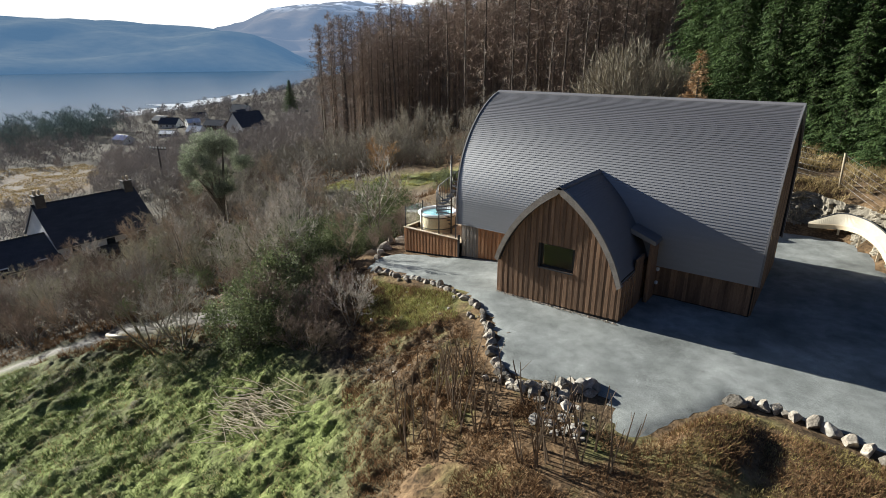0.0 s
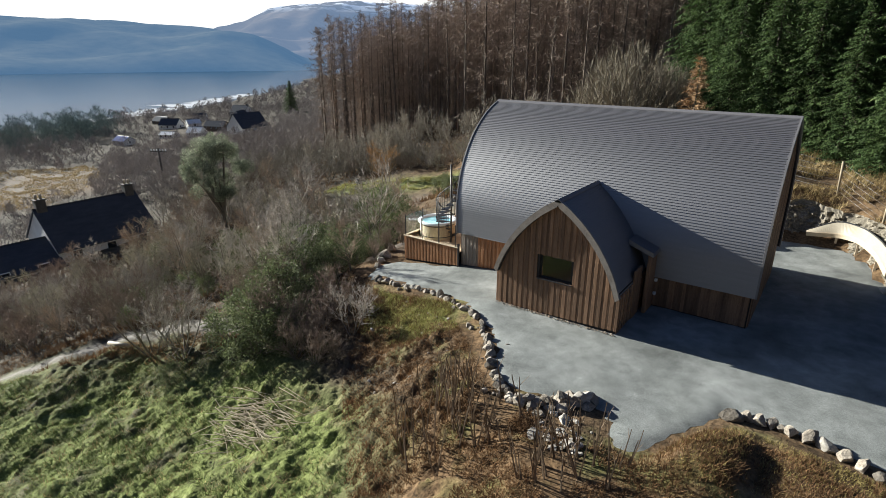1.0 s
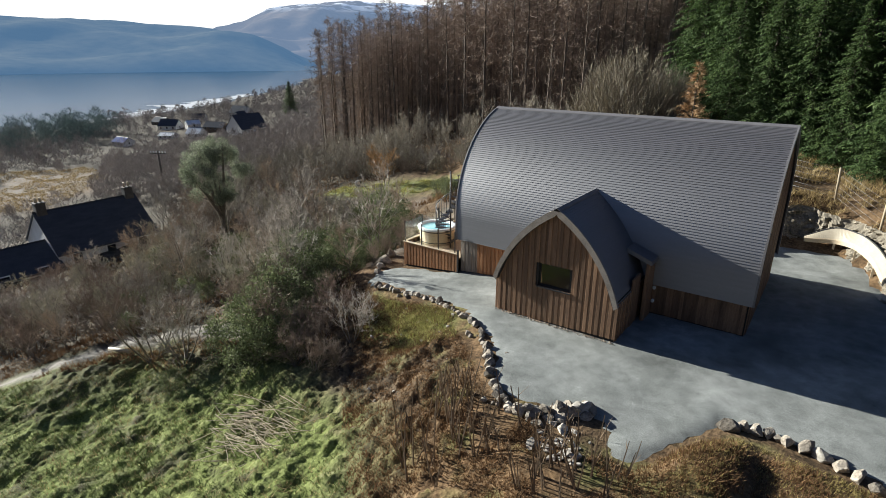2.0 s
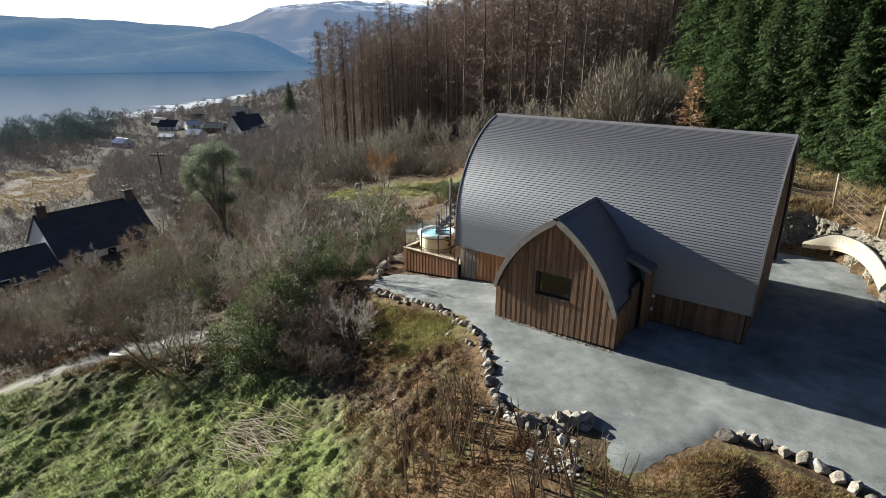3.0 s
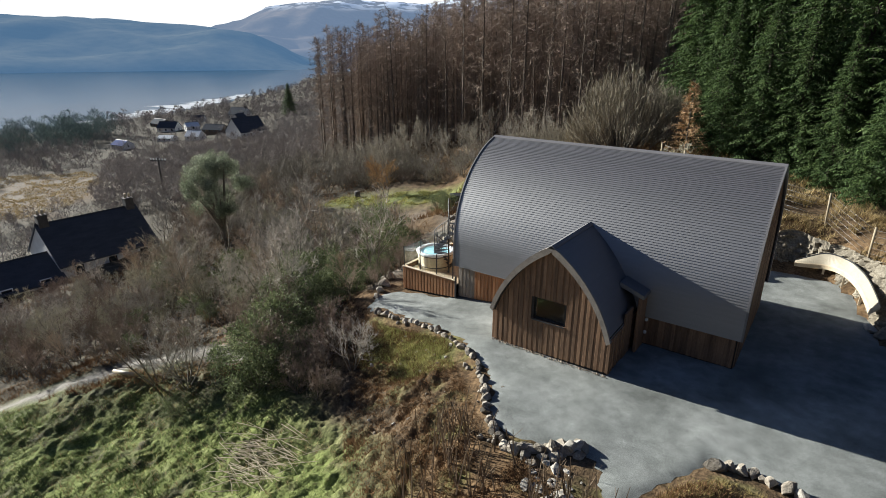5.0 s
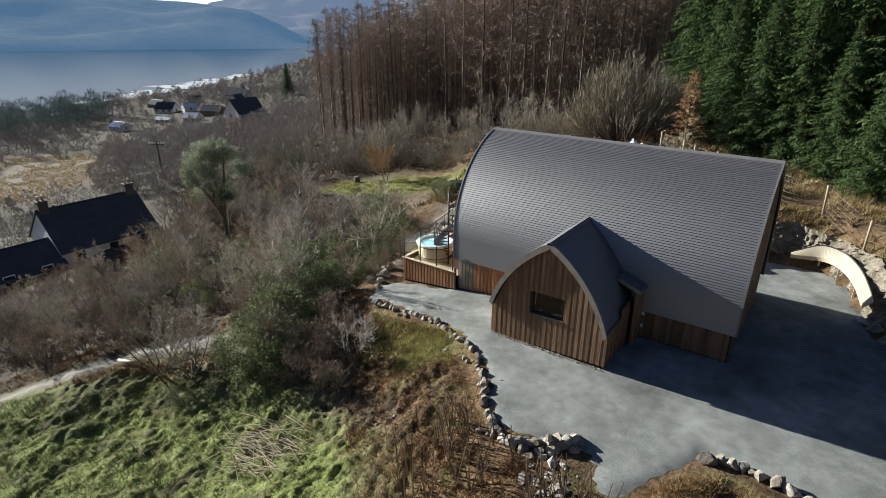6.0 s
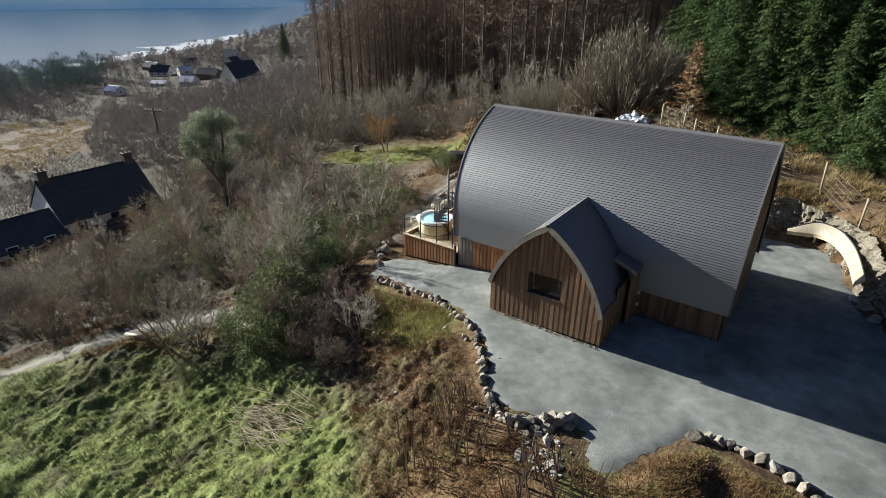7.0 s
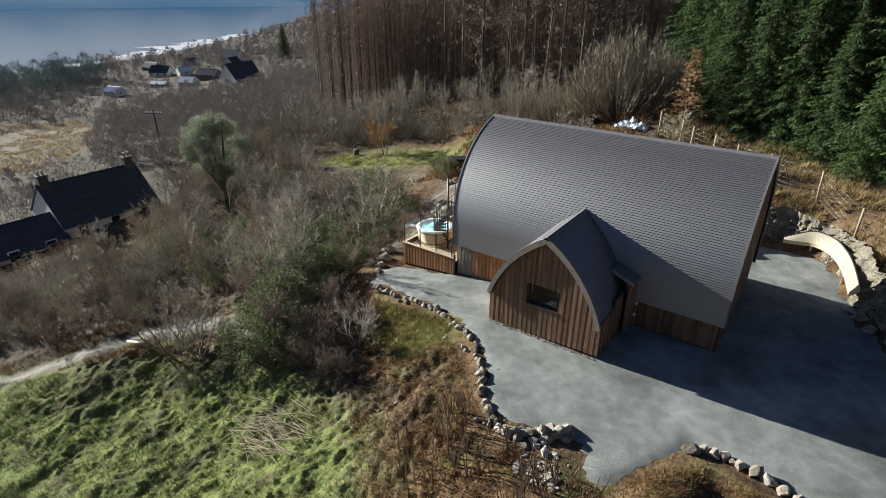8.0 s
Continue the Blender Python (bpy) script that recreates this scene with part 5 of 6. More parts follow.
def bent(p, d, length, rnd, wander, n, lift=0.0):
    pts = [p.copy()]
    d = d.normalized()
    for _ in range(n):
        d = (d + Vector((rnd.uniform(-1, 1), rnd.uniform(-1, 1), rnd.uniform(-1, 1))) * wander + Vector((0, 0, lift))).normalized()
        pts.append(pts[-1] + d * (length / n))
    return pts, d


def spread(d, angle, rnd):
    o = d.orthogonal().normalized()
    o = Matrix.Rotation(rnd.uniform(0, 2 * math.pi), 3, d) @ o
    return (d * math.cos(angle) + o * math.sin(angle)).normalized()


def bare_plant(seed, height, stems, lean, limbs, twigs, twig_len, twig_w, trunk_r, crown_from=0.25, lift=0.06, trunk_mat=None, twig_mat=None):
    """A leafless shrub or tree: stems with limbs, limbs with boughs, boughs with fine twigs."""
    rnd = random.Random(seed)
    tv, tf, cv, cf = [], [], [], []
    for s in range(stems):
        a = rnd.uniform(0, 2 * math.pi)
        l = lean * rnd.uniform(0.5, 1.2) if stems > 1 else 0.05
        d = Vector((math.cos(a) * l, math.sin(a) * l, 1))
        H = height * rnd.uniform(0.75, 1.0)
        pts, _ = bent(Vector((math.cos(a), math.sin(a), 0)) * (0.12 * (stems > 1)) - Vector((0, 0, 0.25)), d, H, rnd, 0.10, 7, lift)
        r0 = trunk_r * rnd.uniform(0.7, 1.0)
        tube_data(pts, [r0 * (1 - 0.9 * i / 7) + 0.004 for i in range(8)], 4, tv, tf)
        for k in range(limbs):
            t = crown_from + (1 - crown_from) * (k + rnd.random()) / limbs
            i = min(6, int(t * 7))
            p = pts[i].lerp(pts[i + 1], t * 7 - i)
            d0 = (pts[i + 1] - pts[i]).normalized()
            ln = height * (0.42 * (1 - t) + 0.13) * rnd.uniform(0.7, 1.25)
            lp, ld = bent(p, spread(d0, rnd.uniform(0.5, 1.1), rnd), ln, rnd, 0.16, 4, lift * 1.5)
            tube_data(lp[::2], [r0 * 0.38 * (1 - t * 0.6) * (1 - 0.85 * q / 2) + 0.003 for q in range(3)], 3, cv, cf)
            boughs = [(lp[j], lp[j + 1]) for j in range(4)]
            for b in range(3):
                j = rnd.randint(1, 3)
                q = lp[j].lerp(lp[j + 1], rnd.random())
                e = q + (spread((lp[j + 1] - lp[j]).normalized(), rnd.uniform(0.45, 0.9), rnd) + Vector((0, 0, lift * 2))) * ln * rnd.uniform(0.3, 0.55)
                blade(cv, cf, q, e, twig_w * 1.5, rnd)
                boughs.append((q, e))
            for b in range(twigs):
                b0, b1 = boughs[rnd.randrange(1, 7)]
                q = b0.lerp(b1, rnd.uniform(0.1, 1.0))
                dd = spread((b1 - b0).normalized(), rnd.uniform(0.3, 1.0), rnd)
                tl = twig_len * rnd.uniform(0.5, 1.3)
                e = q + dd * tl + Vector((0, 0, tl * 0.2))
                blade(cv, cf, q, e, twig_w, rnd)
                for _ in range(2):
                    m = q.lerp(e, rnd.uniform(0.15, 0.7))
                    blade(cv, cf, m, m + spread(dd, rnd.uniform(0.5, 1.0), rnd) * tl * rnd.uniform(0.45, 0.8), twig_w * 0.75, rnd)
    return mesh_of("trunk", tv, tf, trunk_mat or M_BARK), mesh_of("crown", cv, cf, twig_mat or M_TWIG)


def dome_bush(seed, height, width, stems, mat):
    """A rounded coppiced bush: many fine stems fanning from the base to an even dome, with upright twigs."""
    rnd = random.Random(seed)
    tv, tf, cv, cf = [], [], [], []
    for s in range(stems):
        a, r = rnd.uniform(0, 2 * math.pi), math.sqrt(rnd.random())
        tip = Vector((math.cos(a) * r * width * 0.5, math.sin(a) * r * width * 0.5, height * math.sqrt(max(0.08, 1 - 0.92 * r * r)) * rnd.uniform(0.86, 1.04)))
        foot = Vector((tip.x * 0.12, tip.y * 0.12, -0.2))
        mid = foot.lerp(tip, 0.5) + Vector((tip.x * 0.12, tip.y * 0.12, -0.03 * height)) + Vector((rnd.uniform(-0.15, 0.15), rnd.uniform(-0.15, 0.15), 0))
        tube_data([foot, mid, tip], [0.05, 0.03, 0.006], 3, tv, tf)
        for k in range(6):
            p = mid.lerp(tip, rnd.uniform(-0.3, 0.8))
            d = spread((tip - mid).normalized(), rnd.uniform(0.2, 0.55), rnd) + Vector((0, 0, 0.15))
            e = p + d * height * rnd.uniform(0.1, 0.2)
            blade(cv, cf, p, e, 0.035, rnd)
            for _ in range(7):
                q = p.lerp(e, rnd.uniform(0.2, 1.0))
                blade(cv, cf, q, q + (spread(d.normalized(), rnd.uniform(0.2, 0.7), rnd) + Vector((0, 0, 0.2))) * rnd.uniform(0.25, 0.5), 0.028, rnd)
    return mesh_of("trunk", tv, tf, M_BARK), mesh_of("crown", cv, cf, mat)


def leaf_cloud(rnd, centres, n, size, verts, faces, up=0.3):
    """Small pointed leaves scattered over and through soft clumps."""
    for c, r in centres:
        for _ in range(int(n * r * r)):
            d = Vector((rnd.gauss(0, 1), rnd.gauss(0, 1), rnd.gauss(0, 1))).normalized()
            p = c + d * r * (rnd.random() ** 0.4)
            t = (d + Vector((rnd.uniform(-1, 1), rnd.uniform(-1, 1), rnd.uniform(-0.6, 1.0) + up))).normalized()
            s = t.cross(Vector((rnd.uniform(-1, 1), rnd.uniform(-1, 1), rnd.uniform(-1, 1)))).normalized()
            l = size * rnd.uniform(0.6, 1.4)
            k = len(verts)
            verts += [p + s * l * 0.3, p + t * l, p - s * l * 0.3]
            faces.append((k, k + 1, k + 2))


def evergreen(seed, height, width, n, size, mat, trunk_h=0.3, clumps=26, small=0.12, large=0.22):
    """A leafy evergreen bush or small tree: stems under an uneven crown of clumps."""
    rnd = random.Random(seed)
    tv, tf, cv, cf = [], [], [], []
    centres = []
    for i in range(clumps):
        t = rnd.random()
        z = height * (trunk_h + (1 - trunk_h) * t)
        rr = width * 0.5 * (math.sin(math.pi * (0.18 + 0.72 * t)) ** 0.8) * math.sqrt(rnd.random())
        a = rnd.uniform(0, 2 * math.pi)
        c = Vector((rr * math.cos(a), rr * math.sin(a), z * rnd.uniform(0.88, 1.0)))
        centres.append((c, width * rnd.uniform(small, large)))
        pts, _ = bent(Vector((0, 0, -0.2)), Vector((c.x * 0.2, c.y * 0.2, 1)), height * trunk_h + 0.2, rnd, 0.1, 3)
        if trunk_h > 0.3:
            pts = [Vector((0, 0, -0.2)), Vector((0.05, 0, height * 0.14)), Vector((0, 0.05, height * (0.2 + 0.12 * rnd.random()))), Vector((c.x * 0.45, c.y * 0.45, height * 0.42))]
        if i % 4 == 0:
            tube_data(pts + [c], [0.09 * height / 5, 0.07 * height / 5, 0.06 * height / 5, 0.05 * height / 5, 0.012], 4, tv, tf)
    leaf_cloud(rnd, centres, n, size, cv, cf)
    return mesh_of("trunk", tv, tf, M_BARK), mesh_of("crown", cv, cf, mat)


def conifer(seed, height, width, density, mat, droop=0.35, bare=0.06):
    """A spruce: a straight trunk with whorls of drooping boughs, each bough a fan of needle sprays."""
    rnd = random.Random(seed)
    tv, tf, cv, cf = [], [], [], []
    tube_data([(0, 0, -0.4), (0, 0, height * 0.5), (0, 0, height)], [height * 0.018, height * 0.010, 0.02], 7, tv, tf)
    z = height * bare
    while z < height * 0.985:
        t = z / height
        reach = (width * 0.5 * (1 - t) ** 0.9 + 0.12) * rnd.uniform(0.82, 1.08)
        m = 5 + int(2 * (1 - t))
        a0 = rnd.uniform(0, 6.3)
        for k in range(m):
            a = a0 + 2 * math.pi * k / m + rnd.uniform(-0.3, 0.3)
            R = reach * rnd.uniform(0.68, 1.15)
            out = Vector((math.cos(a), math.sin(a), 0))
            side = Vector((-math.sin(a), math.cos(a), 0))
            n = max(3, int(R * density))
            base = Vector((0, 0, z + rnd.uniform(-0.1, 0.1)))

            def on(u):
                return base + out * (R * u) + Vector((0, 0, -droop * R * u * u + 0.16 * R * u ** 4 + 0.04 * R))
            tube_data([on(0), on(0.5), on(1.0)], [0.035, 0.02, 0.006], 3, tv, tf)
            for i in range(n):
                u = 0.12 + 0.88 * (i + rnd.random()) / n
                p = on(u)
                span = R * 0.40 * (1 - 0.55 * u) * rnd.uniform(0.6, 1.2) + 0.1
                for sgn in (-1, 1):
                    d = (side * sgn + out * rnd.uniform(0.5, 1.0) + Vector((0, 0, rnd.uniform(-0.75, -0.1)))).normalized()
                    for w in (0.0, 0.2, 0.4, 0.6, 0.8):
                        q = p + d * span * (w + rnd.uniform(0, 0.15)) - Vector((0, 0, 0.12 * span * w * w))
                        e = (d + Vector((rnd.uniform(-1, 1), rnd.uniform(-1, 1), rnd.uniform(-1.0, 0.4)))).normalized()
                        ln = rnd.uniform(0.18, 0.36)
                        ws = e.cross(Vector((rnd.uniform(-0.35, 0.35), rnd.uniform(-0.35, 0.35), 1))).normalized() * ln * 0.28
                        k0 = len(cv)
                        cv += [q - ws, q + ws, q + e * ln]
                        cf.append((k0, k0 + 1, k0 + 2))
        z += max(0.16, (0.46 - 0.2 * t) * height / 18)
    return mesh_of("trunk", tv, tf, M_SPRUCEBARK), mesh_of("crown", cv, cf, mat)


def bare_conifer(seed, height, width):
    """A thin young larch: straight stem, level branches in whorls, sparse rusty twigs."""
    rnd = random.Random(seed)
    tv, tf, cv, cf = [], [], [], []
    tube_data([(0, 0, -0.3), (0, 0, height * 0.5), (0, 0, height)], [0.09, 0.05, 0.012], 5, tv, tf)
    z = height * 0.08
    while z < height * 0.98:
        reach = width * 0.5 * (1 - z / height) ** 0.8 + 0.1
        for k in range(5):
            a = rnd.uniform(0, 2 * math.pi)
            d = Vector((math.cos(a), math.sin(a), rnd.uniform(-0.1, 0.35)))
            e = Vector((0, 0, z)) + d * reach * rnd.uniform(0.6, 1.15)
            tube_data([(0, 0, z), e], [0.02, 0.005], 3, cv, cf)
            for _ in range(14):
                q = Vector((0, 0, z)).lerp(e, rnd.uniform(0.15, 1.0))
                blade(cv, cf, q, q + (spread(d.normalized(), rnd.uniform(0.5, 1.1), rnd) - Vector((0, 0, 0.15))) * rnd.uniform(0.2, 0.5), 0.05, rnd)
        z += 0.2
    return mesh_of("trunk", tv, tf, M_BARK), mesh_of("crown", cv, cf, M_RUST)


def larch(seed, height, fine=20):
    """A tall bare plantation larch: pole trunk, dead lower stubs, a haze of fine twigs above."""
    rnd = random.Random(seed)
    tv, tf, cv, cf = [], [], [], []
    lean = Vector((rnd.uniform(-0.03, 0.03), rnd.uniform(-0.03, 0.03), 1))
    tube_data([lean * -0.4, lean * height * 0.5, lean * height], [height * 0.0085, height * 0.006, 0.015], 5, tv, tf)
    z = height * 0.05
    while z < height * 0.995:
        t = z / height
        reach = (0.7 if t < 0.4 else 1.0) * (1.0 + 2.8 * (1 - t) ** 0.6) * rnd.uniform(0.2, 1.25)
        a = rnd.uniform(0, 2 * math.pi)
        d = Vector((math.cos(a), math.sin(a), rnd.uniform(-0.35, 0.45)))
        p = lean * z
        e = p + d * reach
        blade(cv, cf, p, e, 0.045, rnd)
        for _ in range(fine // 2 if t < 0.4 else fine):
            q = p.lerp(e, rnd.uniform(0.1, 1.0)) + Vector((0, 0, rnd.uniform(-0.15, 0.15)))
            dd = Vector((rnd.gauss(0, 1), rnd.gauss(0, 1), rnd.gauss(0.25, 0.9))).normalized()
            blade(cv, cf, q, q + dd * rnd.uniform(0.35, 0.9), 0.042 * 20 / fine, rnd)
        z += height * 0.0085
    return mesh_of("trunk", tv, tf, M_LARCHBARK), mesh_of("crown", cv, cf, M_TWIG_LARCH)


FAR_SHRUBS = []


def plant(name, pair, x, y, turn, size, label, category, group="", sink=0.0, tall=1.0):
    if name == "shrub" and math.hypot(x, y) > 58:
        FAR_SHRUBS.append((pair, Matrix.LocRotScale((x, y, float(land(x, y)) - sink), Matrix.Rotation(turn, 3, "Z"), (size, size, size * tall))))
        return None
    ob = thing(name, (x, y, float(land(x, y)) - sink), label, category, group)
    ob.rotation_euler.z = turn
    ob.scale = (size, size, size * tall)
    put("trunk", pair[0], ob)
    put("crown", pair[1], ob)
    return ob


def scatter(polygon, n, gap, seed, avoid=()):
    """Up to n places in a polygon, at least gap apart and clear of what is named."""
    r = np.random.RandomState(seed)
    xs, ys = [p[0] for p in polygon], [p[1] for p in polygon]
    x, y = r.uniform(min(xs), max(xs), n * 16), r.uniform(min(ys), max(ys), n * 16)
    ok = inside(x, y, polygon)
    for a, b, c in avoid:
        ok &= np.hypot(x - a, y - b) > c
    out, cells = [], {}
    for px, py in zip(x[ok].tolist(), y[ok].tolist()):
        cx, cy = int(px // gap), int(py // gap)
        if any(math.hypot(px - a, py - b) < gap for i in (-1, 0, 1) for k in (-1, 0, 1) for a, b in cells.get((cx + i, cy + k), ())):
            continue
        cells.setdefault((cx, cy), []).append((px, py))
        out.append((px, py))
        if len(out) >= n:
            break
    return out


rnd = random.Random(77)
SHRUB = [bare_plant(100 + i, 4.2, 7, 0.6, 9, 14, 0.34, 0.024, 0.055, twig_mat=(M_TWIG, M_TWIG_BROWN, M_TWIG_OLIVE, M_TWIG)[i]) for i in range(4)]
THICKET = [bare_plant(110 + i, 4.2, 5, 0.65, 6, 11, 0.44, 0.05, 0.065, 0.1, twig_mat=(M_TWIG, M_TWIG_OLIVE, M_TWIG_BROWN)[i]) for i in range(3)]
BROWN = [bare_plant(115 + i, 3.6, 12, 0.5, 6, 11, 0.36, 0.022, 0.035, 0.1, 0.10, twig_mat=M_TWIG_BROWN) for i in range(2)]
BIRCH = [bare_plant(120 + i, 7.0, 2, 0.18, 18, 14, 0.48, 0.03, 0.085, 0.2, twig_mat=(M_TWIG, M_TWIG_RED, M_TWIG, M_TWIG_RED)[i]) for i in range(4)]
BROOM = [dome_bush(140 + i, 5.6, (7.4, 6.6)[i], 190, M_TWIG_WILLOW) for i in range(2)]
DIM = [bare_plant(150 + i, 4.2, 5, 0.65, 6, 8, 0.47, 0.052, 0.05, 0.1, twig_mat=M_TWIG_DIM) for i in range(2)]
DIM_BIRCH = [bare_plant(155 + i, 7.0, 2, 0.2, 16, 9, 0.52, 0.045, 0.07, 0.2, twig_mat=M_TWIG_DIM) for i in range(2)]
LARCH = [larch(160 + i, 20.0, 18) for i in range(5)]
BACK_LARCH = [larch(170 + i, 20.0, 9) for i in range(3)]
SPRUCE = [conifer(180 + i, 20.0, 9.4, 4.3, M_NEEDLE, 0.42) for i in range(4)]
YOUNG = [bare_conifer(190, 6.4, 3.4)]
BUSH = [evergreen(200 + i, 3.4, 3.6, 320, 0.13, M_LEAF, 0.1, 74, 0.07, 0.15) for i in range(3)]
HOLLY = evergreen(210, 10.2, 6.2, 1300, 0.12, M_HOLLY, 0.45, 80, 0.06, 0.12)

# plantation of bare larch behind the house
WOODS = [(-72, 62), (-52, 66), (-40, 63), (-27, 60), (-14, 62), (-9, 68), (-10, 86), (-60, 98), (-82, 86)]
for i, (x, y) in enumerate(scatter(WOODS, 296, 2.0, 41)):
    plant("larch", LARCH[i % 5] if y < 80 else BACK_LARCH[i % 3], x, y, rnd.uniform(0, 6.3), rnd.uniform(0.8, 1.1), "tall bare brown larch in a dense plantation", "tree", "larch plantation")
for x, y in ((-70.5, 63.0), (-66, 63.5)):
    plant("larch", LARCH[1], x, y, 0.4, 1.0, "tall bare larch standing at the plantation's edge", "tree", "larch plantation")



def wood_haze(name, polygon, trunks, twigs, seed, label):
    """The inner ranks of the plantation, too dense to count: poles and crossing bare branches as one mesh."""
    r = random.Random(seed)
    verts, faces = [], []
    spots = scatter(polygon, trunks, 1.6, seed)
    base = land([p[0] for p in spots], [p[1] for p in spots]).tolist()
    for (x, y), z in zip(spots, base):
        hgt = r.uniform(15, 20)
        tube_data([(x, y, z - 0.4), (x + r.uniform(-0.4, 0.4), y, z + hgt)], [0.14, 0.02], 4, verts, faces)
        for _ in range(twigs):
            t = 0.12 + 0.88 * r.random() ** 0.8
            a, rr = r.uniform(0, 6.3), (0.8 + 2.2 * (1 - t)) * r.random()
            p = Vector((x + rr * math.cos(a), y + rr * math.sin(a), z + hgt * t))
            blade(verts, faces, p, p + Vector((r.gauss(0, 1), r.gauss(0, 1), r.gauss(0.2, 0.7))).normalized() * r.uniform(0.6, 1.5), 0.06, r)
    return tagged(put(name, mesh_of(name, verts, faces, M_TWIG_LARCH)), label, "woodland", kind="stuff")


wood_haze("inner_larches", [(-80, 80), (-66, 68), (-52, 70), (-40, 67), (-27, 64), (-15, 66), (-12, 92), (-40, 104), (-78, 104)], 300, 340, 42, "dense inner ranks of the bare larch plantation")

# spruces above the fence
for i, (x, y, s) in enumerate(((-13.5, 66, 1.1), (-10.5, 62, 1.1), (-7.5, 57.5, 1.15), (-4.2, 56.5, 1.2), (-1.5, 53.5, 1.2), (1.0, 57, 1.3), (-5.5, 64, 1.3), (5.0, 44.5, 1.05), (8.2, 40.5, 1.1), (3.4, 41.8, 0.8), (0.3, 45.5, 0.85), (-2.8, 48.6, 0.95), (7.2, 37.4, 0.85), (12, 37, 1.0), (-12.5, 58.5, 0.9), (16, 42, 1.2), (-7.4, 46.2, 0.6), (-4.9, 45.2, 0.62), (-2.5, 44.4, 0.6), (-0.2, 42.8, 0.52), (2.2, 40.6, 0.5), (-8.9, 49.4, 0.7), (5.0, 38.4, 0.5))):
    plant("spruce", SPRUCE[i % 4], x, y, rnd.uniform(0, 6.3), s, "tall dark green spruce above the fence", "conifer", "spruce stand", 0.6)
plant("young_larch", YOUNG[0], -9.3, 43.8, 1.0, 0.86, "young larch with rusty orange dead needles", "tree")
for x, y, s in ((-15.4, 47.5, 1.36), (-18.9, 48, 0.8), (-12.2, 48.6, 0.8), (-22, 49, 0.8), (-25.5, 50, 0.75)):
    plant("willow_bush", BROOM[0] if s > 1 else BROOM[1], x, y, rnd.uniform(0, 6.3), s, "rounded bare olive-brown willow bush behind the house", "bush", "willow bushes")

# bare scrub between yard, cottage and village
CLEAR = [(-34, 37, 4.5), (-37, 36, 4), (-41, 37, 4), (-45, 38, 4), (-56, 21, 5.5), (-55, 14, 5), (-19, 27, 4), (-20, 31, 4), (-22, 34, 3.5), (-50, 44, 4), (-36, 42, 4.5), (-44.5, 26.8, 2.6), (-41.5, 24.9, 2.2), (-64, 23, 9), (-63, 14, 7), (-90, 44, 3), (-36, 45, 6), (-43, 44, 6), (-48, 29, 2.2), (-19.5, 12, 3.4), (-31.5, 38, 3), (-33, 41, 4.5), (-38, 39.5, 4.5), (-30, 43.5, 4), (-42, 39.5, 4), (-45, 41, 4)]
CLEAR += [(-28, 30, 3), (-24.2, 22.6, 2.4), (-22, 19, 1.8), (-31, 33, 2.2)]
CLEAR += [(-18, 15, 2.6)]
CLEAR += [(x, y, 1.7) for x, y in resample(TRACK_LINE, 2.0)]
SCRUB = [(-16.5, 12.2), (-21, 14.5), (-23, 10.5), (-33, 9), (-46, 3), (-60, 8), (-57, 20), (-58, 34), (-75, 40), (-76, 58), (-52, 63), (-44, 52), (-50, 40), (-33, 41), (-22.5, 31), (-21, 24), (-20.3, 19), (-16.5, 17.2), (-14.8, 14)]
LOW = [(-52, 39.5), (-48, 47), (-38, 51.5), (-29, 50), (-25, 44), (-21.5, 38), (-18, 30), (-20.5, 25.5), (-25, 29.5), (-31, 34.5), (-38, 36.5), (-45, 37)]
for i, (x, y) in enumerate(scatter(SCRUB, 440, 1.6, 43, CLEAR)):
    if inside(x, y, LOW) or rnd.random() < 0.1:
        continue
    low = 0.62 if y < 14 and x < -27 else 0.75 if y < 17 and x < -27 else 1.0
    if rnd.random() < 0.74:
        plant("shrub", DIM[i % 2] if y > 46 else SHRUB[i % 4] if math.hypot(x, y) < 33 else THICKET[i % 3], x, y, rnd.uniform(0, 6.3), low * rnd.uniform(0.5, 1.05) * (0.6 if x > -21 else 1), "leafless grey-brown shrub on the hillside", "shrub", "hillside scrub")
    else:
        plant("birch", DIM_BIRCH[i % 2] if y > 46 else BIRCH[i % 4], x, y, rnd.uniform(0, 6.3), low * rnd.uniform(0.55, 0.95) * (0.5 if x > -21 else 1), "slender leafless birch on the hillside", "tree", "hillside birches")
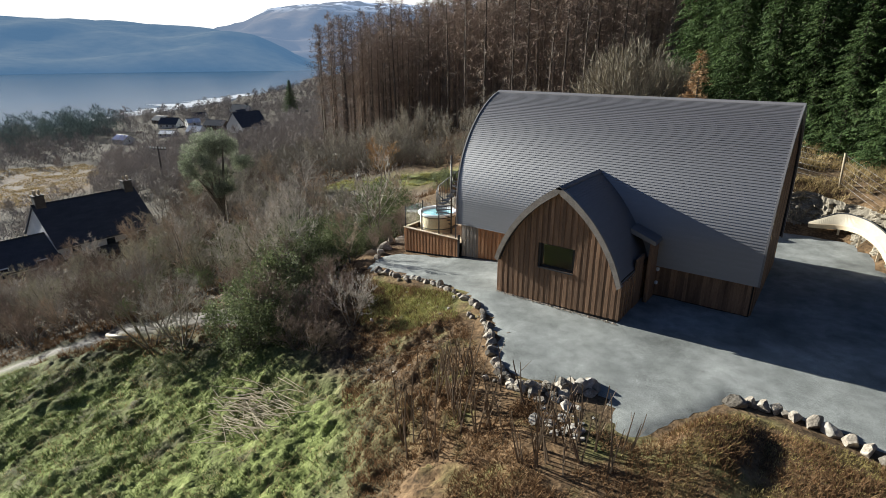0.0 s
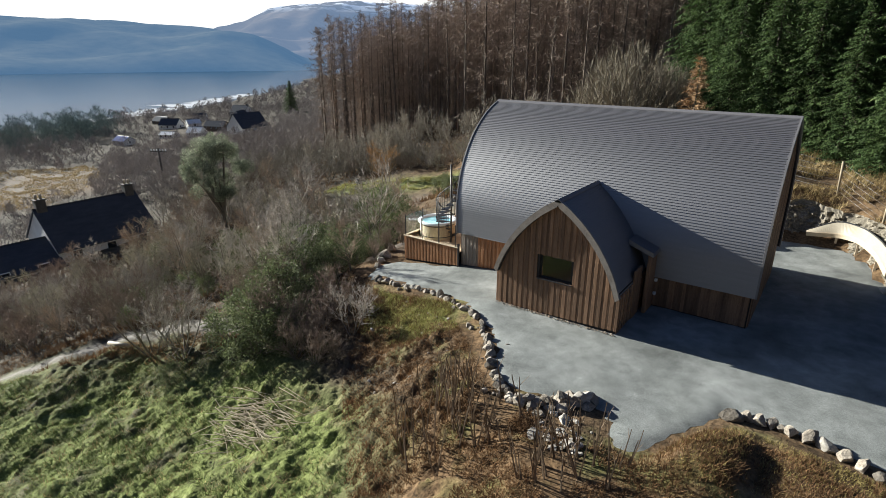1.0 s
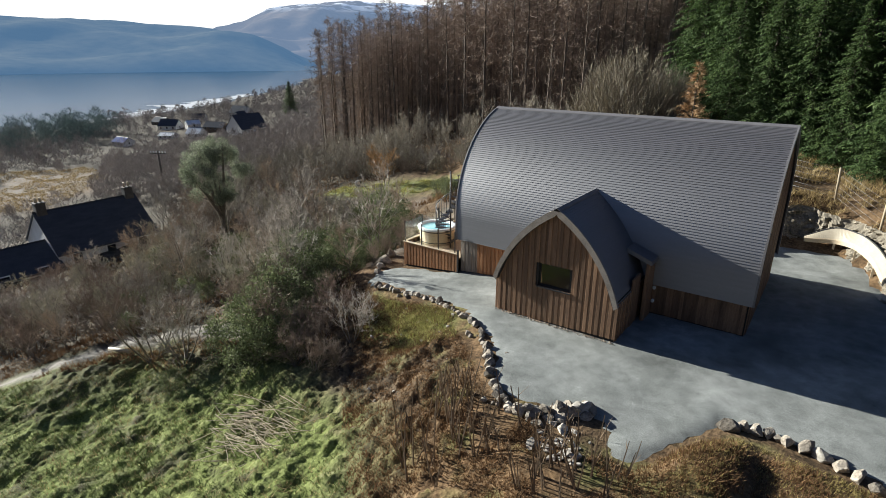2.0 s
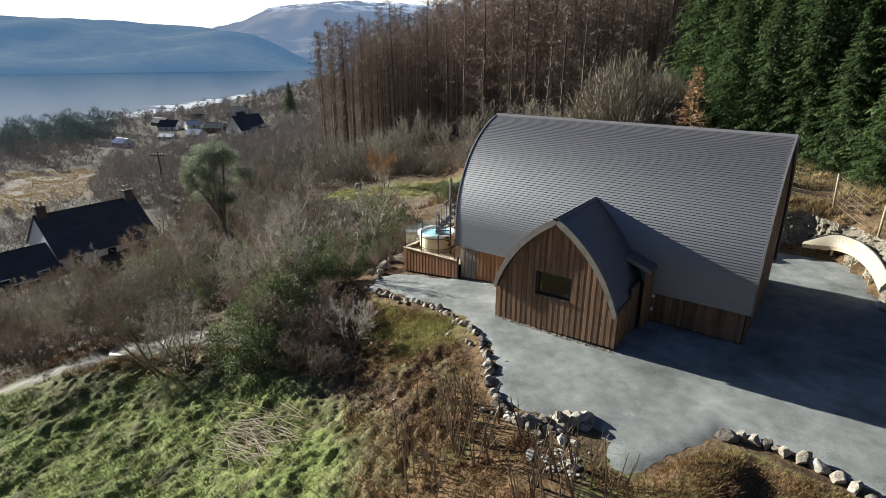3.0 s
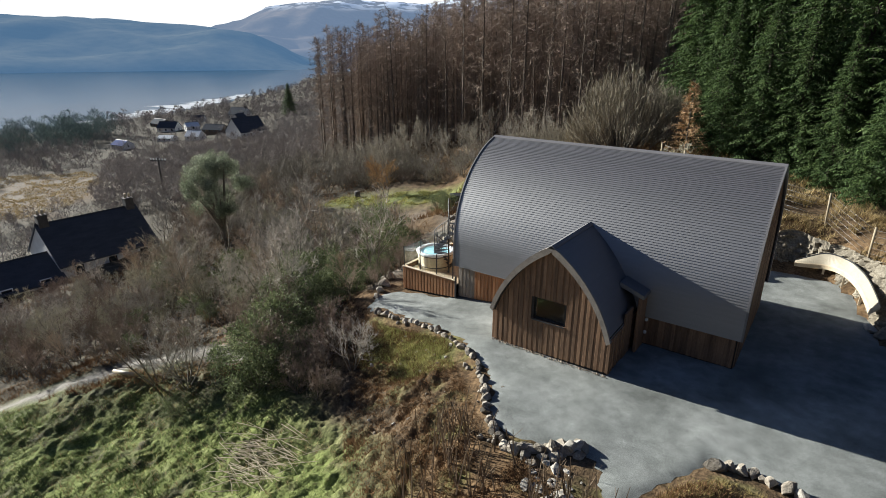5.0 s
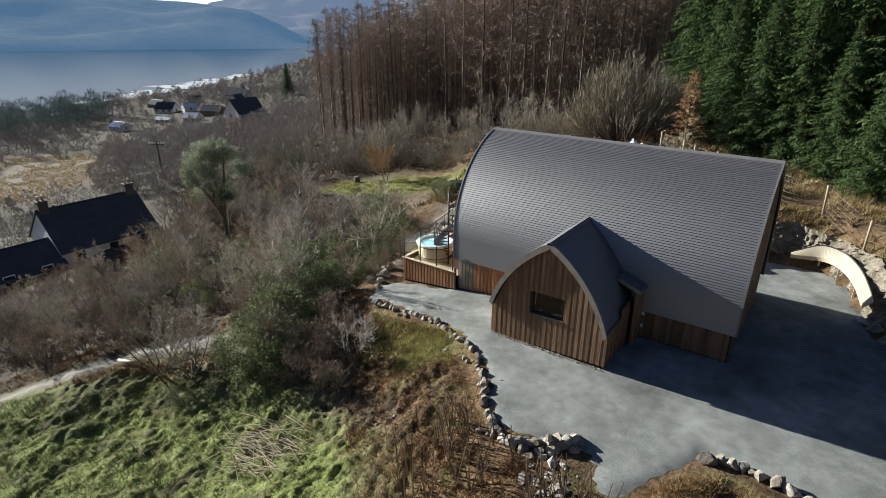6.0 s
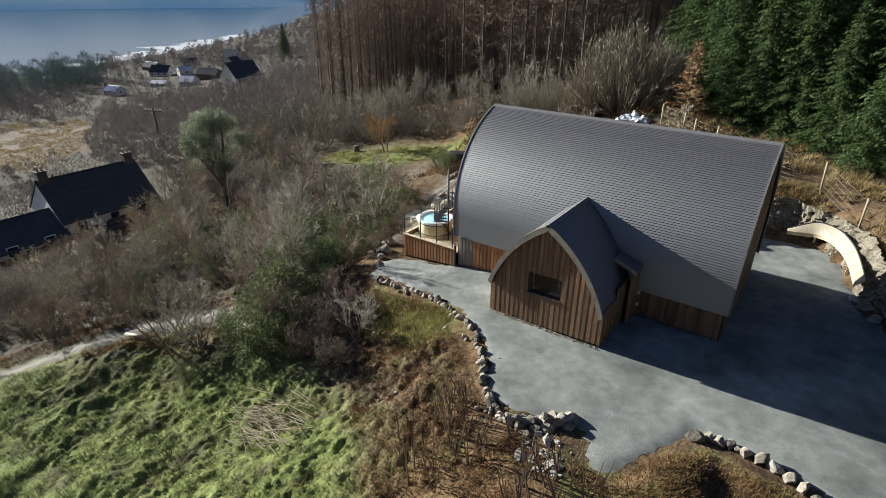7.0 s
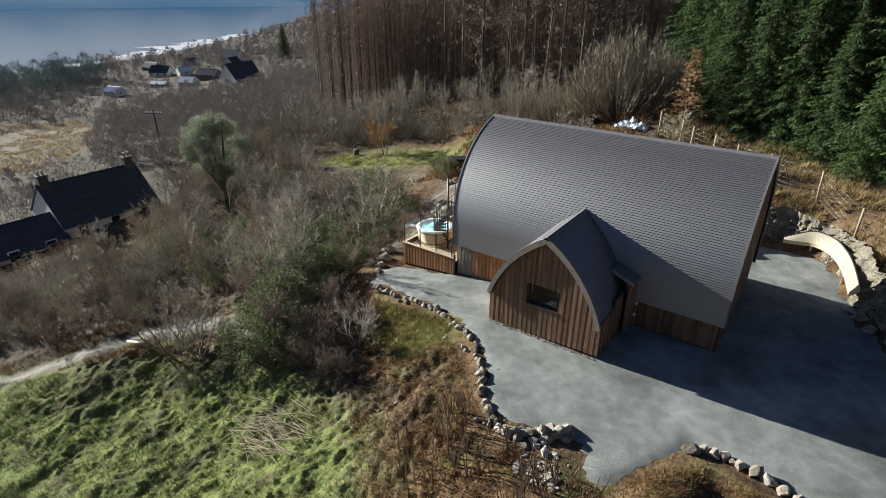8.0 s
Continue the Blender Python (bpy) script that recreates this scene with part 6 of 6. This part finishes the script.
for x, y, s in ((-19.0, 12.0, 0.8), (-20.6, 12.3, 0.85), (-21.6, 13.6, 0.75), (-17.8, 12.8, 0.55), (-18.6, 13.9, 0.65), (-20.1, 14.4, 1.0), (-22.6, 15.4, 0.8), (-21.2, 16.6, 0.9), (-19.2, 16.2, 0.6), (-23.6, 17.6, 0.9), (-24.6, 19.5, 1.0), (-20.6, 17.8, 0.7), (-23.5, 26.5, 1.0), (-27.0, 29.6, 1.0), (-28.6, 31.5, 1.15), (-30.5, 33.0, 0.9), (-29.2, 39.6, 0.62), (-27.2, 38.4, 0.5), (-45.5, 21, 0.9), (-39.5, 30.5, 0.8), (-42, 33, 0.9), (-29.5, 22.5, 0.9), (-33, 26, 0.9), (-22.2, 9.6, 0.35), (-37, 23, 0.9), (-31, 31, 0.8), (-20.6, 21.2, 0.4), (-21.8, 23.4, 0.5), (-25.6, 30.4, 0.7), (-32.2, 33.6, 0.8), (-24.6, 21.6, 0.85), (-23.9, 24.0, 0.8), (-22.4, 20.4, 0.7), (-21.8, 18.6, 0.62), (-26.2, 23.0, 0.85), (-34.6, 35.6, 0.7), (-20.4, 19.6, 0.45)):
    plant("evergreen_bush", BUSH[int(x * 7) % 3], x, y, rnd.uniform(0, 6.3), s, "dense dark green evergreen bush among bare scrub", "bush", "evergreen bushes", 0.1)
for x, y, s in ((-19.6, 21.5, 0.4), (-19.8, 23.0, 0.45), (-20.6, 24.8, 0.5), (-19.4, 20.2, 0.35), (-17.4, 13.4, 0.62), (-16.4, 15.2, 0.42), (-18.0, 15.4, 0.6), (-16.0, 13.0, 0.5), (-15.2, 12.2, 0.45), (-16.7, 12.4, 0.55), (-14.4, 12.6, 0.35), (-17.0, 14.4, 0.5), (-19.6, 13.2, 0.95), (-21.0, 15.2, 1.0)):
    plant("shrub", BROWN[int(x * 5) % 2], x, y, rnd.uniform(0, 6.3), s, "leafless brown shrub growing through evergreen bushes", "shrub", "hillside scrub")
for i, (x, y) in enumerate(scatter([(-21, 15), (-23, 11.5), (-33, 11), (-44, 8), (-50, 20), (-46, 36), (-33, 38), (-24, 30), (-21, 22)], 70, 1.9, 44, CLEAR)):
    if rnd.random() < 0.62:
        plant("evergreen_bush", BUSH[i % 3], x, y, rnd.uniform(0, 6.3), rnd.uniform(0.3, 0.62) * (0.7 if y < 15 else 1), "small dark green evergreen bush in bare scrub", "bush", "evergreen bushes", 0.1)
plant("birch", BIRCH[0], -48.5, 29.3, 1.3, 1.25, "bare grey tree grown through with ivy", "tree", "hillside birches")
plant("holly_tree", HOLLY, -48.2, 29.0, 0.3, 1.0, "pale grey-green ivy-clad tree with a rounded crown", "tree")
for i, (x, y) in enumerate(scatter([(-54, 54), (-46, 56), (-36, 55), (-26, 54), (-26, 59), (-40, 62), (-56, 64)], 34, 2.0, 47)):
    plant("birch", DIM_BIRCH[i % 2], x, y, rnd.uniform(0, 6.3), rnd.uniform(0.45, 0.85), "bare birch along the plantation's foot", "tree", "hillside birches")


for i, (x, y) in enumerate(scatter([(-27, 39.5), (-21, 38), (-13, 40), (-8, 41), (-12, 46), (-14, 52), (-9.5, 58), (-27, 59), (-30, 51)], 60, 1.9, 49, [(-9.3, 43.6, 2.4), (-15, 47.5, 4), (-36, 45, 6), (-13.2, 43, 3), (-13, 40.5, 2), (-27.9, 40.9, 4), (-25, 42, 3)])):
    plant("shrub", THICKET[i % 3] if y < 43 else DIM[i % 2], x, y, rnd.uniform(0, 6.3), rnd.uniform(0.4, 0.75), "leafless grey-brown shrub on the slope behind the house", "shrub", "hillside scrub")
for i, (x, y) in enumerate(scatter([(-52, 51), (-38, 52.5), (-29, 51.5), (-27, 58), (-45, 61)], 36, 1.9, 50)):
    plant("shrub", DIM[i % 2], x, y, rnd.uniform(0, 6.3), rnd.uniform(0.35, 0.75), "low bare shrub above the grass strip", "shrub", "hillside scrub")


for i, (x, y) in enumerate(scatter([(-53, 49.8), (-47, 49.4), (-40, 50.4), (-33.5, 49.8), (-30, 51), (-31, 55), (-44, 55), (-54, 54)], 44, 1.4, 58)):
    plant("shrub", THICKET[i % 3], x, y, rnd.uniform(0, 6.3), rnd.uniform(0.35, 0.7), "bare brown shrub above the grass strip", "shrub", "hillside scrub")
plant("birch", bare_plant(158, 5.2, 3, 0.25, 14, 16, 0.4, 0.05, 0.08, 0.2, twig_mat=M_RUST), -42.1, 46.6, 0.5, 1.0, "small rusty-leaved tree standing on the grass strip", "tree")
for i, (x, y) in enumerate(scatter([(-70, 33), (-60, 32.5), (-55, 28), (-53, 22), (-50, 24), (-52, 34), (-62, 37)], 26, 1.7, 59)):
    plant("shrub", THICKET[i % 3], x, y, rnd.uniform(0, 6.3), rnd.uniform(0.4, 0.75), "leafless grey-brown shrub beside the cottage", "shrub", "hillside scrub")
for i, (x, y) in enumerate(scatter([(-32, 11.5), (-36, 9), (-44, 5.5), (-54, 8), (-52, 18), (-36, 16)], 46, 1.5, 46, [(x, y, 1.5) for x, y in resample(TRACK_LINE, 2.0)])):
    plant("shrub", BROWN[i % 2] if i % 3 else SHRUB[i % 4], x, y, rnd.uniform(0, 6.3), rnd.uniform(0.4, 0.8), "leafless brown shrub between track and cottage", "shrub", "hillside scrub")
STUMP = thing("tree_stump", (-46.7, 46.4, float(land(-46.7, 46.4))), "dark sawn tree stump on the grass strip", "stump")
put("wood", tube("wood", [(0, 0, -0.2), (0, 0, 0.25), (0.02, 0, 0.6)], 0.35, M_CHIMNEY, 10), STUMP)


def join_far_shrubs():
    """The shrubs of the far slope, past counting, as one mesh with their own barks and twigs."""
    verts, faces, slots, mats = [], [], [], []
    for pair, m in FAR_SHRUBS:
        for me in pair:
            if me.materials[0] not in mats:
                mats.append(me.materials[0])
            k = len(verts)
            co = np.empty(len(me.vertices) * 3)
            me.vertices.foreach_get("co", co)
            q = np.array(m)
            verts += (co.reshape(-1, 3) @ q[:3, :3].T + q[:3, 3]).tolist()
            faces += [[i + k for i in p.vertices] for p in me.polygons]
            slots += [mats.index(me.materials[0])] * len(me.polygons)
    me = bpy.data.meshes.new("far_shrubs")
    me.from_pydata(verts, [], faces)
    for mat in mats:
        me.materials.append(mat)
    me.polygons.foreach_set("material_index", slots)
    me.update()
    tagged(put("far_shrubs", me), "leafless grey-brown shrubs thick on the far slope", "shrubs", kind="stuff")


join_far_shrubs()


def far_woods(name, polygon, n, gap, seed, sizes, mat, label, clumps=210, w=0.11, clear=()):
    """Woods too far to count: crowns of short crossing twigs on the lie of the land, as one mesh."""
    r = random.Random(seed)
    verts, faces = [], []
    spots = scatter(polygon, n, gap, seed, clear)
    heights = land([p[0] for p in spots], [p[1] for p in spots]).tolist()
    for (x, y), z in zip(spots, heights):
        hgt = r.uniform(*sizes)
        for _ in range(clumps):
            a, t = r.uniform(0, 6.3), r.random()
            rr = hgt * 0.42 * math.sqrt(r.random()) * math.sin(math.pi * (0.15 + 0.8 * t)) ** 0.7
            p = Vector((x + rr * math.cos(a), y + rr * math.sin(a), z + hgt * t * 0.9))
            blade(verts, faces, p, p + Vector((r.uniform(-0.7, 0.7), r.uniform(-0.7, 0.7), r.uniform(0.1, 1))) * (0.5 + hgt * 0.12), w, r)
    return tagged(put(name, mesh_of(name, verts, faces, mat)), label, "woodland", kind="stuff")


# Distance haze is painted into both colours: lifted greys, bluer for the pines.
M_FARTWIG = material("haze_tinted_woods", [(0.19, 0.17, 0.158), (0.40, 0.36, 0.335)], 0.05, 0.4, 0.95, 0.0, island=0.12, spec=0.1)
M_FARGREEN = material("haze_tinted_pines", [(0.12, 0.155, 0.145), (0.22, 0.275, 0.25)], 0.05, 0.4, 0.95, 0.0, island=0.3, spec=0.1)
VILLAGE_CLEAR = [(-152, 104, 9), (-146, 99, 6), (-182, 112, 7), (-188, 97, 7), (-176, 76, 6), (-166, 94, 9), (-182, 128, 12), (-196, 133, 8), (-222, 152, 9), (-186, 82, 8), (-222, 117, 9), (-236, 118, 9), (-205, 116, 8), (-172, 106, 7), (-246, 140, 8), (-155, 88, 7), (-170, 118, 8), (-174, 76, 7), (-205, 108, 8), (-90, 44, 3)]
NEAR_MID = [(-72, 36), (-92, 36), (-108, 40), (-135, 56), (-150, 80), (-140, 120), (-92, 118), (-76, 62)]
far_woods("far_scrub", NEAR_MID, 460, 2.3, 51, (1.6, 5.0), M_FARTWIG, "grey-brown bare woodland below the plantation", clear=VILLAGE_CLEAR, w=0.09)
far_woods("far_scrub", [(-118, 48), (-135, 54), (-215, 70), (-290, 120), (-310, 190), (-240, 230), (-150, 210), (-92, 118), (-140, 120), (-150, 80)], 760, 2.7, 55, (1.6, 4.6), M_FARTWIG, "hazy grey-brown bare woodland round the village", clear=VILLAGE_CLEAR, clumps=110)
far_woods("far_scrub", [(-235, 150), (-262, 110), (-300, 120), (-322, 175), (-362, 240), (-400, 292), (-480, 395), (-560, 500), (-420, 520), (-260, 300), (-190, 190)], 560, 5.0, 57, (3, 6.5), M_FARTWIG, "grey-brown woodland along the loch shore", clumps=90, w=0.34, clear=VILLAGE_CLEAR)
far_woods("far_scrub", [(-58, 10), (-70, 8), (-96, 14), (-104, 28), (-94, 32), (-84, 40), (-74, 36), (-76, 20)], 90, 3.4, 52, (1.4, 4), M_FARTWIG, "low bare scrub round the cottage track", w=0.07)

far_woods("haze_tinted_pines", [(-190, 50), (-225, 62), (-262, 95), (-225, 98), (-195, 76)], 70, 4.5, 53, (6, 11), M_FARGREEN, "hazy dark pines beyond the field", 260, w=0.2)
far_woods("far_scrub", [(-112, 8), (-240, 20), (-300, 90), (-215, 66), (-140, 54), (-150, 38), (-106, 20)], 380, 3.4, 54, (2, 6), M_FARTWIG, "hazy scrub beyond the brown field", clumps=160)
lone = plant("dark_conifer", SPRUCE[1], -208, 166, 1.0, 0.85, "dark broad conifer beside the village", "conifer")
lone.scale = (1.1, 1.1, 0.72)


def tufts(name, polygon, n, blades, height, mat, seed, label, clear=(), lean=0.5, width=0.02):
    """Blades of grass in small clumps, as one mesh."""
    r = np.random.RandomState(seed)
    xs, ys = [p[0] for p in polygon], [p[1] for p in polygon]
    x, y = r.uniform(min(xs), max(xs), n * 3), r.uniform(min(ys), max(ys), n * 3)
    ok = inside(x, y, polygon) & (lumps(x, y, 2.6, seed) > -0.55)
    for cx, cy, cr in clear:
        ok &= np.hypot(x - cx, y - cy) > cr
    ok &= ~inside(x, y, YARD)
    x, y = x[ok][:n], y[ok][:n]
    size = np.repeat(np.clip(1 + 0.7 * lumps(x, y, 1.8, seed + 1), 0.3, 1.8), blades)
    x, y = np.repeat(x, blades), np.repeat(y, blades)
    m = len(x)
    z = land(x, y)
    a = r.uniform(0, 2 * math.pi, m)
    hgt = height * r.uniform(0.5, 1.3, m) * size
    bx, by = x + r.normal(0, 0.06, m), y + r.normal(0, 0.06, m)
    tx, ty = bx + np.cos(a) * hgt * lean * r.uniform(0.3, 1.4, m), by + np.sin(a) * hgt * lean * r.uniform(0.3, 1.4, m)
    wx, wy = -np.sin(a) * width, np.cos(a) * width
    v = np.stack([np.stack([bx - wx, by - wy, z - 0.02], -1), np.stack([bx + wx, by + wy, z - 0.02], -1), np.stack([tx, ty, z + hgt], -1)], 1).reshape(-1, 3)
    me = bpy.data.meshes.new(name)
    me.from_pydata(v.tolist(), [], np.arange(3 * m).reshape(-1, 3).tolist())
    me.materials.append(mat)
    return tagged(put(name, me), label, "grass", kind="stuff")


tufts("grass", GRASS_ZONE, 46000, 3, 0.085, M_GRASS, 61, "lush green hummocky grass on the slope", lean=1.1, width=0.013)
tufts("grass", MOSS_ZONE, 7000, 3, 0.09, M_MOSS, 62, "yellow-green moss and grass on the bank", lean=1.1, width=0.012)
tufts("dead_grass", MOSS_ZONE, 900, 3, 0.13, M_BRACKEN, 60, "brown dead stalks among the moss of the bank", lean=1.0, width=0.012)
tufts("dead_grass", [(-17, 17), (-12, 16.6), (-7.5, 12.6), (-4, 11), (-1, 13.6), (3, 14), (8, 10), (6, 4), (-4, 5), (-8.5, 7.5), (-13, 11.5)], 36000, 3, 0.09, M_BRACKEN, 63, "brown dead grass and bracken on the bank", lean=1.2, width=0.013)
tufts("dead_grass", [(-3, 35), (-8, 38), (-14, 50), (2, 46), (12, 30), (9, 20), (5.5, 24.5), (3.2, 28), (1.6, 33)], 9000, 4, 0.3, M_STRAW, 64, "golden dead grass above the rock face", lean=0.9, width=0.018)
tufts("dead_grass", [(-36, 5.2), (-32.4, 6.2), (-28.8, 7.8), (-26.8, 9.7), (-25, 11.5), (-21.5, 12.2), (-21, 14), (-28, 14), (-33, 10), (-42, 0)], 8000, 3, 0.2, M_BRACKEN, 67, "brown dead bracken and brash beside the track", [(x, y, 0.95) for x, y in resample(TRACK_LINE, 0.8)], lean=1.2, width=0.016)
tufts("dead_grass", SCRUB, 20000, 3, 0.26, M_BRACKEN, 68, "brown undergrowth beneath the bare scrub", [(x, y, 0.95) for x, y in resample(TRACK_LINE, 0.8)], lean=1.0, width=0.02)
tufts("dead_grass", [(-31, 38), (-22, 36.5), (-13, 39), (-5, 38), (-9, 62), (-28, 60), (-32, 50)], 7000, 4, 0.45, M_BRACKEN, 69, "brown undergrowth on the slope behind the house", lean=0.9, width=0.03)
tufts("dead_grass", FIELD_ZONE, 5000, 3, 0.25, M_STRAW, 56, "low rough tan growth in the brown field", lean=1.2, width=0.06)
tufts("grass", [(-3.2, 12.6), (-0.5, 14.2), (3, 14), (7, 10.5), (5, 8), (-1, 9.6)], 9000, 3, 0.045, M_MOUND, 57, "olive moss and short grass on the mound", lean=1.2, width=0.009)
tufts("dead_grass", GRASS_ZONE, 7000, 3, 0.14, M_STRAW, 65, "pale dead stalks among the green grass", lean=1.4, width=0.01)
tufts("grass", LAWN_STRIP, 4000, 4, 0.12, M_MOSS, 66, "sunlit green grass strip behind the scrub", width=0.04)

M_RUSH = material("dark_rushes", [(0.05, 0.07, 0.025), (0.11, 0.15, 0.05)], 0.7, 5, 0.8, 0.0, island=0.4, spec=0.2)
for i, (x, y) in enumerate(scatter([(-31, 5), (-25, 7.6), (-21.5, 10.2), (-13.5, 11.2), (-10, 7.5), (-14, 3.5), (-28, 3)], 50, 0.9, 73)):
    r = random.Random(500 + i)
    v, f = [], []
    for k in range(110):
        a, rr = r.uniform(0, 6.3), r.uniform(0, 0.22)
        p = Vector((rr * math.cos(a), rr * math.sin(a), -0.05))
        blade(v, f, p, p + Vector((math.cos(a) * r.uniform(0.05, 0.3), math.sin(a) * r.uniform(0.05, 0.3), r.uniform(0.1, 0.3))), 0.013, r)
    clump = put("rush_clump", mesh_of("rush_clump", v, f, M_RUSH), None, pose(x, y, float(land(x, y)), 0, 0, 0))
    tagged(clump, "dark green rush tussock in the paler grass", "tussock", "rush tussocks")

# thin bare saplings on the bank, several stems to a root
M_STICK_DARK = material("dark_sapling_bark", [(0.10, 0.068, 0.042), (0.24, 0.17, 0.105)], 2, 14, 0.85, 0.1, vary=0.3)
for i, (x, y) in enumerate(scatter([(-9.6, 10.2), (-7.6, 8.6), (-4.5, 9.2), (-2.2, 9.8), (-2.4, 11.2), (-4.8, 11.2), (-6.6, 11.7), (-8.0, 12.3), (-9.6, 11.6)], 52, 0.3, 71)):
    r = random.Random(300 + i)
    sap = thing("sapling", (x, y, float(land(x, y)) - 0.05), "thin bare upright sapling stems on the bank", "sapling", "bank saplings")
    for _ in range(r.choice((1, 2, 2, 3, 4))):
        hgt = r.uniform(0.7, 2.1)
        v, f = [], []
        p, _d = bent(Vector((r.uniform(-0.08, 0.08), r.uniform(-0.08, 0.08), 0)), Vector((r.uniform(-0.3, 0.22), r.uniform(-0.25, 0.25), 1)), hgt, r, 0.06, 5)
        tube_data(p, [0.022 * (1 - 0.7 * q / 5) + 0.003 for q in range(6)], 4, v, f)
        put("stem", mesh_of("stem", v, f, M_STICK_DARK if r.random() < 0.75 else M_STICK), sap)
        for k in range(r.randint(0, 2)):
            q = p[r.randint(2, 4)]
            v, f = [], []
            b, _d = bent(q, spread(Vector((0, 0, 1)), r.uniform(0.3, 0.7), r), hgt * r.uniform(0.15, 0.35), r, 0.08, 3, 0.1)
            tube_data(b, [0.010, 0.008, 0.006, 0.003], 3, v, f)
            put("side_shoot", mesh_of("side_shoot", v, f, M_STICK_DARK), sap)

# heap of cut branches on the grass
heap = thing("brush_heap", (-15.2, 9.2, float(land(-15.2, 9.2))), "heap of pale cut branches lying on the grass", "brush heap")
r = random.Random(88)
for k in range(130):
    a = r.gauss(0.35, 0.5) + (math.pi if r.random() < 0.4 else 0)
    px, py = r.gauss(0, 1.0), r.gauss(0, 0.68)
    ln = r.uniform(0.7, 2.1)
    zz = float(land(-15.2 + px, 9.2 + py)) - heap.location.z + 0.05 + abs(r.gauss(0, 0.16)) * max(0.2, 1 - math.hypot(px, py) / 1.8)
    b, _ = bent(Vector((px - math.cos(a) * ln / 2, py - math.sin(a) * ln / 2, zz)), Vector((math.cos(a), math.sin(a), r.uniform(-0.12, 0.16))), ln, r, 0.07, 4)
    v, f = [], []
    tube_data(b, [0.016, 0.014, 0.012, 0.009, 0.004], 4, v, f)
    put("branch", mesh_of("branch", v, f, M_BRUSH), heap)
log = thing("pale_log", (-27.9, 10.0, float(land(-27.9, 10.0)) + 0.1), "short pale sawn log beside the track", "log")
put("timber", tube("timber", [(-0.7, -0.2, 0), (0.7, 0.2, 0.12)], 0.1, M_PALE, 8), log)

# crumpled sheeting dumped behind the house
M_SHEET = material("pale_plastic_sheeting", [(0.50, 0.55, 0.62), (0.72, 0.76, 0.80)], 2, 12, 0.45, 0.3)
for k, (x, y, s) in enumerate(((-13.1, 43.3, 1.0), (-12.2, 42.6, 0.7))):
    bm = bmesh.new()
    bmesh.ops.create_grid(bm, x_segments=22, y_segments=22, size=0.9 * s)
    for v in bm.verts:
        q = Vector((v.co.x * 1.7, v.co.y * 1.7, k * 5.0))
        r2 = max(0.0, 1 - v.co.length / (1.1 * s))
        v.co.z = 0.1 + r2 * (0.55 * s + 0.45 * noise.noise(q)) + 0.22 * noise.noise(q * 2.6)
        v.co.x += 0.2 * noise.noise(q * 1.3 + Vector((9, 0, 0)))
        v.co.y += 0.2 * noise.noise(q * 1.3 + Vector((0, 9, 0)))
    me = bpy.data.meshes.new("sheeting")
    bm.to_mesh(me)
    bm.free()
    me.materials.append(M_SHEET)
    sheet = put("sheeting", me, None, pose(x, y, float(land(x, y)) + 0.02))
    tagged(sheet, "crumpled heap of pale blue-white plastic sheeting", "sheeting", "dumped sheeting")
    thick = sheet.modifiers.new("thickness", "SOLIDIFY")
    thick.thickness = 0.02

# ---- shingle courses ----
courses(roof, half_profile, HX1 + 0.09 - (HX0 - 0.11), HX0 - 0.11, "x", HRIDGE_Y)
courses(wing_roof, wing_profile, AY1 - (AY0 - 0.06), AY0 - 0.06, "y", AX)
